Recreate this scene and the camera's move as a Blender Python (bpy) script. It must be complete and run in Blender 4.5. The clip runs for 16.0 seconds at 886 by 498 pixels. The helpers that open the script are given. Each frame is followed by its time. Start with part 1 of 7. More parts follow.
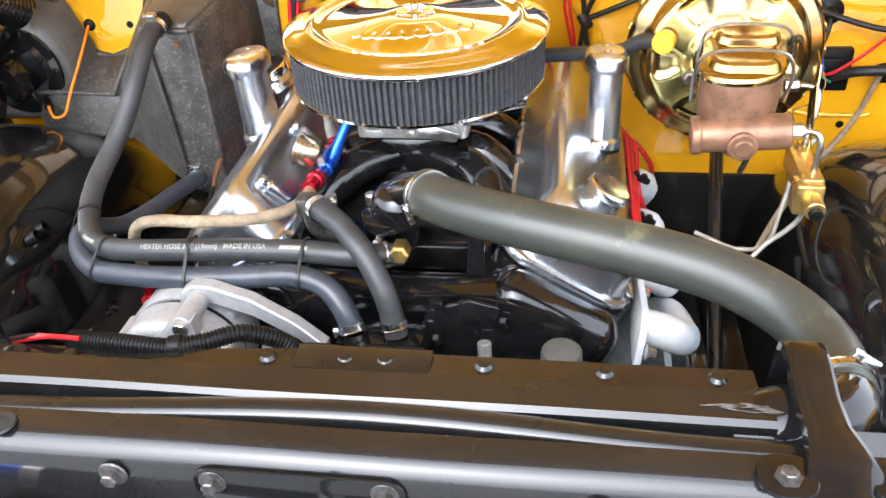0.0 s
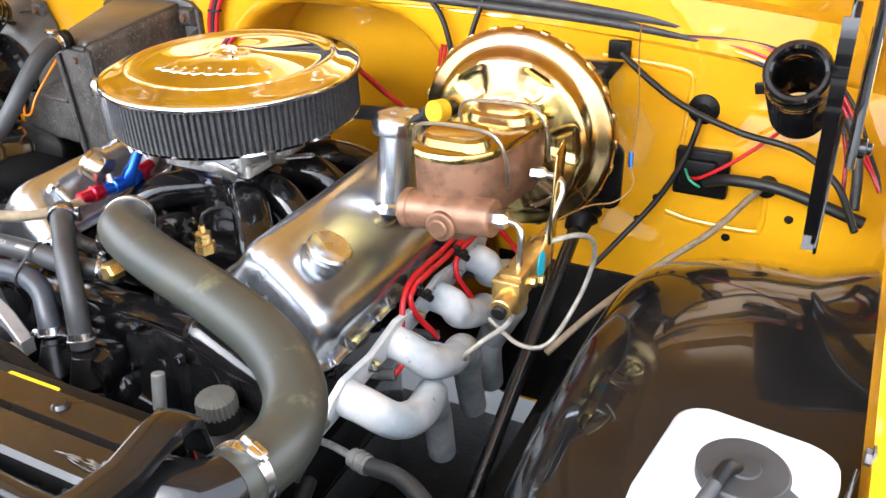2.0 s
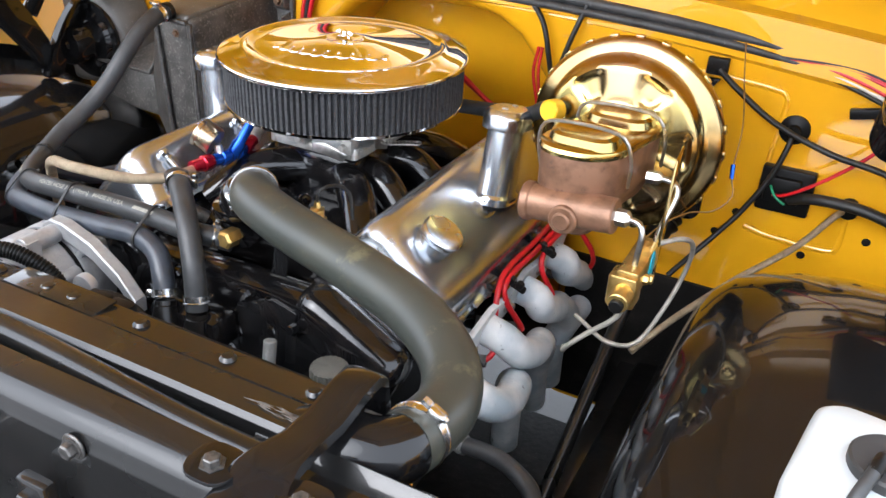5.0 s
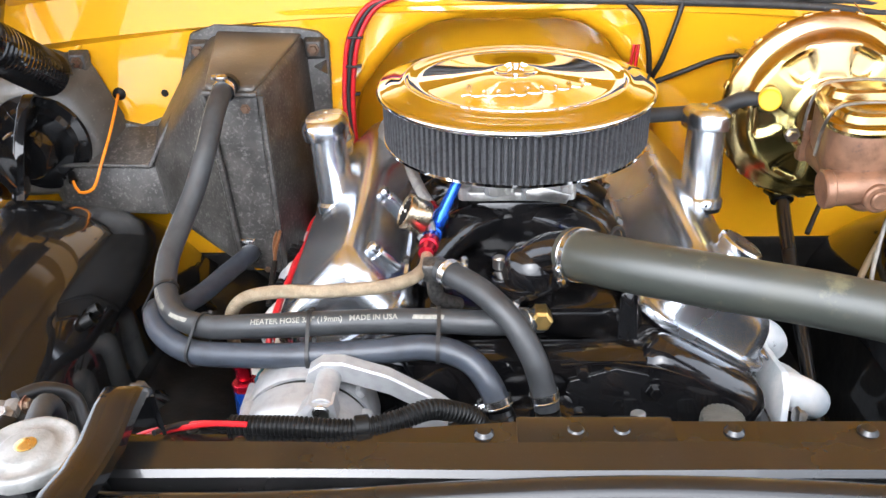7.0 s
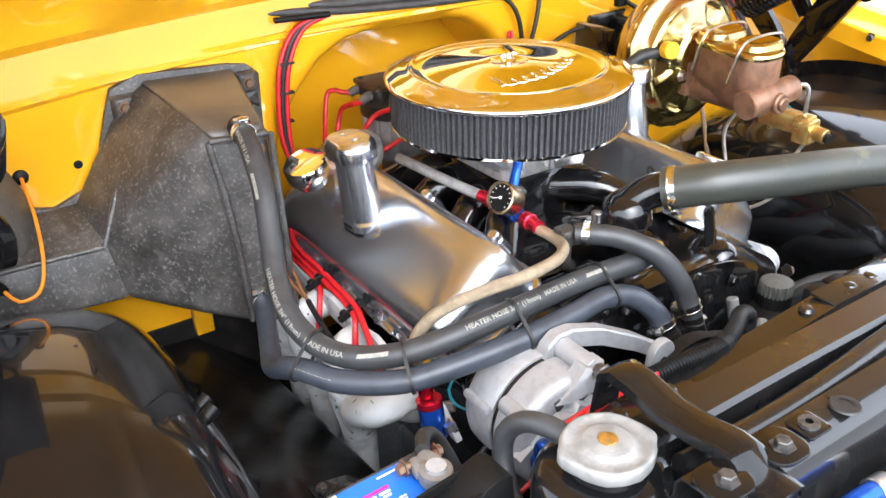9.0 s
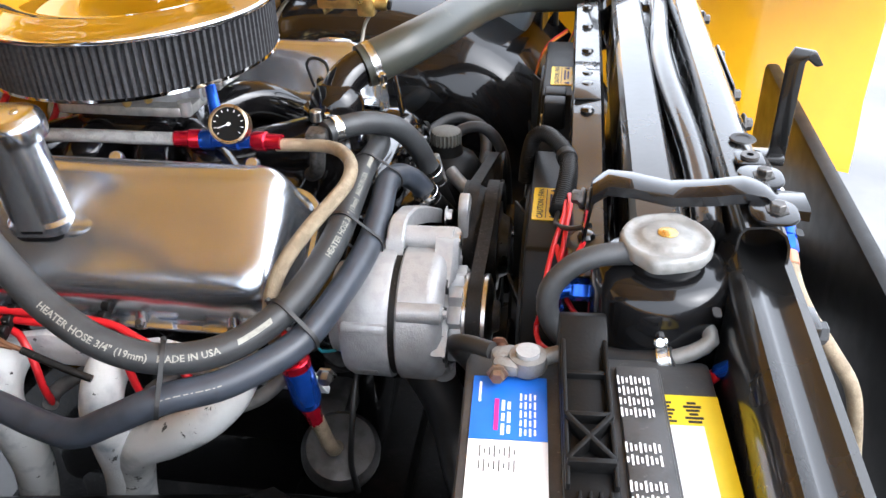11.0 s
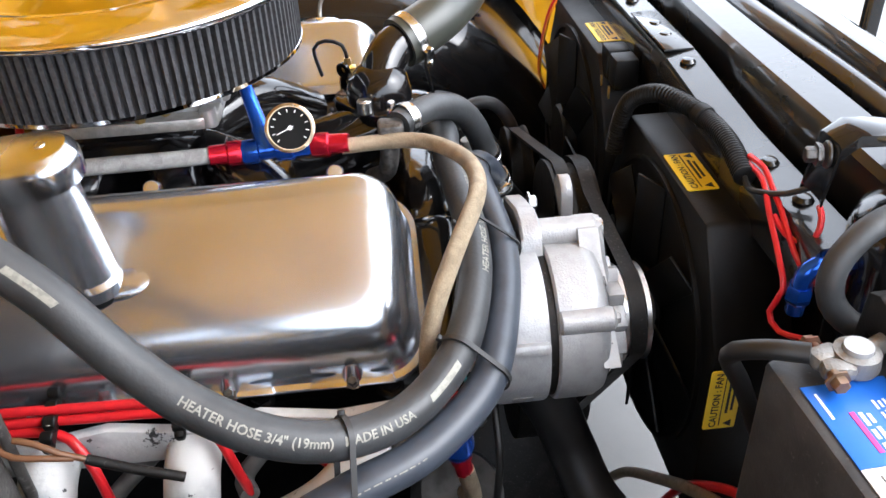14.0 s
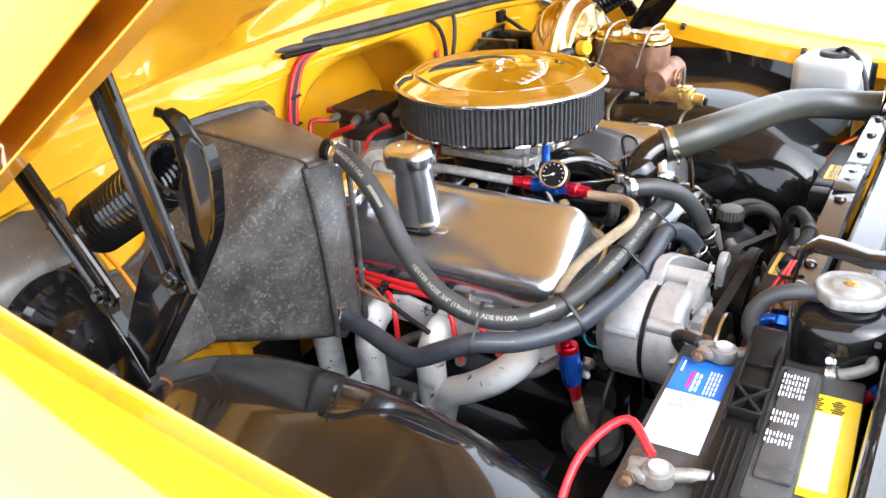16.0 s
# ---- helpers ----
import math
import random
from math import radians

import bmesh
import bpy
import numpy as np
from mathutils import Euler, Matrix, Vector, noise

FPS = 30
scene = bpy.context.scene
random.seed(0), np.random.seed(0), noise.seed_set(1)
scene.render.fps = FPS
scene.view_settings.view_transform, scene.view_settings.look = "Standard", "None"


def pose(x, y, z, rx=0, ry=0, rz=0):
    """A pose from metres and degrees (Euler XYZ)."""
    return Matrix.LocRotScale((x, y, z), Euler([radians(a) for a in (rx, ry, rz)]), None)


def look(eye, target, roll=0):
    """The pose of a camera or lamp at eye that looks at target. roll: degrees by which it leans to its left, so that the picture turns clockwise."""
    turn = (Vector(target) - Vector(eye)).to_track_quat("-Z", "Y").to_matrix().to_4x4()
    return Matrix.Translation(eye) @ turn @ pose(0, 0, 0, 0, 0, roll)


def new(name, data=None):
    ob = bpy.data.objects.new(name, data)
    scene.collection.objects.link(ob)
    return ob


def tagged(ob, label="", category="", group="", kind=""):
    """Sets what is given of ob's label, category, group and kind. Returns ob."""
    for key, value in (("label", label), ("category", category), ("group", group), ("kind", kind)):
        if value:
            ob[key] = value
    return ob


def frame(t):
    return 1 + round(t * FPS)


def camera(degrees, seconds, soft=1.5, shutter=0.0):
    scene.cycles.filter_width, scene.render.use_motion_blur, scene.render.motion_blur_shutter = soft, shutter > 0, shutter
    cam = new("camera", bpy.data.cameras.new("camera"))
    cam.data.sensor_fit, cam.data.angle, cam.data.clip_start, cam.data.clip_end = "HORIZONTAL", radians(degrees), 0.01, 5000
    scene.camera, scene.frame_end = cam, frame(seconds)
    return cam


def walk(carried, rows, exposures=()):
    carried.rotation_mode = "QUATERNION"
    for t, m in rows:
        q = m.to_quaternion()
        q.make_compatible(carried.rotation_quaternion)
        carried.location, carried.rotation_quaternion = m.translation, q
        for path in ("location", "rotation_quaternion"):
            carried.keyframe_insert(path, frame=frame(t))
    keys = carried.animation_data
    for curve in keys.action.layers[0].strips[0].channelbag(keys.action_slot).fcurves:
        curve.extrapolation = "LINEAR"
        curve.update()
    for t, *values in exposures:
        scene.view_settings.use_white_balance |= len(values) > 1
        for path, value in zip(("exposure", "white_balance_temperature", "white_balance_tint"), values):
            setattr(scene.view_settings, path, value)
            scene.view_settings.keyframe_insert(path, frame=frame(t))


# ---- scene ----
cam = camera(55.9, 16.0)
PATH = [
    (0, (0.055, -0.018, 1.497), (-0.228, 1.609, 0.369), -3.7),
    (0.5, (0.144, 0.064, 1.475), (-0.249, 1.7, 0.393), -2.8),
    (1, (0.265, 0.118, 1.49), (-0.272, 1.703, 0.395), -4.2),
    (1.5, (0.475, 0.156, 1.464), (-0.292, 1.685, 0.428), -2.6),
    (2, (0.623, 0.171, 1.454), (-0.179, 1.718, 0.472), -2.2),
    (2.5, (0.737, 0.086, 1.445), (-0.023, 1.643, 0.445), -1.4),
    (3, (0.841, 0.052, 1.457), (-0.119, 1.519, 0.495), -2.2),
    (3.2, (0.883, 0.065, 1.458), (-0.151, 1.478, 0.493), -0.4),
    (5.3, (0.393, 0.067, 1.453), (-0.341, 1.65, 0.475), 2.2),
    (5.5, (0.315, 0.093, 1.446), (-0.405, 1.661, 0.433), 0.9),
    (6, (0.164, 0.131, 1.436), (-0.371, 1.779, 0.437), 1.3),
    (6.5, (-0.04, 0.047, 1.431), (-0.252, 1.825, 0.542), -2.7),
    (7, (-0.207, 0.007, 1.447), (-0.271, 1.762, 0.49), -1.4),
    (7.5, (-0.381, 0.081, 1.435), (-0.307, 1.83, 0.468), -2.2),
    (8, (-0.509, 0.143, 1.425), (-0.189, 1.875, 0.477), -0.5),
    (8.5, (-0.705, 0.128, 1.426), (-0.082, 1.8, 0.522), -2.4),
    (8.7, (-0.782, 0.112, 1.447), (-0.035, 1.702, 0.491), -3.6),
    (9, (-0.867, 0.118, 1.463), (0.09, 1.599, 0.518), -1.7),
    (9.5, (-0.958, 0.213, 1.452), (0.198, 1.548, 0.513), -2.3),
    (10, (-1.028, 0.312, 1.436), (0.426, 1.218, 0.404), 1.8),
    (10.2, (-1.083, 0.37, 1.425), (0.452, 1.114, 0.38), 0.5),
    (12.3, (-1.002, 0.814, 1.321), (0.68, 0.424, 0.312), -1.7),
    (12.5, (-0.986, 0.873, 1.309), (0.675, 0.391, 0.304), -2.8),
    (13, (-0.956, 0.884, 1.273), (0.682, 0.478, 0.199), -3.6),
    (13.5, (-0.95, 0.882, 1.284), (0.695, 0.529, 0.202), -1.9),
    (14, (-0.95, 0.809, 1.329), (0.705, 0.685, 0.213), -2.9),
    (14.5, (-0.991, 0.722, 1.349), (0.697, 1.084, 0.339), -3.7),
    (15, (-1.121, 0.654, 1.408), (0.57, 1.178, 0.478), -4.6),
    (15.5, (-1.294, 0.548, 1.452), (0.38, 1.152, 0.54), -2.1),
    (16, (-1.349, 0.385, 1.469), (0.153, 1.377, 0.598), -3.1),
]
walk(cam, [(t, look(eye, target, roll)) for t, eye, target, roll in PATH], exposures=[(0, 2.5, 5850, 10), (2, 2.5, 5850, 10), (3, 1.85, 5850, 10), (5.5, 2.1, 5850, 10), (6.5, 2.4, 5850, 10), (8, 2.25, 5850, 10), (9, 2.46, 5850, 10), (10, 2.53, 5850, 10), (12.2, 1.8, 5850, 10), (13.2, 1.98, 5850, 10), (14, 2.32, 5850, 10), (14.5, 2.5, 5850, 10), (15.5, 2.63, 5850, 10), (16, 2.5, 5850, 10)])

# ---- light: overcast daylight ----
world = bpy.data.worlds.new("world")
scene.world = world
world.use_nodes = True
wn = world.node_tree.nodes
sky = wn.new("ShaderNodeTexSky")
sky.sky_type, sky.sun_disc = "NISHITA", False
sky.sun_elevation, sky.sun_rotation = radians(42), radians(197)
sky.air_density, sky.dust_density, sky.ozone_density = 1.0, 8.0, 1.0
wn["Background"].inputs[1].default_value = 0.15
haze = wn.new("ShaderNodeHueSaturation")  # overcast: little blue left
haze.inputs["Saturation"].default_value = 0.4
world.node_tree.links.new(sky.outputs[0], haze.inputs["Color"])
cloud = wn.new("ShaderNodeMix")  # an even cloud cover over most of the sky
cloud.data_type = "RGBA"
cloud.inputs[0].default_value = 0.7
cloud.inputs[7].default_value = (6.9, 7.0, 7.2, 1)
world.node_tree.links.new(haze.outputs[0], cloud.inputs[6])
world.node_tree.links.new(cloud.outputs[2], wn["Background"].inputs[0])
sun = new("sun", bpy.data.lights.new("sun", "SUN"))
sun.data.energy, sun.data.angle, sun.data.color = 0.42, radians(60), (1, 0.98, 0.96)
sun.matrix_world = look((-1.2, -4.0, 3.76), (0, 0, 0))


# ---- materials ----
def mat(name, color, rough=0.5, metal=0.0, coat=0.0, ior=1.5, vary=0.15, scale=60.0, bump=0.0, bscale=200.0, second=None, smin=0.45, smax=0.62, rvar=0.1, spec=0.5, stretch=(1, 1, 1)):
    m = bpy.data.materials.new(name)
    m.use_nodes = True
    nt, n = m.node_tree, m.node_tree.nodes
    p = n["Principled BSDF"]
    p.inputs["Metallic"].default_value = metal
    p.inputs["Coat Weight"].default_value = coat
    p.inputs["Coat Roughness"].default_value = 0.04
    p.inputs["Coat IOR"].default_value = ior
    p.inputs["Specular IOR Level"].default_value = spec
    tc = n.new("ShaderNodeTexCoord")
    mp = n.new("ShaderNodeMapping")
    mp.inputs["Scale"].default_value = stretch
    nt.links.new(tc.outputs["Object"], mp.inputs[0])
    big = n.new("ShaderNodeTexNoise")
    big.inputs["Scale"].default_value, big.inputs["Detail"].default_value = scale, 6
    nt.links.new(mp.outputs[0], big.inputs["Vector"])
    ramp = n.new("ShaderNodeValToRGB")
    c = Vector(color)
    other = Vector(second) if second else c * (1 - vary)
    ramp.color_ramp.elements[0].position, ramp.color_ramp.elements[1].position = smin, smax
    ramp.color_ramp.elements[0].color = (*c, 1)
    ramp.color_ramp.elements[1].color = (*other, 1)
    nt.links.new(big.outputs[0], ramp.inputs[0])
    nt.links.new(ramp.outputs[0], p.inputs["Base Color"])
    rr = n.new("ShaderNodeMapRange")
    rr.inputs[3].default_value, rr.inputs[4].default_value = max(0.01, rough - rvar * rough * 3), rough + rvar * rough * 3
    fine = n.new("ShaderNodeTexNoise")
    fine.inputs["Scale"].default_value, fine.inputs["Detail"].default_value = scale * 0.35, 8
    nt.links.new(mp.outputs[0], fine.inputs["Vector"])
    nt.links.new(fine.outputs[0], rr.inputs[0])
    nt.links.new(rr.outputs[0], p.inputs["Roughness"])
    if bump:
        bn = n.new("ShaderNodeTexNoise")
        bn.inputs["Scale"].default_value, bn.inputs["Detail"].default_value = bscale, 3
        nt.links.new(mp.outputs[0], bn.inputs["Vector"])
        b = n.new("ShaderNodeBump")
        b.inputs["Strength"].default_value, b.inputs["Distance"].default_value = bump, 0.002
        nt.links.new(bn.outputs[0], b.inputs["Height"])
        nt.links.new(b.outputs[0], p.inputs["Normal"])
    return m


YELLOW = mat("yellow_paint", (0.86, 0.42, 0.006), 0.30, coat=1.0, ior=1.8, vary=0.06, scale=6, rvar=0.05, spec=0.2)
BLACK = mat("gloss_black_paint", (0.0065, 0.0065, 0.007), 0.2, coat=1.0, ior=1.38, vary=0.3, scale=9, bump=0.8, bscale=7, spec=0.1)
SATIN = mat("satin_black_paint", (0.008, 0.008, 0.008), 0.27, coat=1.0, ior=1.38, spec=0.25, second=(0.012, 0.011, 0.011), scale=22, smin=0.5, smax=0.75, bump=0.08, bscale=60)
DUSTY = mat("dusty_black_paint", (0.004, 0.004, 0.004), 0.34, coat=0.3, spec=0.15, second=(0.010, 0.009, 0.008), scale=18, bump=0.9, bscale=22)
ENGINE = mat("engine_black_enamel", (0.004, 0.004, 0.0045), 0.16, coat=1.0, ior=1.4, spec=0.2, second=(0.009, 0.008, 0.008), scale=40, bump=0.7, bscale=45)
GRIME = mat("dark_chassis", (0.007, 0.0065, 0.006), 0.5, spec=0.2, second=(0.03, 0.027, 0.024), scale=25, smin=0.55, smax=0.8, bump=0.4, bscale=90)
PLASTIC = mat("black_plastic", (0.006, 0.006, 0.006), 0.42, spec=0.18, vary=0.2, scale=70, bump=0.1, bscale=400)
ALU = mat("polished_aluminium", (0.55, 0.58, 0.62), 0.25, 0.95, vary=0.08, scale=12, rvar=0.15, bump=0.05, bscale=30)
CHROME = mat("chrome", (0.82, 0.82, 0.82), 0.03, 1.0, vary=0.03, scale=10)
CAST = mat("cast_aluminium", (0.36, 0.365, 0.37), 0.46, 0.4, vary=0.12, scale=90, bump=0.25, bscale=500)
STEEL = mat("zinc_steel", (0.55, 0.54, 0.52), 0.3, 1.0, vary=0.3, scale=80)
GOLD = mat("yellow_zinc_plating", (0.50, 0.408, 0.145), 0.2, 1.0, second=(0.43, 0.285, 0.17), scale=9, smin=0.42, smax=0.7)
BRASS = mat("brass", (0.72, 0.50, 0.17), 0.3, 0.9, vary=0.3, scale=60)
IRON = mat("copper_toned_iron", (0.235, 0.125, 0.075), 0.42, 0.45, second=(0.16, 0.085, 0.050), scale=45, bump=0.2, bscale=350)
RUBBER = mat("heater_hose_rubber", (0.030, 0.032, 0.034), 0.48, vary=0.3, scale=40, bump=0.12, bscale=300)
RADHOSE = mat("radiator_hose_rubber", (0.030, 0.033, 0.028), 0.42, second=(0.048, 0.048, 0.035), scale=9, smin=0.5, smax=0.8, bump=0.06, bscale=200)
FILTER = mat("filter_gauze", (0.04, 0.041, 0.045), 0.8, vary=0.4, scale=250, bump=0.5, bscale=900)
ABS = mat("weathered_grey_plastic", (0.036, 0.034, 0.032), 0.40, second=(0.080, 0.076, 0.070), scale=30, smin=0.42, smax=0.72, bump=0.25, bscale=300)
# a paler tone than ABS, for the box's top face and the blower housing
ABSTOP = mat("paler_grey_plastic", (0.062, 0.057, 0.050), 0.34, second=(0.10, 0.093, 0.082), scale=22, smin=0.40, smax=0.75, bump=0.12, bscale=260)
HEADER = mat("white_header_coating", (0.58, 0.59, 0.58), 0.55, second=(0.24, 0.27, 0.30), scale=26, smin=0.50, smax=0.75, bump=0.3, bscale=200)
HEADER_R = mat("stained_header_coating", (0.60, 0.615, 0.62), 0.6, second=(0.36, 0.42, 0.46), scale=20, smin=0.40, smax=0.66, bump=0.35, bscale=160)
RED = mat("red_silicone_wire", (0.55, 0.012, 0.018), 0.35, vary=0.2, scale=60)
REDA = mat("red_anodised", (0.50, 0.01, 0.03), 0.22, 0.7, vary=0.2, scale=60)
BLUEA = mat("blue_anodised", (0.02, 0.10, 0.55), 0.2, 0.7, vary=0.2, scale=60)
ORANGE = mat("orange_wire", (0.8, 0.25, 0.01), 0.4, scale=60)
BOOT = mat("grey_boot", (0.12, 0.115, 0.11), 0.6, vary=0.3, scale=60)
WHITEP = mat("translucent_white_plastic", (0.48, 0.49, 0.47), 0.4, second=(0.42, 0.46, 0.48), scale=7)
YCAP = mat("yellow_plastic", (0.85, 0.50, 0.01), 0.4, scale=40)
LABELY = mat("yellow_label", (0.85, 0.62, 0.01), 0.4, vary=0.04, scale=40)
LABELB = mat("blue_label", (0.02, 0.13, 0.55), 0.35, vary=0.1, scale=40)
LABELW = mat("white_label", (0.78, 0.78, 0.78), 0.4, vary=0.05, scale=40)
MAGENTA = mat("magenta_print", (0.6, 0.02, 0.2), 0.4, scale=40)
INK = mat("black_ink", (0.01, 0.01, 0.01), 0.5, scale=40)
WRITE = mat("pale_hose_lettering", (0.24, 0.235, 0.20), 0.6, vary=0.3, scale=300)
def fluid(m, color, level):
    """Tints a translucent bottle up to the level of what it holds."""
    nt, n = m.node_tree, m.node_tree.nodes
    p = n["Principled BSDF"]
    old = p.inputs["Base Color"].links[0].from_socket
    tc, sep, mr, mix = n.new("ShaderNodeTexCoord"), n.new("ShaderNodeSeparateXYZ"), n.new("ShaderNodeMapRange"), n.new("ShaderNodeMix")
    nt.links.new(tc.outputs["Object"], sep.inputs[0])
    mr.inputs[1].default_value, mr.inputs[2].default_value = level, level - 0.012
    nt.links.new(sep.outputs[2], mr.inputs[0])
    mix.data_type = "RGBA"
    nt.links.new(mr.outputs[0], mix.inputs[0])
    nt.links.new(old, mix.inputs[6])
    mix.inputs[7].default_value = (*color, 1)
    nt.links.new(mix.outputs[2], p.inputs["Base Color"])


fluid(WHITEP, (0.30, 0.37, 0.43), 0.975)
PUMPM = mat("oily_grey_casting", (0.085, 0.083, 0.08), 0.42, 0.4, second=(0.04, 0.038, 0.035), scale=40, bump=0.3, bscale=250)
CAPM = mat("pale_cast_cap", (0.27, 0.27, 0.26), 0.5, 0.35, vary=0.25, scale=70, bump=0.2, bscale=400)
GROUND = mat("concrete_ground", (0.19, 0.188, 0.185), 0.85, second=(0.145, 0.145, 0.143), scale=1.6, bump=0.3, bscale=60)
COVER = mat("dark_brown_cover", (0.045, 0.03, 0.02), 0.4, second=(0.09, 0.05, 0.03), scale=40)
CASE = mat("dusty_black_case", (0.045, 0.045, 0.046), 0.5, vary=0.4, scale=40, bump=0.1, bscale=300)
RUST = mat("rusty_steel", (0.15, 0.10, 0.065), 0.5, 0.5, second=(0.12, 0.05, 0.03), scale=80)


LEAD = mat("corroded_lead", (0.20, 0.195, 0.185), 0.5, 0.5, second=(0.16, 0.13, 0.10), scale=120, smin=0.5, smax=0.7, bump=0.4, bscale=400)
CLAMPM = mat("bright_clamp_steel", (0.66, 0.66, 0.65), 0.24, 1.0, vary=0.25, scale=150)
WORN = mat("worn_bolt_steel", (0.11, 0.105, 0.10), 0.42, 0.7, vary=0.5, scale=200)
SHINE = mat("bright_aluminium", (0.62, 0.65, 0.70), 0.24, 1.0, vary=0.06, scale=20, rvar=0.2)


def spots(m, color, scale, low, high, rough=None):
    """Lays small spots of another colour over a material: dust, flaked coating, corrosion."""
    nt, n = m.node_tree, m.node_tree.nodes
    p = n["Principled BSDF"]
    old = p.inputs["Base Color"].links[0].from_socket
    tc = n.new("ShaderNodeTexCoord")
    noise = n.new("ShaderNodeTexNoise")
    noise.inputs["Scale"].default_value, noise.inputs["Detail"].default_value, noise.inputs["Roughness"].default_value = scale, 8, 0.7
    nt.links.new(tc.outputs["Object"], noise.inputs["Vector"])
    mr = n.new("ShaderNodeMapRange")
    mr.inputs[1].default_value, mr.inputs[2].default_value = low, high
    nt.links.new(noise.outputs[0], mr.inputs[0])
    mix = n.new("ShaderNodeMix")
    mix.data_type = "RGBA"
    nt.links.new(mr.outputs[0], mix.inputs[0])
    nt.links.new(old, mix.inputs[6])
    mix.inputs[7].default_value = (*color, 1)
    nt.links.new(mix.outputs[2], p.inputs["Base Color"])


spots(HEADER, (0.03, 0.03, 0.03), 38, 0.62, 0.635)
spots(HEADER_R, (0.10, 0.105, 0.11), 55, 0.64, 0.68)
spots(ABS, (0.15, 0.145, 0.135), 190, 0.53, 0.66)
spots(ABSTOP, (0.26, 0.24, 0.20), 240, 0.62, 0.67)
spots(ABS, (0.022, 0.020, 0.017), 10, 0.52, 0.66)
spots(SATIN, (0.035, 0.034, 0.032), 320, 0.64, 0.69)
spots(DUSTY, (0.03, 0.028, 0.026), 300, 0.60, 0.68)
spots(GRIME, (0.09, 0.085, 0.08), 380, 0.6, 0.68)
spots(CASE, (0.12, 0.12, 0.115), 260, 0.6, 0.7)
spots(PLASTIC, (0.03, 0.03, 0.03), 500, 0.64, 0.7)
spots(IRON, (0.10, 0.055, 0.04), 90, 0.60, 0.72)
spots(RADHOSE, (0.085, 0.083, 0.052), 22, 0.58, 0.68)
spots(ALU, (0.46, 0.48, 0.51), 14, 0.50, 0.80)


def braid_material(name, color, scale):
    m = mat(name, color, 0.42, 0.45, vary=0.25, scale=90)
    nt, n = m.node_tree, m.node_tree.nodes
    tc = n.new("ShaderNodeTexCoord")
    vor = n.new("ShaderNodeTexVoronoi")
    vor.inputs["Scale"].default_value = scale
    nt.links.new(tc.outputs["Object"], vor.inputs["Vector"])
    b = n.new("ShaderNodeBump")
    b.inputs["Strength"].default_value, b.inputs["Distance"].default_value = 0.8, 0.0012
    nt.links.new(vor.outputs["Distance"], b.inputs["Height"])
    mr = n.new("ShaderNodeMapRange")
    mr.inputs[1].default_value, mr.inputs[2].default_value, mr.inputs[3].default_value, mr.inputs[4].default_value = 0.15, 0.65, 1.1, 0.66
    nt.links.new(vor.outputs["Distance"], mr.inputs[0])
    mul = n.new("ShaderNodeVectorMath")
    mul.operation = "SCALE"
    old = n["Principled BSDF"].inputs["Base Color"].links[0].from_socket
    nt.links.new(old, mul.inputs[0])
    nt.links.new(mr.outputs[0], mul.inputs["Scale"])
    nt.links.new(mul.outputs[0], n["Principled BSDF"].inputs["Base Color"])
    nt.links.new(b.outputs[0], n["Principled BSDF"].inputs["Normal"])
    return m


BRAID = braid_material("steel_braid", (0.46, 0.37, 0.25), 1250)
DIAL = mat("dial_black", (0.006, 0.006, 0.006), 0.7, spec=0.1)
BEZEL = mat("brassy_bezel", (0.50, 0.42, 0.30), 0.28, 1.0)


# ---- mesh helpers ----
def join(items):
    """One bmesh of (bmesh, matrix) pairs."""
    out = bmesh.new()
    for it in items:
        b, m = it if isinstance(it, tuple) else (it, None)
        if m is not None:
            b.transform(m)
        tmp = bpy.data.meshes.new("tmp")
        b.to_mesh(tmp)
        out.from_mesh(tmp)
        bpy.data.meshes.remove(tmp)
        b.free()
    return out


def T(x, y, z):
    return Matrix.Translation((x, y, z))


def along(p, d, roll=0):
    """A matrix at p whose z points along d."""
    return Matrix.Translation(p) @ Vector(d).to_track_quat("Z", "Y").to_matrix().to_4x4() @ pose(0, 0, 0, 0, 0, roll)


def box(sx, sy, sz, bevel=0.002, seg=2):
    b = bmesh.new()
    bmesh.ops.create_cube(b, size=1.0, matrix=Matrix.Diagonal((sx, sy, sz, 1)))
    if bevel:
        bmesh.ops.bevel(b, geom=b.edges[:], offset=min(bevel, 0.45 * min(sx, sy, sz)), segments=seg, affect="EDGES", profile=0.5)
    return b


def lathe(profile, seg=32):
    """A turned body round z from (radius, height) pairs."""
    b = bmesh.new()
    rings = []
    for r, z in profile:
        if r < 1e-6:
            rings.append([b.verts.new((0, 0, z))])
        else:
            rings.append([b.verts.new((r * math.cos(2 * math.pi * i / seg), r * math.sin(2 * math.pi * i / seg), z)) for i in range(seg)])
    for a, c in zip(rings, rings[1:]):
        if len(a) == 1 and len(c) == 1:
            continue
        for i in range(seg):
            j = (i + 1) % seg
            if len(a) == 1:
                b.faces.new((a[0], c[j], c[i]))
            elif len(c) == 1:
                b.faces.new((a[i], a[j], c[0]))
            else:
                b.faces.new((a[i], a[j], c[j], c[i]))
    return b


def rod(r, h, seg=24, bevel=0.001):
    return lathe([(0, 0), (r - bevel, 0), (r, bevel), (r, h - bevel), (r - bevel, h), (0, h)], seg)


def bolt(r=0.007, h=0.006):
    return lathe([(0, 0), (r * 1.5, 0), (r * 1.5, h * 0.25), (r, h * 0.25), (r, h), (r * 0.85, h * 1.15), (0, h * 1.15)], 6)


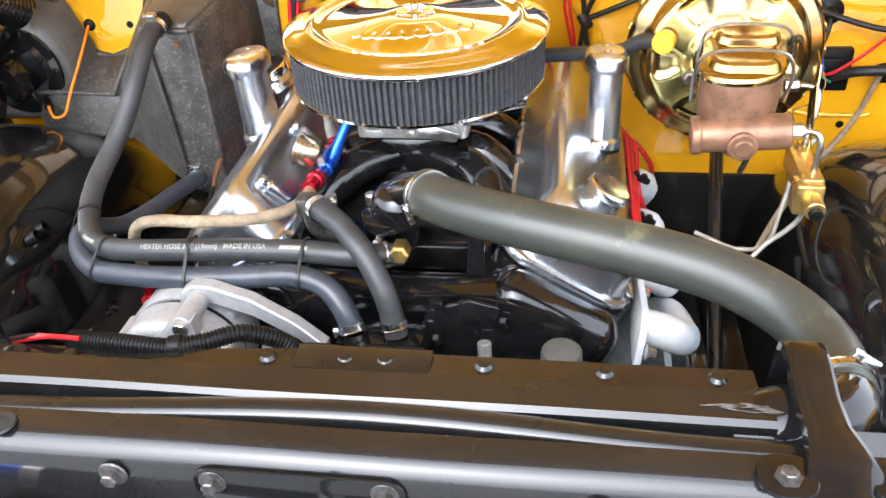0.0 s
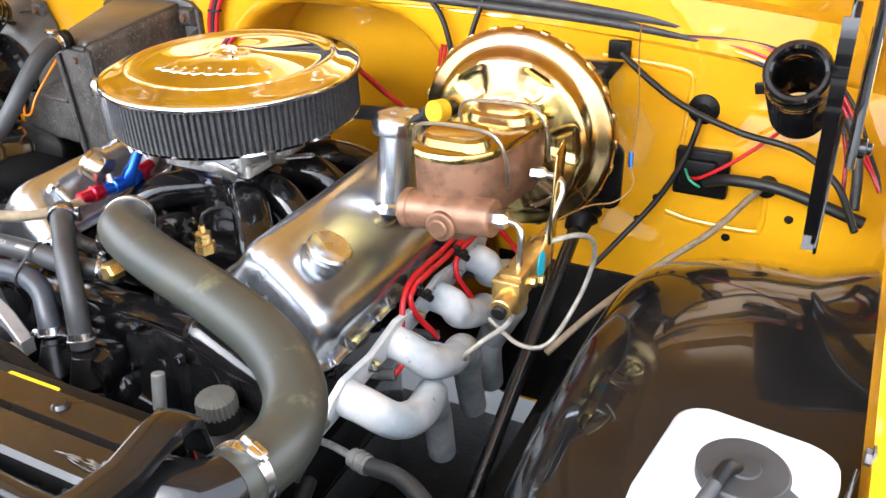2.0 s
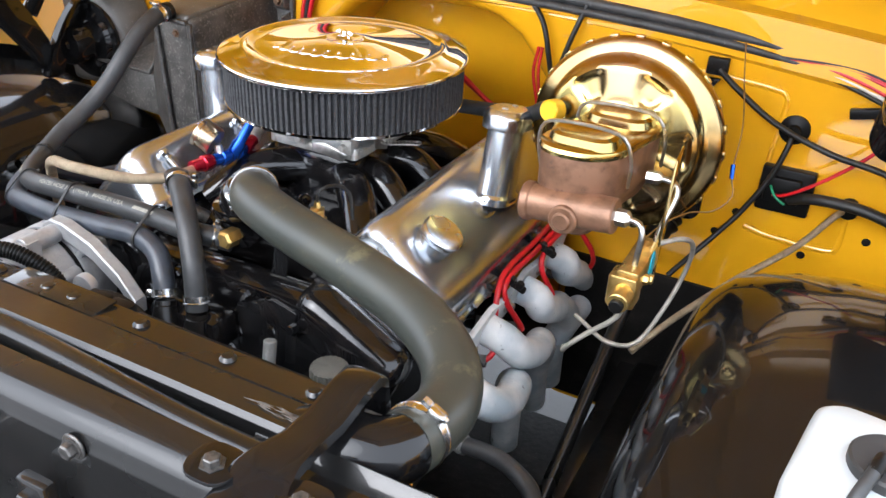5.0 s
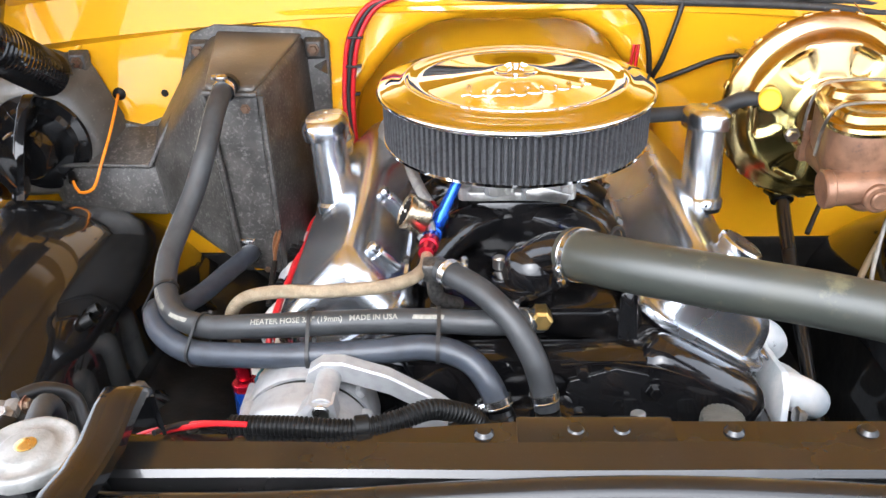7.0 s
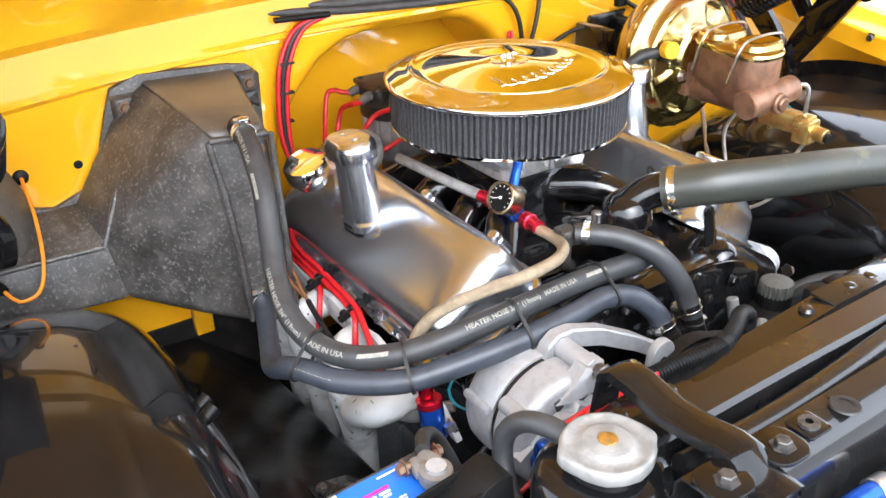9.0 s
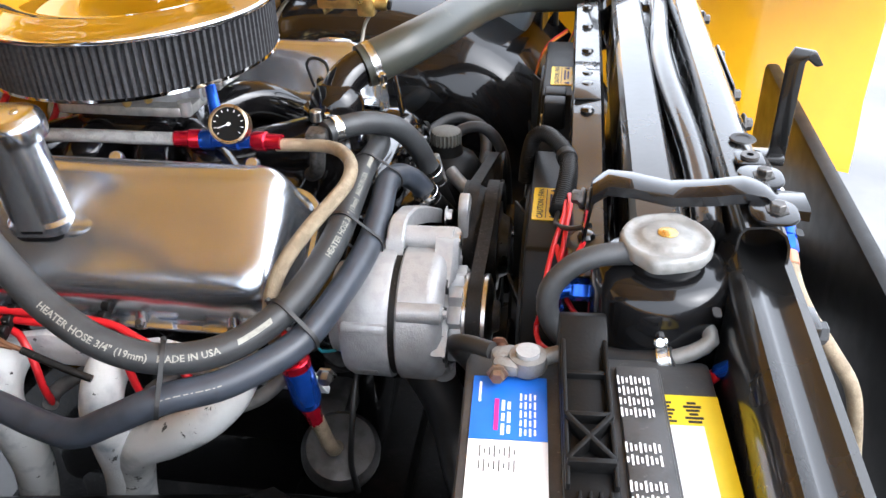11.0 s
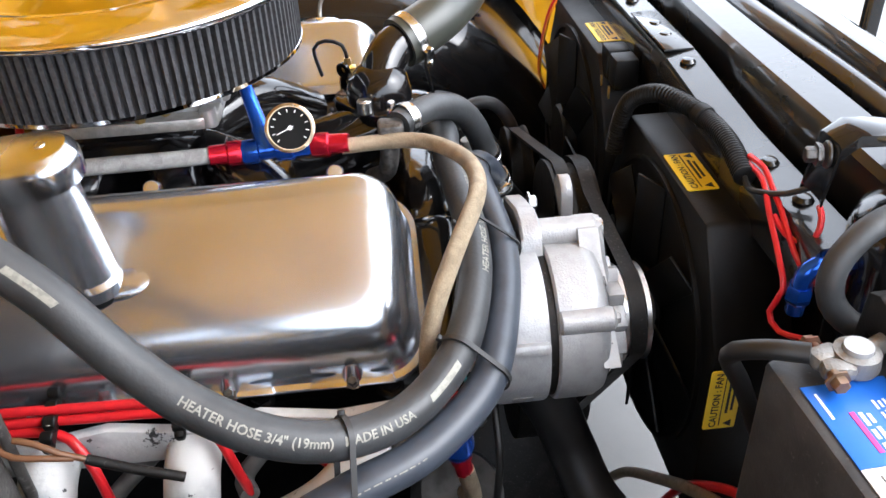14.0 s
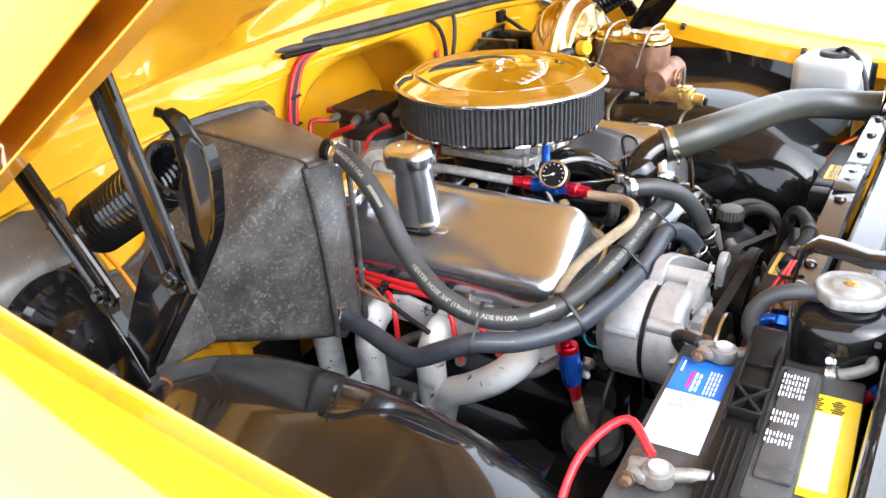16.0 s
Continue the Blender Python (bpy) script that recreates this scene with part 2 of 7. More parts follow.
def spline(pts, step=0.008):
    """Evenly stepped points of a smooth curve through pts."""
    P = [Vector(p) for p in pts]
    if len(P) == 2:
        n = max(2, int((P[1] - P[0]).length / step))
        return [P[0].lerp(P[1], i / n) for i in range(n + 1)]
    P = [2 * P[0] - P[1], *P, 2 * P[-1] - P[-2]]
    out = []
    for a, b, c, d in zip(P, P[1:], P[2:], P[3:]):
        n = max(2, int((c - b).length / step))
        for i in range(n):
            t = i / n
            out.append(0.5 * (2 * b + (c - a) * t + (2 * a - 5 * b + 4 * c - d) * t * t + (3 * b - a - 3 * c + d) * t ** 3))
    out.append(P[-2])
    return out


def tube(pts, r, seg=14, step=0.008, wave=None):
    """A round hose or rod along a smooth curve. wave: (depth, pitch) of a ribbed conduit."""
    if wave:
        step = wave[1] / 4
    path = spline(pts, step)
    b = bmesh.new()
    rings, nrm = [], None
    for i, p in enumerate(path):
        t = (path[min(i + 1, len(path) - 1)] - path[max(i - 1, 0)]).normalized()
        if nrm is None:
            nrm = t.orthogonal().normalized()
        nrm = (nrm - t * nrm.dot(t)).normalized()
        bi = t.cross(nrm)
        rr = r(i / (len(path) - 1)) if callable(r) else r
        if wave:
            rr += wave[0] * (1 if i % 4 in (1, 2) else -1)
        rings.append([b.verts.new(p + rr * (math.cos(2 * math.pi * k / seg) * nrm + math.sin(2 * math.pi * k / seg) * bi)) for k in range(seg)])
    for a, c in zip(rings, rings[1:]):
        for k in range(seg):
            j = (k + 1) % seg
            b.faces.new((a[k], a[j], c[j], c[k]))
    b.faces.new(rings[0][::-1])
    b.faces.new(rings[-1])
    return b


def loft(rings, close=True, cap=True):
    """A skin over rings of equally many points."""
    b = bmesh.new()
    R = [[b.verts.new(p) for p in ring] for ring in rings]
    n = len(R[0])
    for a, c in zip(R, R[1:]):
        for k in range(n if close else n - 1):
            j = (k + 1) % n
            b.faces.new((a[k], a[j], c[j], c[k]))
    if cap and close:
        b.faces.new(R[0][::-1])
        b.faces.new(R[-1])
    return b


def prism(outline, h, bevel=0.0015):
    """A plate: an outline in x, y raised from z 0 to h."""
    b = bmesh.new()
    lo = [b.verts.new((x, y, 0)) for x, y in outline]
    f = b.faces.new(lo)
    r = bmesh.ops.extrude_face_region(b, geom=[f])
    bmesh.ops.translate(b, verts=[v for v in r["geom"] if isinstance(v, bmesh.types.BMVert)], vec=(0, 0, h))
    bmesh.ops.recalc_face_normals(b, faces=b.faces[:])
    if bevel:
        sharp = [e for e in b.edges if len(e.link_faces) == 2 and e.calc_face_angle(0) > 0.6]
        bmesh.ops.bevel(b, geom=sharp, offset=bevel, segments=2, affect="EDGES", profile=0.5)
    return b


def sheet(rings, thick=0.002):
    """An open skin over rows of points, given thickness."""
    b = loft(rings, close=False, cap=False)
    bmesh.ops.recalc_face_normals(b, faces=b.faces[:])
    bmesh.ops.solidify(b, geom=b.faces[:], thickness=thick)
    return b


def rrect(w, h, r, n=5):
    """The outline of a rounded rectangle round 0, 0."""
    out = []
    for cx, cy, a0 in ((w / 2 - r, h / 2 - r, 0), (-w / 2 + r, h / 2 - r, 90), (-w / 2 + r, -h / 2 + r, 180), (w / 2 - r, -h / 2 + r, 270)):
        out += [(cx + r * math.cos(radians(a0 + 90 * i / n)), cy + r * math.sin(radians(a0 + 90 * i / n))) for i in range(n + 1)]
    return out


BASE = {}


def thing(name, at, label, category, group="", kind=""):
    """An Empty at the base of a thing; its parts are meshed in the world's coordinates."""
    ob = new(name)
    ob.location = at
    ob.empty_display_size = 0.05
    BASE[ob] = Matrix.Translation(at).inverted()
    return tagged(ob, label, category, group, kind)


def part(name, bm, material, parent=None, label="", smooth=38, flip=True):
    if flip:
        bmesh.ops.recalc_face_normals(bm, faces=bm.faces[:])
    me = bpy.data.meshes.new(name)
    bm.to_mesh(me)
    bm.free()
    me.shade_smooth()
    me.set_sharp_from_angle(angle=radians(smooth))
    me.materials.append(material)
    ob = new(name, me)
    if parent is not None:
        ob.parent = parent
        ob.matrix_parent_inverse = BASE.get(parent, Matrix())
    if label:
        ob["label"] = label
    return ob


def solo(name, bm, material, label, category, group="", kind="", smooth=38):
    return tagged(part(name, bm, material, smooth=smooth), label, category, group, kind)


# ---- structure ----
CX = -0.147  # middle line of the truck
FW = 1.31    # face of the firewall

ground = bmesh.new()
bmesh.ops.create_grid(ground, x_segments=2, y_segments=2, size=300)
solo("ground", ground, GROUND, "light grey concrete ground under the truck", "ground", kind="structure")

# firewall with an arched recess behind the engine
arch = [(-0.285, 0.45), (-0.280, 0.80), (-0.262, 0.95), (-0.240, 1.02), (-0.205, 1.066), (-0.165, 1.108), (-0.12, 1.132), (-0.06, 1.143), (0.0, 1.146),
        (0.06, 1.143), (0.115, 1.132), (0.155, 1.108), (0.19, 1.066), (0.225, 1.02), (0.25, 0.95), (0.27, 0.80), (0.275, 0.45)]
outer = [(-0.86, 0.45), (-0.86, 0.80), (-0.86, 0.95), (-0.86, 1.05), (-0.86, 1.10), (-0.70, 1.15), (-0.45, 1.165), (-0.18, 1.172), (0.0, 1.175),
         (0.18, 1.172), (0.45, 1.165), (0.70, 1.15), (0.86, 1.10), (0.86, 1.05), (0.86, 0.95), (0.86, 0.80), (0.86, 0.45)]
rows = [[(CX + x, FW, z) for x, z in outer]]
for k in range(6):
    a = radians(90 * k / 5)
    grow = 1 + 0.10 * (1 - math.sin(a))
    rows.append([(CX + x * grow, FW + 0.028 * (1 - math.cos(a)), z + 0.02 * (1 - math.sin(a)) * (z > 1.0)) for x, z in arch])
rows.append([(CX + x, FW + 0.16, z) for x, z in arch])
rows.append([(CX + x * 0.02, FW + 0.165, 0.45 + (z - 0.45) * 0.3) for x, z in arch])
firewall = thing("wall_firewall", (CX, FW, 0.45), "glossy yellow painted steel firewall with an arched recess", "firewall", kind="structure")
part("panel", sheet(rows, 0.003), YELLOW, firewall)
for x0, x1, zt in ((-0.72, -0.29, 0.735), (0.29, 0.80, 0.76)):
    part("toe_board", join([(box(x1 - x0, 0.008, 0.30, 0.003), T(CX + (x0 + x1) / 2, FW - 0.006, zt - 0.15))]), GRIME, firewall, "black painted lower toe board")
# upper firewall, crease and cowl
prof = [(1.31, 1.150), (1.303, 1.156), (1.303, 1.163), (1.315, 1.170), (1.335, 1.205), (1.338, 1.214), (1.332, 1.222), (1.338, 1.230), (1.36, 1.234), (1.55, 1.25), (1.75, 1.30)]
part("cowl", sheet([[(CX + x, y, z - 0.06 * (abs(x) / 0.86) ** 3) for x in np.linspace(-0.87, 0.87, 25)] for y, z in prof], 0.003), YELLOW, firewall)

# wheel wells
def wheel_well(side):
    ys = np.linspace(0.36, 1.30, 28)
    rows = []
    for y in ys:
        zt = 0.935 - 0.55 * abs((y - 0.93) / 0.62) ** 2.6 * (1.0 if y < 0.93 else 0.9)
        lo = min(0.70, zt - 0.07) if side < 0 else min(0.58, zt - 0.10)
        ledge = [(0.425, lo - 0.10), (0.43, lo - 0.02), (0.445, lo)]
        if side < 0:
            zi = min(lo - 0.003, 0.70 - 0.16 * max(0.0, y - 0.77))
            ledge = [(0.343, zi - 0.10), (0.345, zi - 0.006), (0.352, zi), (0.445, lo)]
        wall = max(zt - 0.20, lo + 0.012)
        sec = ledge + [(0.495, lo + 0.004), (0.512, wall), (0.524, max(zt - 0.13, wall + 0.01)), (0.538, max(zt - 0.085, wall + 0.02)), (0.556, zt - 0.052), (0.580, zt - 0.028), (0.612, zt - 0.012), (0.655, zt), (0.72, zt + 0.010), (0.78, zt + 0.01), (0.84, zt + 0.03), (0.846, zt + 0.06)]
        rows.append([(CX + side * x, y, z) for x, z in sec])
    return rows


for side in (1, -1):
    well = thing("inner_fender", (CX + side * 0.6, 0.9, 0.6), "gloss black painted inner fender over the wheel", "inner fender", group="inner fenders", kind="structure")
    rows = wheel_well(side)
    cut = 5 if side < 0 else 4
    part("panel", sheet([r[cut:] for r in rows], 0.002), BLACK, well, smooth=60)
    part("ledge", sheet([r[:cut + 1] for r in rows], 0.002), DUSTY, well, "dusty satin black lower ledge", smooth=60)


def fender(side):
    """The top and the outer side of a front fender, with the turned-down inner lip."""
    rows = []
    for y in np.linspace(-0.15, 1.42, 34):
        z = 1.022 + 0.115 * max(0.0, (y - 0.45) / 0.85) ** 1.6 - 0.05 * max(0.0, (0.35 - y) / 0.5) ** 1.5
        w = 0.012 * max(0.0, (0.7 - y))
        sec = [(0.834, -0.065), (0.836, -0.05), (0.837, -0.031), (0.841, -0.027), (0.870, -0.009), (0.876, -0.003), (0.884, 0.003), (0.90, 0.006), (0.945, 0.001), (0.972, -0.012), (0.988, -0.035), (0.995, -0.08), (1.0, -0.18), (1.005, -0.35), (0.985, -0.45), (0.98, -0.52)]
        rows.append([(CX + side * (x - w), y, z + dz) for x, dz in sec])
    return rows


for side in (1, -1):
    fd = thing("fender", (CX + side * 0.9, 0.6, 0.5), "glossy yellow painted steel front fender", "fender", group="front fenders")
    rows = fender(side)
    part("outer_skin", sheet([r[3:] for r in rows], 0.003), YELLOW, fd, smooth=50)
    part("inner_lip", sheet([[(x - side * 0.0005, y, z) for x, y, z in r[:4]] for r in rows], 0.003), YELLOW, fd, smooth=30)
    for y in (0.47, 0.72, 1.0, 1.24):
        z = 1.022 + 0.115 * max(0.0, (y - 0.45) / 0.85) ** 1.6
        part("lip_bolt", join([(bolt(0.007, 0.006), along((CX + side * (0.838 - 0.012 * max(0.0, 0.7 - y)), y, z - 0.036), (-side, 0, 0)))]), WORN, fd)

# hood, held open over the engine
HA = radians(33)


def hood_pt(x, s, n):
    """x across, s along from the rear edge, n off the line of the side flanges."""
    return (CX + x, 1.31 - s * math.cos(HA) + n * math.sin(HA), 1.10 + s * math.sin(HA) + n * math.cos(HA))


hood = thing("hood", (CX, 1.31, 1.10), "glossy yellow hood held wide open, its ribbed underside showing", "hood")
hx = [-0.86, -0.855, -0.845, *np.linspace(-0.82, 0.82, 17), 0.845, 0.855, 0.86]
part("panel", sheet([[hood_pt(x, s, 0.185 - 0.06 * (x / 0.82) ** 2 if abs(x) < 0.83 else {0.845: 0.115, 0.855: 0.09, 0.86: 0.0}[abs(x)]) for x in hx] for s in np.linspace(-0.02, 1.30, 12)], 0.002), YELLOW, hood, smooth=50)
inner = []
for s in np.linspace(0.0, 1.28, 44):
    row = []
    for x in np.linspace(-0.83, 0.83, 50):
        crown = 0.145 - 0.055 * (x / 0.83) ** 2
        edge = min(0.83 - abs(x), s + 0.01, 1.29 - s)
        rib = max(0.0, 1 - abs(abs(x) - 0.45 * (1 - 0.5 * s)) / 0.055)
        deep = min(1.0, max(0.0, (edge - 0.10) / 0.035))
        row.append(hood_pt(x, s, crown - 0.045 + 0.05 * deep * (1 - min(1, rib * 1.4)) - 0.055 * (edge < 0.06)))
    inner.append(row)
part("inner_panel", sheet(inner, 0.002), YELLOW, hood, smooth=50)

# ---- engine ----
AX, AY = -0.147, 1.047   # middle of the carburettor


def clamp_mesh(r, turn, screw, p, d):
    parts = [(lathe([(r, -0.0048), (r + 0.0014, -0.0048), (r + 0.0014, -0.0036), (r + 0.0009, -0.003), (r + 0.0009, 0.003), (r + 0.0014, 0.0036), (r + 0.0014, 0.0048), (r, 0.0048)], 28), None)]
    for k in range(12):
        parts.append((box(0.0010, 0.0007, 0.0055, 0), pose(0, 0, 0, 0, 0, turn + 36 + k * 8) @ T(r + 0.0012, 0, 0) @ pose(0, 0, 0, 12)))
    parts.append((box(0.0075, screw * 1.25, 0.0115, 0.0025), pose(0, 0, 0, 0, 0, turn) @ T(r + 0.0045, 0, 0)))
    parts.append((lathe([(0, -screw * 1.25), (0.0036, -screw * 1.25), (0.0042, -screw * 1.1), (0.0042, -screw * 0.65), (0.003, -screw * 0.6), (0.003, screw * 0.8), (0, screw * 0.8)], 6), pose(0, 0, 0, 0, 0, turn) @ T(r + 0.0055, 0, 0) @ pose(0, 0, 0, 90)))
    b = join(parts)
    b.transform(along(p, d))
    return b


engine = thing("engine", (CX, 0.95, 0.55), "gloss black painted V8 engine block with heads and intake manifold", "engine")
for nm, sz, at in (("block", (0.30, 0.56, 0.30), (CX, 1.02, 0.70)), ("crankcase", (0.22, 0.50, 0.2), (CX, 1.02, 0.48)), ("bell_housing", (0.26, 0.30, 0.12), (CX, 1.32, 0.62))):
    part(nm, join([(box(*sz, 0.02), T(*at))]), ENGINE, engine)


def vc_place(side, y, v, n):
    """A point on a valve cover: y along, v from the inner flange outward, n off the joint."""
    return Vector((CX + side * (0.135 + 0.868 * v + 0.497 * n), y, 0.932 - 0.497 * v + 0.868 * n))


def vc_matrix(side, y, v, n):
    m = Matrix(((side * 0.868, 0, side * 0.497), (0, 1, 0), (-0.497, 0, 0.868))).to_4x4()
    m.translation = vc_place(side, y, v, n)
    return m


for side in (1, -1):
    part("cylinder_head", join([(box(0.16, 0.50, 0.10, 0.012), vc_matrix(side, 1.035, 0.078, -0.052)), (box(0.10, 0.50, 0.16, 0.012), vc_matrix(side, 1.035, 0.03, -0.14))]
                               + [(bolt(0.009, 0.01), vc_matrix(side, 0.82 + 0.11 * k, 0.165, -0.02)) for k in range(5)]), ENGINE, engine)
# intake manifold: valley, four pairs of runners and the carburettor base
part("intake_plenum", join([(box(0.24, 0.40, 0.05, 0.015), T(CX, 1.03, 0.895)), (box(0.13, 0.15, 0.09, 0.02), T(AX, AY, 0.945)), (box(0.115, 0.125, 0.03, 0.008), T(AX, AY, 0.985))]), ENGINE, engine)
for side in (1, -1):
    for dy, e in ((-0.16, -0.05), (-0.055, -0.03), (0.055, 0.03), (0.16, 0.05)):
        part("intake_runner", tube([(CX + side * 0.03, AY + e, 0.955), (CX + side * 0.085, AY + (dy + e) / 2, 0.955), (CX + side * 0.13, AY + dy, 0.915)], 0.026, 16, 0.012), ENGINE, engine)
part("water_crossover", tube([(CX - 0.01, 0.90, 0.925), (CX - 0.005, 0.84, 0.94), (CX, 0.80, 0.95)], 0.032, 18), ENGINE, engine)
part("front_cover", join([(box(0.30, 0.05, 0.22, 0.015), T(CX, 0.765, 0.80)), (box(0.16, 0.03, 0.20, 0.03), T(CX, 0.735, 0.72)),
                          (box(0.15, 0.07, 0.09, 0.02), vc_matrix(1, 0.765, 0.04, -0.09)), (box(0.15, 0.07, 0.09, 0.02), vc_matrix(-1, 0.765, 0.04, -0.09)),
                          
                          *[(bolt(0.007, 0.012), along((CX + x, 0.74, z), (0, -1, 0))) for x, z in ((-0.1, 0.86), (0.1, 0.86), (-0.12, 0.75), (0.12, 0.75), (0.06, 0.90), (-0.05, 0.895))]]), ENGINE, engine)
for side in (1, -1):
    part("head_end", join([(box(0.165, 0.07, 0.125, 0.03, 4), vc_matrix(side, 0.766, 0.085, -0.060))]), ENGINE, engine)
    part("head_end_boss", join([(rod(0.018, 0.074, 24, 0.003), vc_matrix(side, 0.80, 0.100, -0.085) @ pose(0, 0, 0, 90))]), ENGINE, engine)
# thermostat housing
part("thermostat_housing", join([(prism(rrect(0.095, 0.062, 0.028), 0.014, 0.003), T(-0.138, 0.812, 0.964) @ pose(0, 0, 0, 0, 0, 35)),
                                 (lathe([(0.034, 0), (0.034, 0.01), (0.030, 0.026), (0.02, 0.036), (0, 0.04)], 28), T(-0.138, 0.806, 0.976)),
                                 (tube([(-0.138, 0.806, 0.994), (-0.124, 0.799, 1.008), (-0.105, 0.786, 1.018), (-0.090, 0.766, 1.024)], 0.0225, 20), None)]), ENGINE, engine)
for x, y, z in ((-0.174, 0.822, 0.978), (-0.099, 0.803, 1.0)):
    part("cap_screw", join([(rod(0.0075, 0.014, 16), T(x, y, z)), (lathe([(0.0042, 0.0), (0.0042, 0.0005), (0, 0.0005)], 6), T(x, y, z + 0.014))]), STEEL, engine, "bright socket head screw")
part("brass_plug", join([(lathe([(0, 0), (0.0105, 0), (0.012, 0.003), (0.012, 0.024), (0.009, 0.027), (0, 0.027)], 6), along((-0.131, 0.775, 0.950), (0, -1, 0.1)))]), BRASS, engine, "brass hexagon plug")
part("temperature_sender", join([(lathe([(0, 0), (0.013, 0), (0.013, 0.012), (0.010, 0.013), (0.010, 0.026), (0.005, 0.028), (0.004, 0.036), (0, 0.036)], 6), T(-0.052, 0.838, 0.955))]), BRASS, engine, "brass temperature sender")
part("sender_wire", tube([(-0.052, 0.838, 0.99), (-0.05, 0.842, 1.005), (-0.04, 0.86, 1.008), (-0.028, 0.875, 0.995), (-0.02, 0.87, 0.96)], 0.0022, 8), INK, engine)
for k in range(3):
    part("bracket_link", join([(lathe([(0.0035, 0), (0.0085, 0), (0.0085, 0.004), (0.0035, 0.004)], 20), T(-0.080 + 0.002 * k, 0.838 + 0.003 * k, 0.958 + 0.014 * k) @ pose(0, 0, 0, 90, 0, 50))]), ENGINE, engine)


def valve_cover(side):
    cover = thing("valve_cover", vc_place(side, 1.03, 0.08, 0), "polished cast aluminium tall valve cover bolted to the cylinder head", "valve cover", "valve covers")
    y0, y1 = 0.79, 1.285
    rings = []
    for inset, n in ((-0.006, 0.0), (-0.006, 0.006), (-0.005, 0.008), (0.0, 0.009), (0.003, 0.013), (0.008, 0.045), (0.0105, 0.056), (0.0145, 0.0645), (0.021, 0.0715), (0.029, 0.0755), (0.04, 0.0775), (0.06, 0.078)):
        w, l = 0.166 - 2 * inset, (y1 - y0) - 2 * inset
        rings.append([vc_matrix(side, (y0 + y1) / 2, 0.081, n * (1.0 - 4.04 * (x + 0.081 - 0.083))) @ Vector((x, y, 0)) for x, y in rrect(w, l, max(0.036 - inset * 0.4, 0.008), 8)])
    part("body", loft(rings), ALU, cover, smooth=30)
    for y in (0.885, 0.99, 1.10):
        part("inner_bolt", join([(bolt(0.0055, 0.007), vc_matrix(side, y + 0.016, -0.004, 0.008))]), WORN, cover)
    for y in (0.85, 0.95, 1.05, 1.15, 1.24):
        part("bolt_pad", join([(tube([vc_place(side, y, 0.164, 0.004), vc_place(side, y, 0.161, 0.009), vc_place(side, y, 0.154, 0.018)], lambda t: 0.012 - 0.005 * t, 14), None)]), ALU, cover)
        part("flange_bolt", join([(bolt(0.004, 0.006), vc_matrix(side, y, 0.170, 0.013))]), WORN, cover)
    for y in (0.852, 1.005) if side < 0 else ():
        a, b = vc_place(side, y + 0.004, -0.0035, 0.030), vc_place(side, y - 0.004, 0.0060, 0.086)
        u = (b - a).normalized()
        post = part("bolt_boss", join([(lathe([(0, 0), (0.0080, 0), (0.0080, 0.030), (0.0062, 0.032), (0.0062, 0.035), (0.0080, 0.037), (0.0076, 0.042), (0.0060, 0.0445), (0, 0.045)], 24), along(a, u))]), ALU, cover, "bright turned bolt boss")
        part("cross_hole", join([(rod(0.0026, 0.0012, 12, 0.0002), along(a + u * 0.039 + Vector((-side * 0.0050, -0.0052, 0.0020)), (-side * 0.6, -0.75, 0.25)))]), INK, post)
    for y in (0.85, 0.95, 1.05, 1.15, 1.24):
        part("flange_pad", join([(prism([(-0.036, -0.006), (0.036, -0.006), (0.033, 0.003), (0.016, 0.005), (0.010, 0.013), (-0.010, 0.013), (-0.016, 0.005), (-0.033, 0.003)], 0.004, 0.0012), vc_matrix(side, y, 0.1665, 0.0082) @ pose(0, 0, 0, 0, 0, 90))]), ALU, cover)
    return cover


covers = {s: valve_cover(s) for s in (1, -1)}


def breather(side, base, top):
    b = thing("breather", base, "polished aluminium oval breather tube with a chromed cap", "breather", "valve cover breathers")
    base, top = Vector(base), Vector(top)
    d = (top - base)
    h = d.length
    m = along(base, d)
    fy = Matrix.Rotation(m.to_euler().z * -1, 4, "Z")
    dome = lathe([(0, 0.024), (0.018, 0.0235), (0.030, 0.021), (0.040, 0.016), (0.046, 0.009), (0.050, 0.002), (0.052, -0.012)], 40)
    part("boss", join([(dome, vc_matrix(side, base.y - 0.028, 0.076, 0.071) @ Matrix.Diagonal((0.56, 0.86, 0.34, 1)))]), ALU, b, smooth=65)
    part("seal_ring", loft([[m @ fy @ Vector((x, y, z)) for x, y in rrect(0.050 + g, 0.071 + g, 0.0245 + g / 2, 6)] for z, g in ((-0.016, 0.0), (-0.006, 0.003), (-0.003, 0.0035), (0.000, 0.001))]), PLASTIC, b, "dark seal at the tube's foot")
    part("tube", loft([[m @ fy @ Vector((x, y, z)) for x, y in rrect(0.047 + g, 0.068 + g, 0.0232, 6)] for z, g in ((-0.01, 0.006), (0.0, 0.006), (0.004, 0.0), (h - 0.02, -0.004))]), ALU, b)
    part("cap", loft([[m @ fy @ Vector((x, y, z)) for x, y in rrect(0.058 + g, 0.082 + g, 0.0285 + g / 2, 6)] for z, g in ((h - 0.028, -0.004), (h - 0.027, 0.0), (h - 0.012, 0.002), (h - 0.006, -0.002), (h - 0.001, -0.012), (h, -0.03))]), SHINE, b, "bright polished cap")
    for x in (-0.018, 0.018):
        part("screw", join([(lathe([(0, 0), (0.005, 0), (0.004, 0.002), (0, 0.0025)], 12), m @ fy @ T(0, x, h - 0.001))]), STEEL, b)
    return b


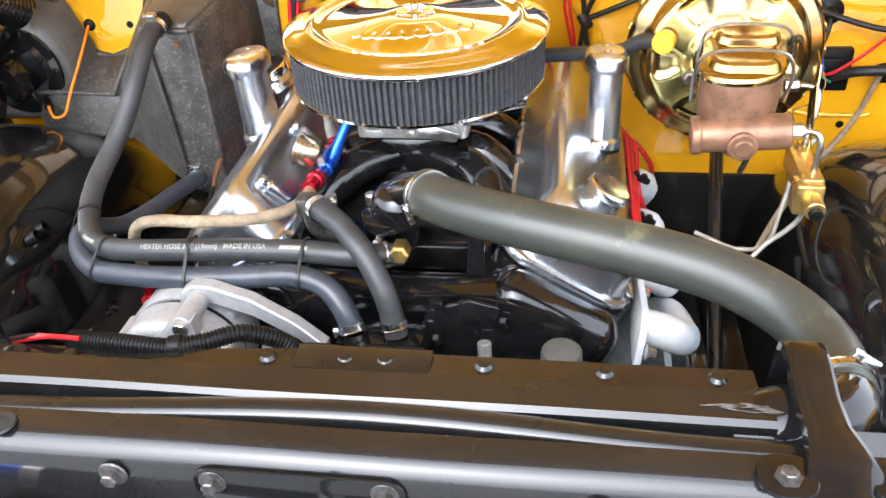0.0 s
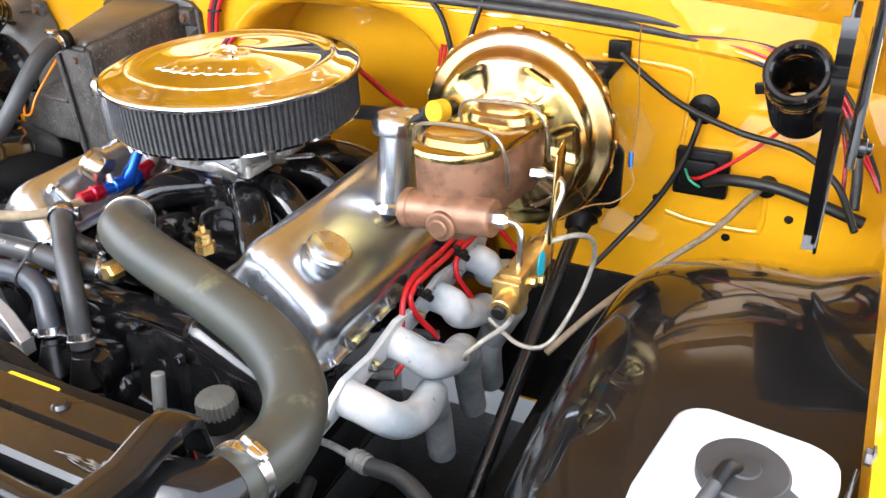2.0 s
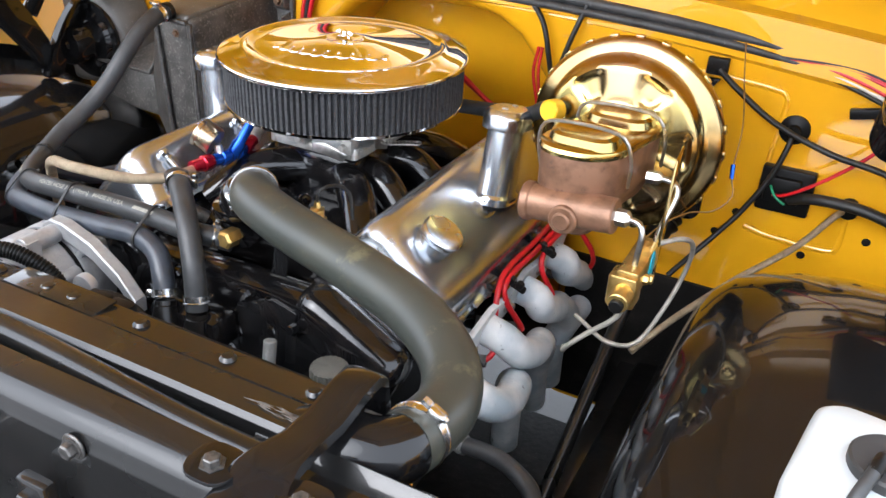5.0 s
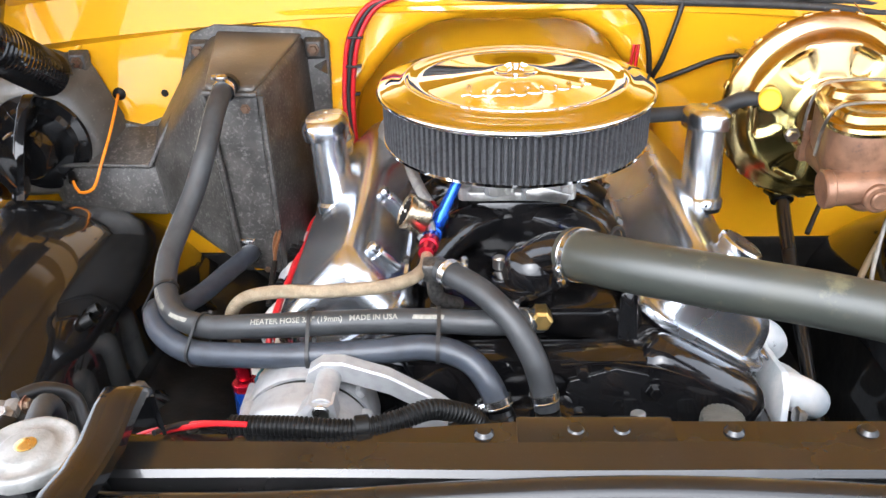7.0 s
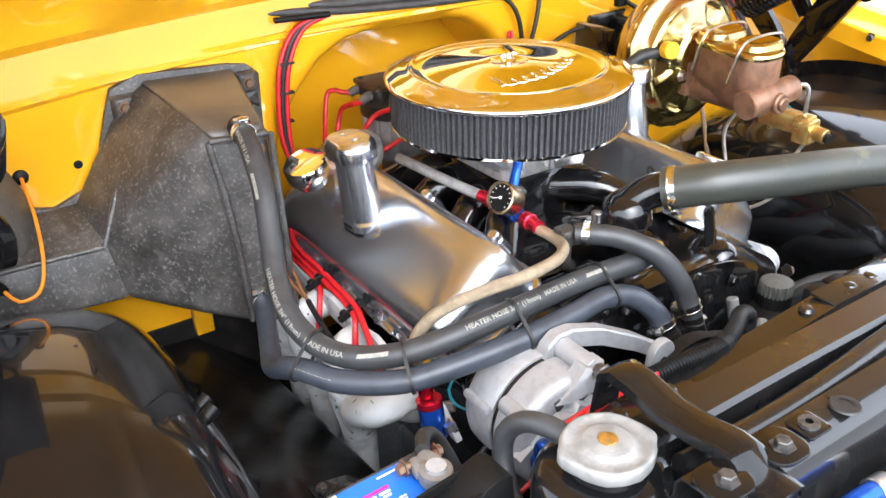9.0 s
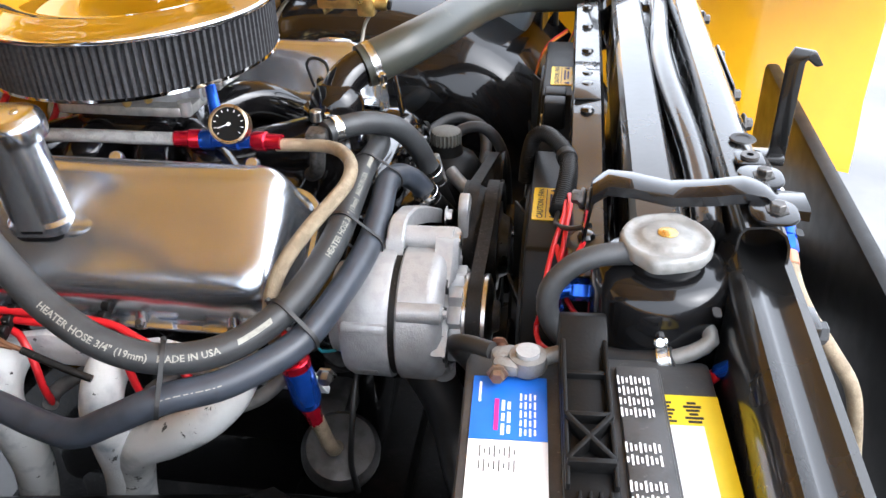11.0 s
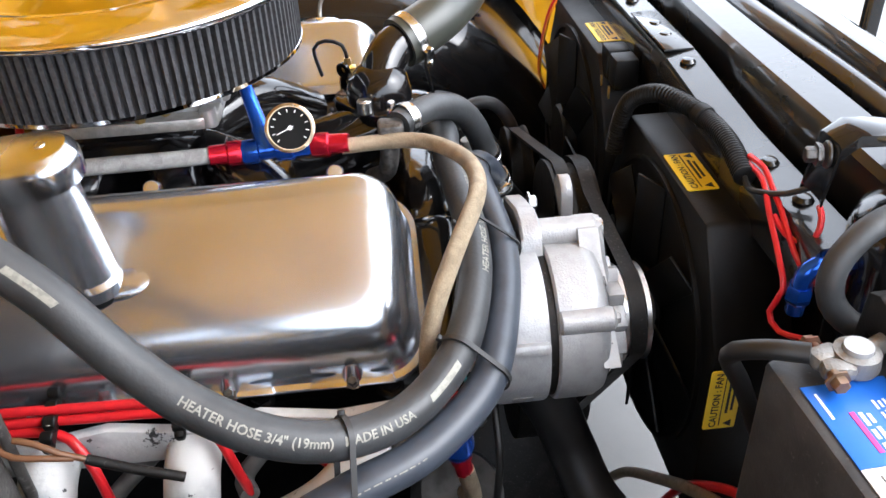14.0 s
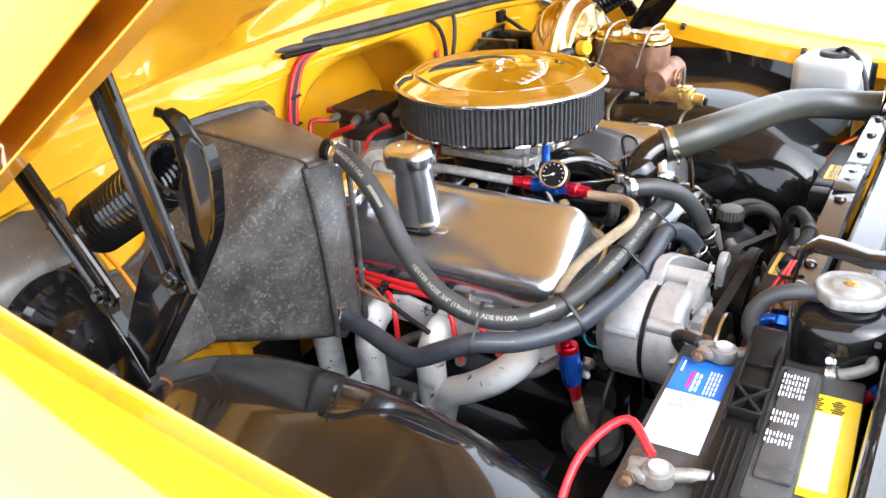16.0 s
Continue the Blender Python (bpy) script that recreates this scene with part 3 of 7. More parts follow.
breather(1, (0.104, 1.042, 0.962), (0.106, 1.063, 1.081))
breather(-1, (-0.390, 1.056, 0.957), (-0.400, 1.064, 1.075))

# filler caps
fc = thing("oil_filler_cap", vc_place(1, 0.872, 0.083, 0.078), "round polished twist filler cap on the valve cover", "filler cap")
part("neck", join([(rod(0.024, 0.022, 32, 0.003), vc_matrix(1, 0.872, 0.083, 0.074))]), ALU, fc)
part("cap", join([(lathe([(0, 0.018), (0.026, 0.018), (0.0275, 0.020), (0.0275, 0.027), (0.025, 0.0295), (0.022, 0.0290), (0.016, 0.0262), (0, 0.0245)], 36), vc_matrix(1, 0.872, 0.083, 0.074))]), SHINE, fc)
fc = thing("oil_filler_cap", (-0.415, 1.19, 0.975), "tall chromed push-in filler cap on the valve cover", "filler cap")
part("cap", join([(lathe([(0, 0), (0.025, 0), (0.028, 0.012), (0.033, 0.014), (0.034, 0.018), (0.034, 0.034), (0.031, 0.038), (0, 0.040)], 36), along((-0.405, 1.185, 0.97), (-0.35, -0.15, 1)))]), CHROME, fc)

# ---- air cleaner ----
ac = thing("air_cleaner", (AX, AY, 1.04), "round chromed air cleaner with a dark pleated filter element", "air cleaner")
n = 130
pl = []
for z in (1.052, 1.120):
    pl.append([(AX + r * math.cos(a), AY + r * math.sin(a), z) for k in range(n) for r, a in ((0.171, 2 * math.pi * k / n), (0.1705, 2 * math.pi * (k + 0.42) / n), (0.1645, 2 * math.pi * (k + 0.58) / n), (0.1645, 2 * math.pi * (k + 0.85) / n))])
part("filter_element", loft(pl, cap=False), FILTER, ac, "dark grey oiled gauze pleats", smooth=25)
part("lid", join([(lathe([(0.150, 1.110), (0.172, 1.112), (0.1765, 1.113), (0.1785, 1.1165), (0.1775, 1.120), (0.174, 1.1225), (0.160, 1.1262), (0.148, 1.1290), (0.1445, 1.1312), (0.1415, 1.1315), (0.1385, 1.1296), (0.136, 1.1272), (0.12, 1.1275), (0.08, 1.1305), (0.045, 1.1345), (0.03, 1.1365), (0.024, 1.1362), (0.020, 1.1345), (0, 1.1345)], 96), T(AX, AY, 0))]), CHROME, ac, "mirror chrome lid", smooth=60)
part("base", join([(lathe([(0.06, 1.03), (0.10, 1.032), (0.15, 1.046), (0.168, 1.049), (0.1712, 1.051), (0.1715, 1.0545), (0.168, 1.056)], 72), T(AX, AY, 0))]), CHROME, ac)
part("wing_nut", join([(rod(0.0035, 0.014, 12), T(AX, AY, 1.134)), (rod(0.007, 0.007, 16), T(AX, AY, 1.136)), (lathe([(0, 0.0), (0.012, 0.0), (0.0125, 0.0015), (0.009, 0.004), (0, 0.005)], 24), T(AX, AY, 1.1365)), (box(0.009, 0.004, 0.005, 0.0015), T(AX - 0.010, AY, 1.1445) @ pose(0, 0, 0, 0, -20)), (box(0.009, 0.004, 0.005, 0.0015), T(AX + 0.010, AY, 1.1445) @ pose(0, 0, 0, 0, 20))]), CHROME, ac)

# ---- carburettor ----
carb = thing("carburettor", (AX, AY, 0.995), "grey cast four-barrel carburettor under the air cleaner", "carburettor")
CARB = mat("silver_zinc_casting", (0.52, 0.51, 0.48), 0.42, 0.7, vary=0.2, scale=90, bump=0.3, bscale=400)
part("throttle_plate", join([(prism(rrect(0.15, 0.17, 0.02), 0.012, 0.002), T(AX, AY - 0.004, 0.996)), *[(rod(0.008, 0.018, 14), T(AX + x, AY - 0.004 + y, 0.996)) for x, y in ((0.066, 0.076), (-0.066, 0.076), (0.066, -0.076), (-0.066, -0.076))]]), CARB, carb)
for dx, dy, l in ((0.05, -0.082, 0.05), (-0.02, -0.086, 0.04), (0.082, 0.0, 0.06)):
    part("fuel_bowl", join([(box(l * 0.8, 0.022, 0.022, 0.004), T(AX + dx, AY + dy, 1.016) @ pose(0, 0, 0, 0, 0, 90 if dy == 0.0 else 0)), (rod(0.005, 0.008, 12), along((AX + dx + 0.008, AY + dy - 0.011, 1.016), (0, -1, 0)))]), CARB, carb)
part("idle_lever", join([(prism([(0, 0), (0.05, -0.006), (0.056, 0.006), (0.02, 0.016), (0, 0.012)], 0.003), along((AX + 0.01, AY - 0.096, 1.002), (0, -1, 0.1)))]), STEEL, carb)
part("body", join([(box(0.115, 0.15, 0.03, 0.006), T(AX, AY, 1.014)), (box(0.13, 0.12, 0.012, 0.004), T(AX, AY, 1.028)), (box(0.05, 0.03, 0.025, 0.004), T(AX + 0.03, AY - 0.08, 1.01)), (rod(0.012, 0.02), along((AX - 0.03, AY - 0.07, 1.012), (0, -1, 0)))]), CAST, carb)
part("linkage", join([(prism([(0, 0), (0.03, -0.01), (0.035, 0.012), (0.012, 0.03), (-0.005, 0.02)], 0.003), along((AX + 0.075, AY - 0.04, 1.0), (1, 0, 0))), (tube([(AX + 0.02, AY - 0.09, 1.02), (AX + 0.06, AY - 0.09, 1.015), (AX + 0.08, AY - 0.06, 1.01)], 0.002, 8), None), (rod(0.006, 0.012), along((AX + 0.05, AY - 0.085, 1.005), (0, -1, 0)))]), STEEL, carb)
spr = [(AX + 0.09 + 0.055 * t + 0.006 * math.cos(t * 60), AY - 0.04 + 0.006 * math.sin(t * 60), 1.012 + 0.012 * t) for t in np.linspace(0, 1, 90)]
part("return_spring", tube(spr, 0.0012, 6, 0.003), STEEL, carb, "zinc throttle return spring")
for k, y in enumerate((1.0, 1.02)):
    part("jet_fitting", join([(lathe([(0, 0), (0.005, 0), (0.005, 0.012), (0.003, 0.014), (0, 0.02)], 6), T(AX - 0.085 - 0.012 * k, y, 1.02) @ pose(0, 0, 0, 0, -20))]), BRASS, carb, "brass fitting")

# ---- brake booster, master cylinder and valve ----
bx, by, bz = 0.257, 1.052, 1.069
boost = thing("brake_booster", (bx, 1.2, bz - 0.14), "round gold zinc plated vacuum brake booster", "brake booster")
pf = [(0, 0), (0.045, 0), (0.052, 0.002), (0.056, 0.010), *[(0.056 + 0.005 * k, 0.010 + 0.0012 * k) for k in range(1, 10)], (0.105, 0.022), (0.110, 0.026), (0.112, 0.030), (0.115, 0.044), (0.122, 0.050), (0.133, 0.053), (0.138, 0.058), (0.141, 0.066), (0.139, 0.074), (0.132, 0.078), (0.130, 0.086), (0.126, 0.10), (0.10, 0.13), (0.06, 0.145), (0.0, 0.15)]
bm_ = along((bx, by - 0.012, bz), (0.02, 1, -0.03))
shell = lathe([(r * 0.905, z * 0.72 if z < 0.067 else z - 0.0185) for r, z in pf], 96)
for v in shell.verts:
    a, r = math.atan2(v.co.y, v.co.x), math.hypot(v.co.x, v.co.y)
    w = min(1.0, max(0.0, (math.cos(6 * a + 0.4) - 0.05 - 6 * max(0, 0.075 - r) * 4) * 2.5))
    f = min(1.0, max(0.0, (0.095 - r) / 0.006)) * min(1.0, max(0.0, (r - 0.055) / 0.006))
    v.co.z += 0.0055 * f * w * (v.co.z < 0.036)
part("shell", join([(shell, bm_)]), GOLD, boost, smooth=50)
tabs = []
for k in range(24):
    tabs.append((box(0.011, 0.003, 0.009, 0.001), bm_ @ pose(0, 0, 0, 0, 0, 15 * k) @ T(0, 0.1275, 0.050)))
for tab in tabs:
    part("crimp_tab", join([tab]), GOLD, boost)
part("check_valve", join([(rod(0.010, 0.02), along((0.183, 1.062, 1.096), (-0.3, -1, 0.1))), (rod(0.016, 0.012), along((0.186, 1.068, 1.094), (-0.3, -1, 0.1)))]), PLASTIC, boost)
part("valve_cap", join([(rod(0.014, 0.022, 20, 0.002), along((0.178, 1.048, 1.097), (-0.3, -1, 0.15)))]), YCAP, boost, "bright yellow plastic cap")
part("firewall_bracket", join([(prism([(-0.055, -0.06), (0.06, -0.075), (0.052, -0.03), (0.04, 0.03), (0.062, 0.062), (-0.03, 0.06)], 0.012, 0.003), along((bx + 0.015, 1.306, bz - 0.03), (0, -1, 0)))]), SATIN, boost)
for dx in (-0.045, 0.045):
    part("bracket_cheek", join([(box(0.02, 0.09, 0.09, 0.004), T(bx + dx, 1.25, bz - 0.02))]), SATIN, boost)
for x, z in ((-0.04, 0.045), (0.045, -0.02), (-0.045, -0.03)):
    part("stud_nut", join([(bolt(0.007, 0.008), bm_ @ T(x, z, 0) @ pose(0, 0, 0, 180))]), STEEL, boost)
part("vacuum_hose", tube([(0.172, 1.060, 1.092), (0.15, 1.075, 1.085), (0.12, 1.09, 1.065), (0.06, 1.12, 1.05), (-0.03, 1.14, 1.035), (-0.08, 1.13, 1.02)], 0.0105, 14), RUBBER, boost, "black rubber vacuum hose")

mc = thing("master_cylinder", (0.258, 0.96, 1.02), "copper-toned cast iron brake master cylinder with a gold lid", "master cylinder")
part("bore", join([(rod(0.030, 0.17, 28, 0.004), along((0.259, 0.905, 1.032), (0.02, 1, -0.02))), (box(0.075, 0.02, 0.06, 0.006), T(0.262, 1.048, 1.04))]), IRON, mc)
part("reservoir", loft([[(0.262 + x + 0.02 * (y / 0.1), 0.972 + y, z) for x, y in rrect(w, l, r, 6)] for z, w, l, r in ((1.02, 0.060, 0.14, 0.025), (1.045, 0.085, 0.155, 0.035), (1.055, 0.092, 0.158, 0.038), (1.098, 0.094, 0.16, 0.040), (1.102, 0.092, 0.158, 0.039))]), IRON, mc)
part("lid", join([(loft([[(0.262 + x + 0.02 * (y / 0.1), 0.972 + y, z) for x, y in rrect(w, l, r, 6)] for z, w, l, r in ((1.101, 0.096, 0.164, 0.042), (1.106, 0.099, 0.168, 0.044), (1.110, 0.096, 0.164, 0.042), (1.113, 0.085, 0.15, 0.036))]), None)]
                 + [(loft([[(0.262 + x + dx, 0.972 + dy + y, z) for x, y in rrect(w, w * 0.72, w * 0.3, 6)] for z, w in ((1.111, 0.082), (1.121, 0.076), (1.124, 0.066), (1.1225, 0.05), (1.121, 0.02))]), None) for dx, dy in ((-0.008, -0.042), (0.008, 0.042))]), GOLD, mc, "gold zinc plated lid")
for dx, dy in ((-0.008, -0.045), (0.008, 0.04)):
    cx_, cy_ = 0.262 + dx, 0.972 + dy
    part("bail_wire", tube([(cx_ - 0.052, cy_ + 0.012, 1.062), (cx_ - 0.054, cy_, 1.10), (cx_ - 0.046, cy_ - 0.006, 1.126), (cx_ - 0.02, cy_ - 0.006, 1.132), (cx_ + 0.02, cy_ - 0.006, 1.132), (cx_ + 0.046, cy_ - 0.006, 1.126), (cx_ + 0.056, cy_, 1.10), (cx_ + 0.054, cy_ + 0.012, 1.062)], 0.0022, 8), STEEL, mc, "bright wire lid clip")
part("port_body", join([(rod(0.021, 0.108, 28, 0.002), along((0.203, 0.900, 1.036), (1, -0.03, 0.08))), (rod(0.023, 0.012, 28, 0.002), along((0.20, 0.900, 1.0355), (1, -0.03, 0.08)))]), IRON, mc)
part("plug", join([(rod(0.017, 0.012, 28, 0.002), along((0.256, 0.884, 1.034), (0, -1, 0))), (rod(0.011, 0.006, 24, 0.002), along((0.256, 0.873, 1.034), (0, -1, 0)))]), IRON, mc)
part("port_fitting", join([(lathe([(0, 0), (0.010, 0), (0.010, 0.014), (0.006, 0.018), (0, 0.018)], 6), along((0.309, 0.897, 1.044), (1, -0.03, 0.05)))]), STEEL, mc)
part("rear_fitting", join([(lathe([(0, 0), (0.008, 0), (0.008, 0.014), (0.005, 0.018), (0, 0.018)], 6), along((0.318, 0.985, 1.062), (1, 0, 0.05)))]), STEEL, mc)
part("brake_line", tube([(0.325, 0.896, 1.045), (0.338, 0.892, 1.045), (0.344, 0.888, 1.035), (0.343, 0.886, 1.01), (0.342, 0.886, 0.985)], 0.0036, 10), STEEL, mc)
part("brake_line", tube([(0.334, 0.985, 1.063), (0.352, 0.982, 1.062), (0.358, 0.975, 1.05), (0.350, 0.96, 1.015), (0.346, 0.955, 0.99)], 0.0036, 10), STEEL, mc)

DULLST = mat("dull_steel_line", (0.34, 0.32, 0.28), 0.45, 0.25, vary=0.25, scale=60)
pv = thing("proportioning_valve", (0.34, 0.91, 0.955), "brass brake proportioning valve on a gold bracket", "brake valve")
part("body", join([(box(0.026, 0.095, 0.034, 0.004), T(0.340, 0.915, 0.980)), (rod(0.012, 0.04, 20), along((0.340, 0.88, 0.974), (0, -1, -0.1))), (box(0.033, 0.030, 0.040, 0.004), T(0.337, 0.876, 0.972)), (rod(0.010, 0.02, 20), along((0.340, 0.93, 0.985), (0, 1, 0.3)))]), BRASS, pv)
part("end_switch", join([(rod(0.008, 0.008, 20), along((0.340, 0.842, 0.969), (0, -1, -0.1)))]), PLASTIC, pv)
part("badge", join([(prism([(0.011 * math.cos(a), 0.018 * math.sin(a)) for a in np.linspace(0, 6.28, 24, endpoint=False)], 0.001, 0), along((0.3532, 0.925, 0.981), (1, 0, 0.0), 0))]), mat("cyan_badge", (0.02, 0.35, 0.5), 0.4, scale=40), pv, "small cyan oval badge")
part("bracket", prism([(0, 0), (0.018, -0.01), (0.06, 0.13), (0.055, 0.15), (0.03, 0.14)], 0.003), GOLD, pv).matrix_basis = Matrix(((0, 0, 1, 0.350), (1, 0, 0, 0.94), (0, 1, 0, 0.955), (0, 0, 0, 1)))
for z in (0.978, 0.966):
    part("side_bolt", join([(bolt(0.006, 0.008), along((0.350, 0.895 + (0.978 - z) * 2, z), (1, 0, 0)))]), BRASS, pv)
part("brake_line", tube([(0.345, 0.955, 0.992), (0.372, 0.985, 0.993), (0.380, 1.03, 0.965), (0.374, 1.06, 0.915), (0.360, 1.04, 0.862), (0.338, 1.0, 0.820), (0.30, 1.0, 0.808), (0.262, 1.02, 0.812), (0.244, 1.03, 0.815)], 0.0032, 10), DULLST, pv, "dull steel brake line")
part("brake_line", tube([(0.334, 0.868, 0.957), (0.337, 0.882, 0.935), (0.325, 0.885, 0.915), (0.305, 0.885, 0.895), (0.282, 0.875, 0.872), (0.27, 0.90, 0.845), (0.262, 0.93, 0.83)], 0.0032, 10), DULLST, pv, "dull steel brake line")

# ---- hoses ----
rh = thing("radiator_hose", (0.09, 0.66, 1.0), "thick grey-green moulded rubber upper radiator hose", "radiator hose")
RH = [(-0.099, 0.780, 1.020), (-0.084, 0.757, 1.027), (-0.060, 0.732, 1.034), (-0.015, 0.709, 1.036), (0.03, 0.693, 1.035), (0.12, 0.668, 1.030), (0.20, 0.64, 1.023), (0.255, 0.602, 1.014), (0.279, 0.556, 1.009), (0.279, 0.512, 1.012), (0.276, 0.487, 1.016)]
part("hose", tube(RH, lambda t: 0.0268 + 0.0006 * math.exp(-(t / 0.03) ** 2), 28), RADHOSE, rh)
part("hose_clamp", clamp_mesh(0.0274, 200, 0.012, (-0.0925, 0.770, 1.0228), (0.53, -0.81, 0.25)), CLAMPM, rh)
part("hose_clamp", clamp_mesh(0.0270, 60, 0.012, (0.278, 0.503, 1.0135), (0, -1, 0.12)), CLAMPM, rh)

h1 = thing("heater_hose", (-0.4, 0.85, 0.94), "charcoal rubber heater hose with pale printed lettering", "heater hose", "heater hoses")
HA_ = [(-0.534, 1.095, 1.106), (-0.536, 1.075, 1.103), (-0.540, 1.045, 1.086), (-0.546, 1.010, 1.052), (-0.558, 0.975, 1.010), (-0.570, 0.940, 0.979), (-0.578, 0.895, 0.952), (-0.570, 0.850, 0.934), (-0.545, 0.805, 0.929), (-0.500, 0.768, 0.937), (-0.44, 0.748, 0.950), (-0.375, 0.742, 0.957), (-0.30, 0.745, 0.958), (-0.24, 0.748, 0.956), (-0.18, 0.745, 0.955), (-0.13, 0.765, 0.945)]
part("hose", tube(HA_, 0.0135, 20), RUBBER, h1)
part("hose_clamp", clamp_mesh(0.0140, 90, 0.010, (-0.535, 1.083, 1.104), (0, -1, -0.15)), CLAMPM, h1)
h2 = thing("heater_hose", (-0.4, 0.85, 0.9), "blue-grey rubber heater hose running beside another", "heater hose", "heater hoses")
HB_ = [(-0.533, 1.125, 0.845), (-0.540, 1.09, 0.846), (-0.556, 1.04, 0.848), (-0.575, 0.985, 0.848), (-0.590, 0.94, 0.856), (-0.594, 0.895, 0.882), (-0.588, 0.848, 0.905), (-0.563, 0.798, 0.908), (-0.513, 0.750, 0.916), (-0.445, 0.727, 0.927), (-0.375, 0.716, 0.935), (-0.305, 0.718, 0.938), (-0.25, 0.722, 0.940), (-0.21, 0.715, 0.930), (-0.188, 0.700, 0.910), (-0.178, 0.690, 0.888)]
part("hose", tube(HB_, 0.0135, 20), mat("blue_grey_rubber", (0.036, 0.043, 0.056), 0.42, vary=0.3, scale=40), h2)
part("hose_clamp", clamp_mesh(0.0145, 90, 0.010, (-0.537, 1.105, 0.845), (0.1, -1, 0)), CLAMPM, h2)
part("hose_clamp", clamp_mesh(0.0145, 200, 0.010, (-0.179, 0.692, 0.893), (0.3, -0.35, -0.9)), CLAMPM, h2)
h3 = thing("bypass_hose", (-0.19, 0.74, 0.92), "short charcoal rubber bypass hose to the water pump", "bypass hose")
HC_ = [(-0.240, 0.792, 0.993), (-0.222, 0.778, 0.993), (-0.195, 0.755, 0.988), (-0.165, 0.728, 0.970), (-0.143, 0.708, 0.938), (-0.132, 0.696, 0.905), (-0.128, 0.690, 0.885)]
part("hose", tube(HC_, 0.0135, 20), RUBBER, h3)
part("hose_clamp", clamp_mesh(0.0145, 0, 0.010, (-0.228, 0.783, 0.993), (0.6, -0.7, 0)), CLAMPM, h3)
part("hose_clamp", clamp_mesh(0.0145, 290, 0.010, (-0.131, 0.694, 0.898), (0.2, -0.3, -0.9)), CLAMPM, h3)
part("elbow", join([(box(0.024, 0.024, 0.022, 0.004), T(-0.247, 0.799, 0.990)), (tube([(-0.247, 0.80, 0.985), (-0.243, 0.805, 0.95), (-0.22, 0.82, 0.93)], 0.009, 16), None)]), WORN, h3)

# cable ties round the heater hoses
def hose_tie(i, name="cable_tie"):
    """A nylon band round both hoses at the i-th knot of the first."""
    pa = Vector(HA_[i])
    d = (Vector(HA_[i + 1]) - Vector(HA_[i - 1])).normalized()
    pb = min(spline(HB_, 0.004), key=lambda p: abs((p - pa).dot(d)) * 3 + (p - pa).length)
    hx_ = pb - pa
    hx_ = (hx_ - d * hx_.dot(d)).normalized()
    hy_ = d.cross(hx_)
    loop = [pb + 0.0143 * (hx_ * math.cos(a) + hy_ * math.sin(a)) for a in np.linspace(-math.pi / 2, math.pi / 2, 14)]
    loop += [pa + 0.0143 * (hx_ * math.cos(a) + hy_ * math.sin(a)) for a in np.linspace(math.pi / 2, 1.5 * math.pi, 14)]
    mid = (pa + pb) / 2
    rings = [[p + d * dd + (p - mid).normalized() * e for dd, e in ((-0.002, 0), (0.002, 0), (0.002, 0.0016), (-0.002, 0.0016))] for p in loop + loop[:1]]
    tie = thing(name, pa, "black nylon tie round the two heater hoses", "cable tie", "hose ties")
    part("band", loft(rings, cap=False), INK, tie)
    part("head", join([(box(0.005, 0.004, 0.005, 0.001), along(loop[20] + (loop[20] - mid).normalized() * 0.002, loop[20] - mid))]), INK, tie)


for i in (7, 9, 11, 13):
    hose_tie(i)

# ---- front of the bay ----
support = thing("core_support", (CX, 0.42, 0.95), "satin black pressed steel radiator support with beads and a round stiffening rib", "radiator support", kind="structure")
XS = [-0.36 + 0.72 * k / 24 for k in range(25)]


def along_x(profile, xs, wob=0.0, rise=0.0):
    return [[(CX + x, y, z + rise * min(1.3, max(0.0, (x + 0.19) / 0.13)) + wob * math.sin(17 * x + y * 40)) for x in xs] for y, z in profile]


part("rear_flange", sheet(along_x([(0.521, 0.955), (0.521, 0.996), (0.518, 1.001), (0.488, 1.005), (0.484, 1.000), (0.484, 0.965)], XS, 0.0, 0.010), 0.002), SATIN, support)
part("top_panel", sheet(along_x([(0.472, 0.965), (0.470, 1.034), (0.465, 1.040), (0.434, 1.043), (0.430, 1.039), (0.428, 1.018), (0.394, 1.018), (0.392, 1.050), (0.388, 1.056), (0.372, 1.0575), (0.364, 1.0555), (0.357, 1.050), (0.353, 1.041), (0.352, 1.03), (0.352, 0.60)], XS, 0.0006), 0.002), SATIN, support)
part("stiffening_rib", tube([(CX + x, 0.411 + 0.006 * math.sin(x * 11 + 1), 1.034 + 0.003 * math.sin(6 * x + 1)) for x in np.linspace(-0.33, 0.37, 12)], 0.013, 16), SATIN, support, smooth=60)
for x in (-0.30, -0.241, -0.05, 0.02, 0.055, 0.14, 0.24, 0.33):
    part("screw", join([(lathe([(0, 0), (0.008, 0), (0.008, 0.001), (0.0055, 0.004), (0, 0.005)], 12), T(CX + x, 0.503, 1.0035 + 0.010 * min(1.3, max(0.0, (x + 0.19) / 0.13))))]), SATIN, support)
part("joint_plate", join([(box(0.12, 0.03, 0.003, 0.001), T(CX + 0.035, 0.503, 1.0175))]), SATIN, support)
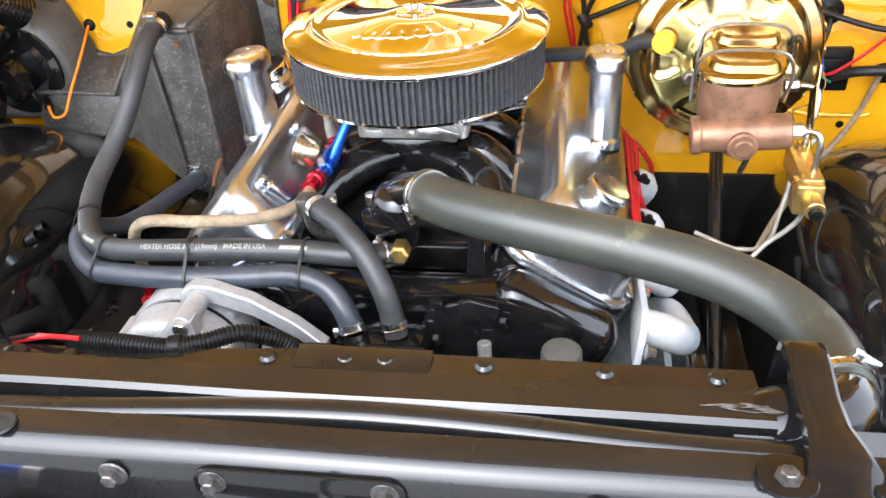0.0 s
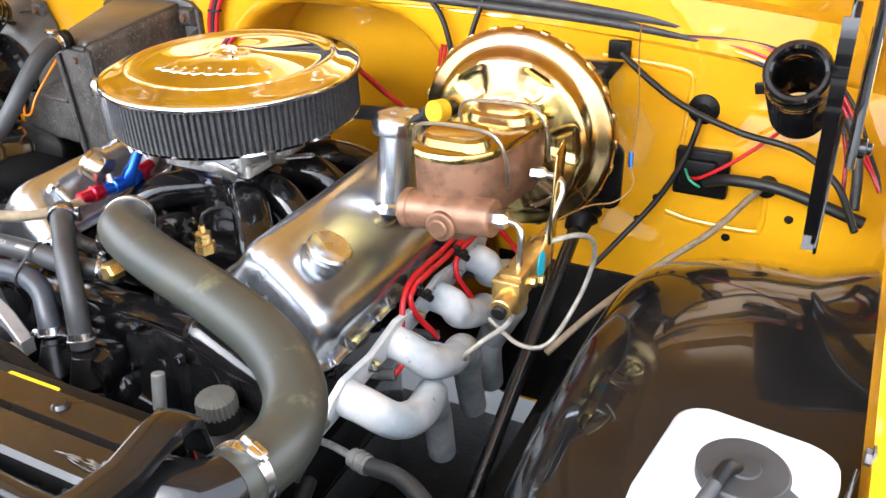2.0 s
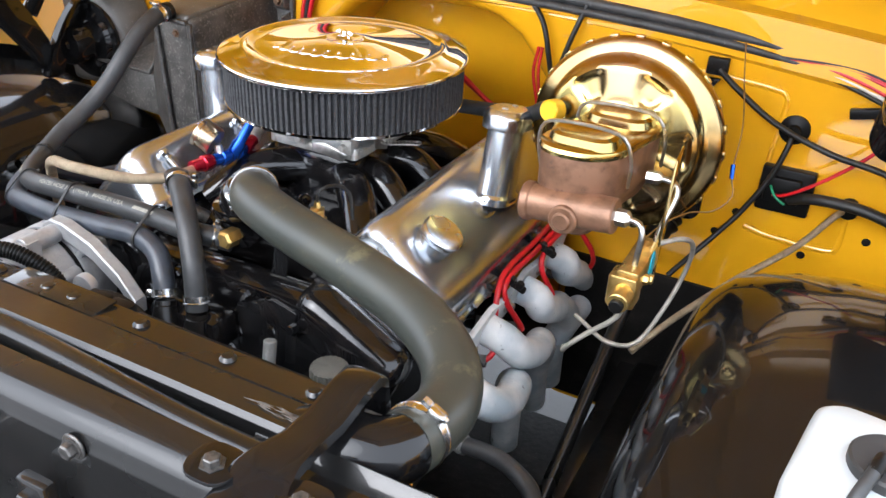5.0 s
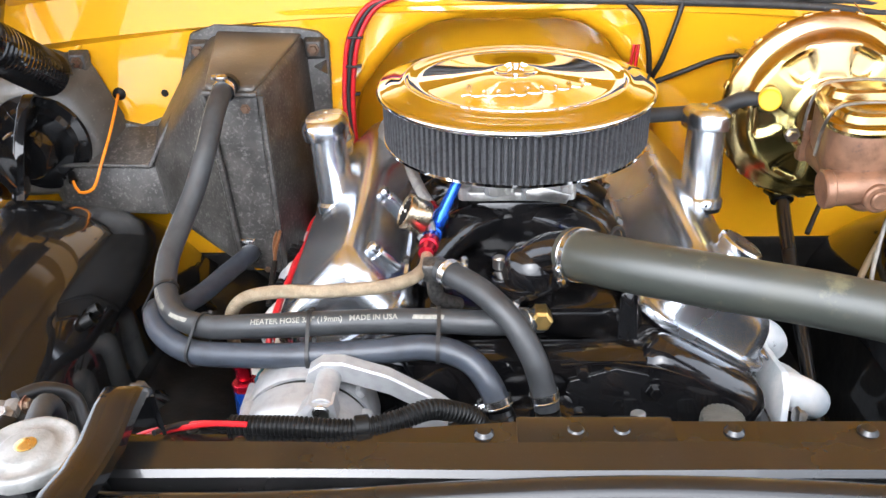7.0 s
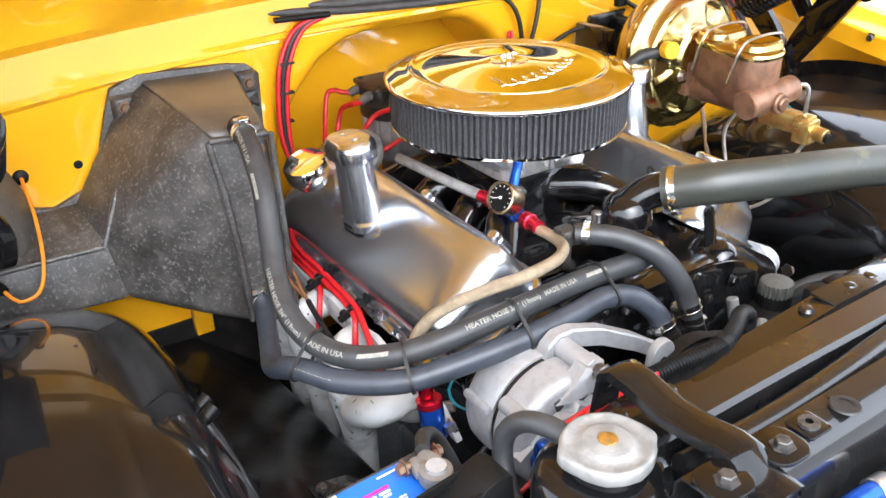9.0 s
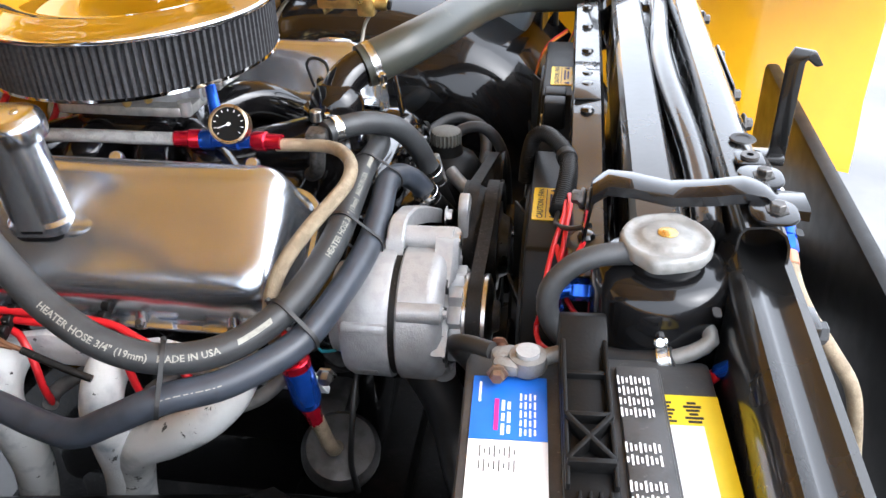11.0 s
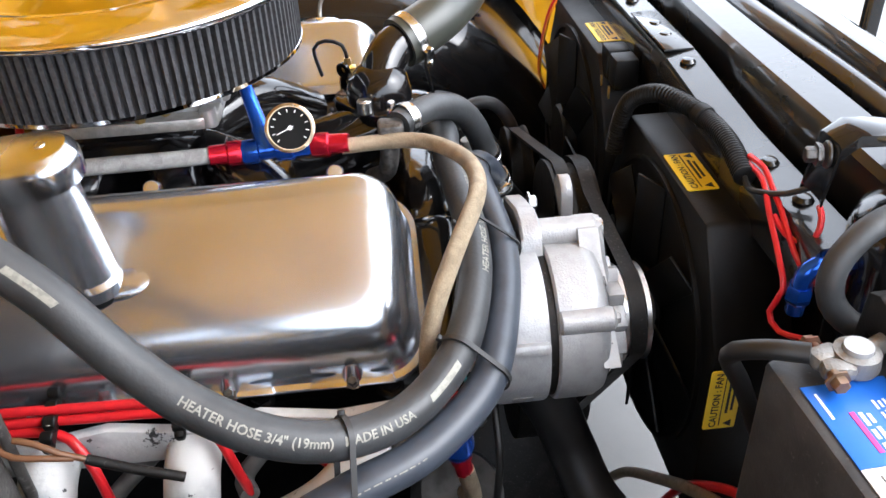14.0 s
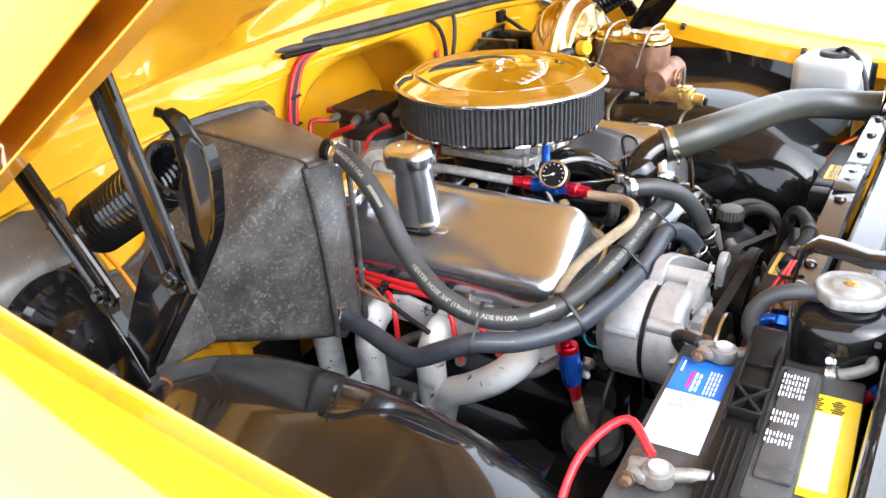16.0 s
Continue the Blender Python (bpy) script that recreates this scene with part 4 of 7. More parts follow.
# wings out to the fenders
for side in (1, -1):
    rows = []
    for x in np.linspace(0.33, 0.80, 14):
        drop = 0.02 * max(0, (x - 0.4)) ** 1.2
        back = 0.448 - 0.10 * max(0, x - 0.48) if side == 1 else 0.404
        rows.append([(CX + side * x, y, z - drop) for y, z in ((back, 0.88), (back - 0.002, 1.018), (back - 0.006, 1.030), (back - 0.013, 1.036), (back - 0.02, 1.030), (back - 0.025, 1.024), (0.375, 1.023), (0.366, 1.022), (0.356, 1.028), (0.347, 1.022), (0.343, 1.0), (0.343, 0.60))])
    part("wing", sheet(rows, 0.002), SATIN, support)
for x in (-0.39, 0.41, 0.20, -0.2):
    part("front_brace", join([(box(0.03, 0.012, 0.42, 0.003), T(CX + x, 0.336, 0.79)), (bolt(0.009, 0.008), along((CX + x, 0.331, 0.985), (0, -1, 0)))]), SATIN, support)


def hold_bracket(x, spread, flare):
    """A pressed strap over the radiator."""
    b = thing("radiator_bracket", (x, 0.42, 1.05), "gloss black bent steel radiator hold-down bracket", "bracket", "radiator brackets")
    prof = [(0.508, 1.020), (0.502, 1.062), (0.490, 1.071), (0.47, 1.070), (0.44, 1.064), (0.41, 1.0665), (0.385, 1.071), (0.37, 1.069), (0.358, 1.060), (0.335, 1.058)]
    rows = []
    for y, z in prof:
        w = 0.016 + flare * max(0, min(1, (0.40 - y) / 0.04))
        rows.append([(x + dx, y, z + dz) for dx, dz in ((-w, -0.010), (-w + 0.001, -0.002), (-w + 0.005, 0.0), (w - 0.005, 0.0), (w - 0.001, -0.002), (w, -0.010))])
    part("strap", sheet(rows, 0.003), BLACK, b)
    for dx in (-spread, spread):
        part("foot", join([(prism(rrect(0.038, 0.036, 0.014), 0.004), T(x + dx, 0.366, 1.0595))]), BLACK, b)
        part("bolt", join([(bolt(0.0062, 0.006), T(x + dx, 0.364, 1.063))]), WORN, b, "worn steel hexagon bolt")
    return b


hold_bracket(0.238, 0.035, 0.010)
hold_bracket(-0.462, 0.029, 0.001)
part("pinch_bolt", join([(rod(0.010, 0.003, 20), along((-0.464, 0.502, 1.050), (0.2, 1, 0))), (rod(0.008, 0.003, 20), along((-0.463, 0.507, 1.050), (0.2, 1, 0))), (bolt(0.0058, 0.008), along((-0.4625, 0.509, 1.050), (0.2, 1, 0)))]), WORN, support)

radiator = thing("radiator", (CX, 0.43, 0.5), "black radiator with a round filler tank and fine fins", "radiator")
part("core", join([(box(0.70, 0.05, 0.44, 0.004), T(CX, 0.435, 0.74))]), SATIN, radiator)
part("top_tank", join([(box(0.72, 0.062, 0.075, 0.018), T(CX, 0.438, 0.95))]), SATIN, radiator)
part("outlet_neck", join([(tube([(0.19, 0.452, 1.000), (0.225, 0.456, 1.016), (0.262, 0.466, 1.018), (0.275, 0.482, 1.016), (0.278, 0.512, 1.012)], lambda t: 0.034 - 0.009 * t, 24), None), (box(0.06, 0.05, 0.05, 0.015), T(0.185, 0.452, 0.985))]), BLACK, radiator)
part("filler_tank", join([(lathe([(0, 0.90), (0.050, 0.90), (0.054, 0.905), (0.055, 1.012), (0.053, 1.020), (0.048, 1.027), (0.040, 1.0305), (0.030, 1.032), (0.030, 1.040), (0.034, 1.042), (0, 1.042)], 40), T(-0.518, 0.446, 0))]), BLACK, radiator, "gloss black filler tank")
def cap_ring(k, z, lobes):
    return [(-0.518 + r * math.cos(a), 0.446 + r * math.sin(a), z) for a in np.linspace(0, 2 * math.pi, 144, endpoint=False) for r in [k * 0.0345 + lobes * (0.0006 * max(0.0, math.cos(8 * a)) ** 2 + 0.0042 * max(0.0, math.cos(2 * a + 0.6)) ** 8)]]


capo = loft([cap_ring(0.97, 1.040, 1), cap_ring(1.0, 1.042, 1), cap_ring(1.0, 1.0495, 1), cap_ring(0.965, 1.0515, 0.8), cap_ring(0.90, 1.0518, 0), cap_ring(0.84, 1.0506, 0), cap_ring(0.62, 1.0506, 0), cap_ring(0.57, 1.0525, 0), cap_ring(0.50, 1.0535, 0), cap_ring(0.1, 1.0540, 0)])
rc = part("filler_cap", capo, CAPM, radiator, "pale grey pressed metal cap with scalloped rim", smooth=60)
part("rivet", join([(lathe([(0, 0), (0.0075, 0), (0.0075, 0.0008), (0.006, 0.0016), (0, 0.002)], 20), T(-0.518, 0.446, 1.0542))]), BRASS, rc, "brass centre rivet")
part("overflow_hose", tube([(-0.528, 0.470, 1.040), (-0.533, 0.492, 1.041), (-0.540, 0.515, 1.034), (-0.545, 0.531, 1.014), (-0.549, 0.530, 0.990), (-0.556, 0.512, 0.972), (-0.566, 0.482, 0.968), (-0.576, 0.448, 0.978), (-0.578, 0.437, 0.984)], 0.0088, 16), RUBBER, radiator, "black rubber overflow hose")
part("overflow_pipe", tube([(-0.577, 0.442, 0.981), (-0.578, 0.425, 0.990), (-0.570, 0.412, 0.996), (-0.555, 0.415, 0.998)], 0.006, 14), CAPM, radiator)
part("hose_clamp", clamp_mesh(0.0092, 60, 0.009, (-0.577, 0.444, 0.980), (0, -1, 0.3)), CLAMPM, radiator)
part("fitting_neck", join([(rod(0.0065, 0.012, 16), along((-0.506, 0.492, 0.9885), (0, 1, 0)))]), STEEL, radiator, "bright threaded neck")
part("fitting_nut", join([(lathe([(0, 0), (0.0085, 0), (0.0095, 0.002), (0.0095, 0.014), (0.0075, 0.017), (0, 0.017)], 6), along((-0.5055, 0.499, 0.9885), (-0.1, 1, 0.05)))]), BLUEA, radiator, "blue anodised nut")
part("fitting_elbow", tube([(-0.507, 0.512, 0.989), (-0.509, 0.521, 0.989), (-0.510, 0.527, 0.984), (-0.509, 0.528, 0.972), (-0.508, 0.528, 0.950)], 0.0066, 14), BLUEA, radiator, "blue anodised elbow")
part("elbow_nut", join([(lathe([(0, 0), (0.0085, 0), (0.0095, 0.002), (0.0095, 0.012), (0.0075, 0.015), (0, 0.015)], 6), along((-0.509, 0.528, 0.974), (0.05, 0, -1)))]), BLUEA, radiator, "blue anodised nut")
part("paint_mark", join([(box(0.008, 0.001, 0.016, 0.0003), T(-0.518, 0.446, 0.985) @ pose(0, 0, 0, 0, 0, 105) @ T(0, -0.0555, 0))]), YCAP, radiator)


def fan(cx, cz, label_dx):
    f = thing("cooling_fan", (cx, 0.54, cz - 0.16), "black plastic electric cooling fan with yellow caution labels", "cooling fan", "electric cooling fans")
    o = [(-0.16, -0.14), (-0.16, 0.05), (-0.12, 0.125), (-0.105, 0.15), (0.105, 0.15), (0.12, 0.125), (0.16, 0.05), (0.16, -0.14)]
    part("shroud", join([(prism(o, 0.068, 0.004), Matrix(((1, 0, 0, cx), (0, 0, 1, 0.490), (0, 1, 0, cz), (0, 0, 0, 1))))]), PLASTIC, f)
    part("ring", join([(lathe([(0.138, 0), (0.142, 0), (0.142, 0.006), (0.138, 0.006)], 48), along((cx, 0.556, cz), (0, 1, 0)))]), PLASTIC, f)
    for k in range(8):
        part("blade", join([(box(0.036, 0.095, 0.003, 0.001), along((cx, 0.566, cz), (0, 1, 0)) @ pose(0, 0, 0, 0, 0, 45 * k) @ T(0, 0.085, 0) @ pose(0, 0, 0, 0, 25))]), PLASTIC, f)
    part("motor", join([(rod(0.042, 0.02, 32, 0.004), along((cx, 0.556, cz), (0, 1, 0)))]), PLASTIC, f)
    return f


def lettering(text, size, extrude=0.0):
    c = bpy.data.curves.new("lettering", "FONT")
    c.body, c.size, c.align_x, c.align_y, c.extrude, c.resolution_u, c.offset = text, size, "CENTER", "CENTER", extrude, 2, size * 0.022
    ob = bpy.data.objects.new("lettering", c)
    scene.collection.objects.link(ob)
    dg = bpy.context.evaluated_depsgraph_get()
    me = bpy.data.meshes.new_from_object(ob.evaluated_get(dg))
    b = bmesh.new()
    b.from_mesh(me)
    bpy.data.objects.remove(ob)
    bpy.data.meshes.remove(me)
    return b


def caution(parent, m, first="CAUTION : FAN"):
    """A yellow sticker with black print."""
    lab = part("caution_label", join([(prism(rrect(0.066, 0.028, 0.002), 0.0008, 0), m)]), LABELY, parent, "yellow caution sticker with black print")
    part("print", join([(lettering(first, 0.0085), m @ T(0, 0.006, 0.0012))]), INK, lab)
    part("print", join([(box(0.058, 0.0008, 0.0003, 0), m @ T(0, 0.0005, 0.0012)), *[(box(0.034 - 0.006 * (k % 2), 0.0022, 0.0003, 0), m @ T(0.002, -0.004 - 0.0042 * k, 0.0012)) for k in range(2)],
                              *[(prism([(-0.004, -0.003), (0.004, -0.003), (0, 0.004)], 0.0003, 0), m @ T(sx * 0.027, -0.007, 0.001)) for sx in (-1, 1)]]), INK, lab)


def facing(p, right, up):
    r = Vector(right).normalized()
    n_ = r.cross(Vector(up)).normalized()
    u = n_.cross(r)
    m = Matrix((r, u, n_)).transposed().to_4x4()
    m.translation = p
    return m


f1 = fan(-0.305, 0.815, 0)
caution(f1, facing((-0.325, 0.540, 0.9652), (1, 0, 0.0), (0, 1, 0)))
caution(f1, facing((-0.4656, 0.5445, 0.825), (0, 0, 1), (0, 1, 0)))
f2 = fan(0.035, 0.83, 0)
caution(f2, facing((-0.003, 0.534, 0.9802), (1, 0, 0), (0, 1, 0)))

rb = thing("relay_pair", (-0.12, 0.535, 0.95), "two black plastic relays beside the fans", "relay")
for k in range(2):
    part("relay", join([(box(0.028, 0.026, 0.034, 0.003), T(-0.112 + 0.031 * k, 0.540, 0.975))]), PLASTIC, rb)
    part("terminal", join([(box(0.005, 0.002, 0.014, 0.0005), T(-0.116 + 0.031 * k, 0.556, 0.953))]), BRASS, rb)
con = thing("wire_conduit", (-0.3, 0.54, 0.97), "black corrugated wiring conduit arching over the fan", "wire conduit")
part("conduit", tube([(-0.190, 0.568, 0.920), (-0.194, 0.566, 0.952), (-0.205, 0.560, 0.982), (-0.238, 0.546, 1.003), (-0.268, 0.530, 1.004), (-0.300, 0.521, 1.003), (-0.350, 0.522, 1.005), (-0.402, 0.528, 1.001)], 0.0085, 14, wave=(0.0006, 0.0036)), PLASTIC, con)
part("clip", join([(rod(0.0105, 0.012, 18), along((-0.288, 0.524, 1.0035), (-1, -0.2, 0)))]), PLASTIC, con)
part("wire_black", tube([(-0.396, 0.527, 1.002), (-0.414, 0.530, 0.998), (-0.432, 0.528, 1.004), (-0.446, 0.516, 1.010), (-0.452, 0.500, 1.018)], 0.0024, 8), INK, con, "black wire")
for path in ([(-0.385, 0.519, 1.010), (-0.410, 0.518, 1.012), (-0.431, 0.520, 1.007), (-0.455, 0.522, 1.000), (-0.475, 0.524, 0.991), (-0.492, 0.520, 0.976), (-0.510, 0.507, 0.964), (-0.520, 0.484, 0.950), (-0.535, 0.465, 0.93)],
             [(-0.392, 0.522, 1.007), (-0.420, 0.523, 1.008), (-0.452, 0.530, 0.998), (-0.484, 0.535, 0.984), (-0.502, 0.536, 0.966), (-0.499, 0.541, 0.945), (-0.512, 0.538, 0.936), (-0.538, 0.525, 0.945), (-0.560, 0.515, 0.945)],
             [(-0.455, 0.528, 0.998), (-0.470, 0.524, 0.990), (-0.482, 0.518, 0.991), (-0.491, 0.514, 1.001), (-0.486, 0.510, 1.012), (-0.474, 0.506, 1.014)]):
    part("wire_red", tube(path, 0.0023, 8), RED, con, "red wire")

# ---- battery ----
bat = thing("battery", (-0.712, 0.494, 0.80), "black car battery with blue, white and yellow labels", "battery")
BM = T(-0.712, 0.494, 0) @ pose(0, 0, 0, 0, 0, 3)
part("case", join([(box(0.262, 0.178, 0.185, 0.006), BM @ T(0, 0, 0.890))]), CASE, bat)
part("vent_cover", join([(box(0.20, 0.040, 0.012, 0.004), BM @ T(0.01, -0.030, 0.986)), (box(0.17, 0.030, 0.006, 0.003), BM @ T(0.02, -0.032, 0.9935))]), CASE, bat)
hd = part("hold_down", join([(prism([(-0.145, 0), (-0.14, 0.004), (-0.06, 0.006), (0.02, 0.008), (0.10, 0.014), (0.118, 0.026), (0.132, 0.030), (0.142, 0.026), (0.146, -0.02), (0.136, -0.02), (0.132, 0.0)], 0.034, 0.002), BM @ Matrix(((1, 0, 0, 0), (0, 0, -1, 0.022), (0, 1, 0, 0.988), (0, 0, 0, 1))))]), PLASTIC, bat, "black ribbed plastic hold-down strap")
for k in range(4):
    part("rib", join([(box(0.105, 0.0022, 0.003, 0.0006), BM @ T(-0.065, -0.006 + 0.0062 * k, 0.9955) @ pose(0, 0, 0, 0, -1.2))]), PLASTIC, hd)
for x in (0.005, 0.045, 0.085):
    part("cross_rib", join([(box(0.004, 0.030, 0.014, 0.0012), BM @ T(x, 0.005, 0.999) @ pose(0, 0, 0, 0, -5))]), PLASTIC, hd)
for a in (40, -40):
    part("cross_rib", join([(box(0.046, 0.004, 0.014, 0.0012), BM @ T(0.025, 0.005, 0.999) @ pose(0, 0, 0, 0, -5, a))]), PLASTIC, hd)
for y in (-0.0095, 0.0195):
    part("side_rib", join([(box(0.125, 0.003, 0.014, 0.001), BM @ T(0.052, y, 0.999) @ pose(0, 0, 0, 0, -5))]), PLASTIC, hd)
lab = part("blue_label", join([(box(0.062, 0.052, 0.001, 0.0003), BM @ T(0.070, 0.056, 0.9835))]), LABELB, bat, "blue printed label")
part("print", join([(box(0.020, 0.0016, 0.0004, 0), BM @ T(0.084, 0.0765, 0.9842)), *[(box(0.010 - 0.003 * (k % 2), 0.0022, 0.0004, 0), BM @ T(0.048 + 0.0115 * (k % 3), 0.060 - 0.004 * (k // 3), 0.9842)) for k in range(6)], *[(box(0.007 - 0.002 * (k % 2), 0.0014, 0.0004, 0), BM @ T(0.046 + 0.0085 * (k % 5), 0.048 - 0.0032 * (k // 5), 0.9842)) for k in range(20)]]), LABELW, lab)
part("print_stripe", join([(box(0.030, 0.003, 0.0004, 0), BM @ T(0.062, 0.0645, 0.9843))]), MAGENTA, lab)
wl = part("white_label", join([(box(0.085, 0.052, 0.001, 0.0003), BM @ T(-0.004, 0.056, 0.9835))]), LABELW, bat, "white printed label")
part("print", join([(box(0.010 - 0.003 * (k % 3), 0.0010, 0.0004, 0), BM @ T(0.028 - 0.012 * (k % 2), 0.074 - 0.0032 * (k // 2), 0.9842)) for k in range(16)]), BOOT, wl)
lab = part("yellow_label", join([(box(0.15, 0.050, 0.001, 0.0003), BM @ T(0.015, -0.062, 0.9835))]), LABELY, bat, "yellow warning label")
# white patch: the blown-out glare on the label's middle, put in as colour
part("print", join([(box(0.11, 0.022, 0.0004, 0), BM @ T(0.005, -0.062, 0.9842))]), LABELW, lab)
part("print", join([(box(0.0020, 0.012 - 0.003 * (k % 3), 0.0004, 0), BM @ T(0.064 + 0.0036 * (k // 2), -0.050 - 0.018 * (k % 2), 0.9842)) for k in range(12)]), INK, lab)
part("print", join([(box(0.0085 - 0.002 * (k % 3), 0.0013, 0.0004, 0), BM @ T(0.088 - 0.0105 * (k // 8), -0.018 - 0.0029 * (k % 8), 0.9972)) for k in range(88) if (k // 8) not in (4, 5, 8)]), LABELW, bat, "pale printed warnings")
for x, y in ((0.110, 0.044), (-0.095, 0.052)):
    t_ = part("terminal", join([(lathe([(0, 0), (0.0095, 0), (0.0085, 0.018), (0, 0.0185)], 20), BM @ T(x, y, 0.984))]), CAST, bat, "lead battery post")
    cc = part("cable_clamp", join([(lathe([(0.009, 0), (0.0135, 0), (0.0145, 0.003), (0.0135, 0.012), (0.009, 0.013)], 20), BM @ T(x, y, 0.986)), (box(0.014, 0.020, 0.011, 0.004), BM @ T(x + 0.005, y + 0.017, 0.992) @ pose(0, 0, 0, 0, 0, 12)), (box(0.012, 0.020, 0.011, 0.004), BM @ T(x - 0.007, y + 0.015, 0.992) @ pose(0, 0, 0, 0, 0, -14)), (tube([BM @ Vector((x + 0.004, y - 0.010, 0.992)), BM @ Vector((x + 0.010, y - 0.026, 0.993)), BM @ Vector((x + 0.016, y - 0.040, 0.990))], 0.0062, 12), None)]), LEAD, t_, "corroded lead cable clamp")
    part("clamp_bolt", join([(rod(0.0036, 0.040, 10), along(BM @ Vector((x - 0.022, y + 0.021, 0.993)), (1, 0, 0))), (bolt(0.0052, 0.006), along(BM @ Vector((x - 0.016, y + 0.021, 0.993)), (-1, 0, 0))), (bolt(0.0052, 0.005), along(BM @ Vector((x + 0.014, y + 0.021, 0.993)), (1, 0, 0)))]), RUST, t_, "rusty clamp bolt")
part("cable_red", tube([BM @ Vector(p) for p in ((-0.085, 0.06, 1.002), (-0.06, 0.09, 1.012), (-0.09, 0.118, 0.99), (-0.13, 0.125, 0.95), (-0.16, 0.12, 0.88))], 0.004, 10), RED, bat, "red cable")
part("cable_black", tube([BM @ Vector(p) for p in ((0.115, 0.07, 0.996), (0.13, 0.09, 0.99), (0.15, 0.10, 0.97), (0.16, 0.08, 0.93), (0.16, 0.06, 0.88))], 0.0065, 12), INK, bat, "black cable")
part("cable_red", tube([(-0.575, 0.42, 0.95), (-0.585, 0.40, 0.985), (-0.60, 0.392, 1.0), (-0.62, 0.392, 0.99), (-0.63, 0.39, 0.93)], 0.005, 10), RED, bat, "red cable")
part("crimp", tube([(-0.58, 0.405, 0.975), (-0.59, 0.398, 0.99)], 0.006, 10), BLUEA, bat, "blue crimp sleeve")
solo("battery_tray", join([(box(0.30, 0.21, 0.012, 0.003), T(-0.712, 0.494, 0.792)), (box(0.012, 0.21, 0.06, 0.003), T(-0.865, 0.494, 0.82))]), SATIN, "black steel battery tray", "battery tray")

# ---- alternator, pump and belts ----
alt = thing("alternator", (-0.377, 0.69, 0.785), "bare cast aluminium alternator with a black pulley", "alternator")
AM = along((-0.377, 0.632, 0.858), (0, 1, 0))
part("front_housing", join([(lathe([(0.026, -0.006), (0.032, -0.006), (0.034, 0.004), (0.058, 0.002), (0.066, 0.006), (0.0705, 0.014), (0.071, 0.02), (0.071, 0.046), (0.069, 0.048), (0, 0.048)], 48), AM)]), CAST, alt)
part("upper_lug", join([(loft([[(x + dx * w, 0.631 + dy, z) for dx, dy in ((-1, 0), (-0.6, -0.005), (0.6, -0.005), (1, 0), (1, 0.018), (-1, 0.018))] for x, z, w in ((-0.362, 0.908, 0.040), (-0.357, 0.920, 0.022), (-0.350, 0.940, 0.012))]), None), (rod(0.0125, 0.066, 20), along((-0.350, 0.632, 0.932), (0, 1, 0)))]), CAST, alt)
for ex, ez in ((-0.440, 0.862), (-0.318, 0.868)):
    part("yoke_leg", join([(loft([[(a + nx, 0.629 + dy, b + nz) for nx, nz, dy in ((-0.009, -0.004, 0), (0.009, 0.004, 0), (0.009, 0.004, 0.014), (-0.009, -0.004, 0.014))] for a, b in ((-0.352, 0.930), ((ex - 0.352) / 2, (ez + 0.925) / 2), (ex, ez))]), None)]), CAST, alt)
part("lower_lug", join([(tube([(-0.377, 0.643, 0.80), (-0.372, 0.643, 0.772)], 0.014, 16), None)]), CAST, alt)
for a in (35, 155, 275):
    part("bolt_boss", join([(rod(0.0105, 0.046, 16, 0.002), AM @ pose(0, 0, 0, 0, 0, a) @ T(0.067, 0, 0.001)), (bolt(0.005, 0.004), AM @ pose(0, 0, 0, 0, 0, a) @ T(0.067, 0, 0.001) @ pose(0, 0, 0, 180))]), CAST, alt)
for a in range(8, 368, 30):
    part("vent_slot", join([(box(0.020, 0.009, 0.004, 0.001), AM @ pose(0, 0, 0, 0, 0, a) @ T(0.047, 0, 0.002))]), INK, alt, "dark cooling slot")
part("stator", join([(lathe([(0, 0.048), (0.067, 0.048), (0.067, 0.055), (0, 0.055)], 48), AM)]), GRIME, alt, "dark stator band")
part("rear_housing", join([(lathe([(0, 0.055), (0.070, 0.055), (0.071, 0.057), (0.071, 0.095), (0.067, 0.103), (0.052, 0.108), (0, 0.11)], 48), AM)]), CAST, alt)
for a in (20, 140, 260):
    part("rear_boss", join([(box(0.012, 0.010, 0.045, 0.003), AM @ pose(0, 0, 0, 0, 0, a) @ T(0.071, 0, 0.078))]), CAST, alt)
part("rear_cap", join([(lathe([(0, 0.108), (0.05, 0.108), (0.048, 0.12), (0.03, 0.125), (0, 0.125)], 40), AM)]), CAST, alt)
for a in range(0, 360, 30):
    part("fan_vane", join([(box(0.016, 0.020, 0.014, 0.002), AM @ pose(0, 0, 0, 0, 0, a) @ T(0.040, 0, -0.008) @ pose(0, 0, 0, 0, 0, 30))]), CAST, alt)
part("pulley", join([(lathe([(0, -0.050), (0.015, -0.050), (0.018, -0.044), (0.034, -0.042), (0.044, -0.038), (0.044, -0.034), (0.041, -0.032), (0.041, -0.020), (0.044, -0.018), (0.044, -0.014), (0, -0.014)], 48), AM)]), STEEL, alt, "grey steel pulley")
sd = Vector((-0.86, 0, -0.5))
part("sticker", join([(box(0.018, 0.010, 0.0006, 0), along(Vector((-0.377, 0.709, 0.858)) + sd * 0.0717, sd))]), CAPM, alt, "small white barcode sticker")
part("plug_wire", tube([(-0.43, 0.745, 0.84), (-0.445, 0.755, 0.85), (-0.45, 0.76, 0.87), (-0.44, 0.76, 0.885)], 0.0016, 8), mat("teal_wire", (0.02, 0.16, 0.20), 0.4, scale=40), alt, "teal wires")
arm = thing("alternator_bracket", (-0.28, 0.65, 0.9), "bare cast aluminium alternator bracket arm", "bracket")
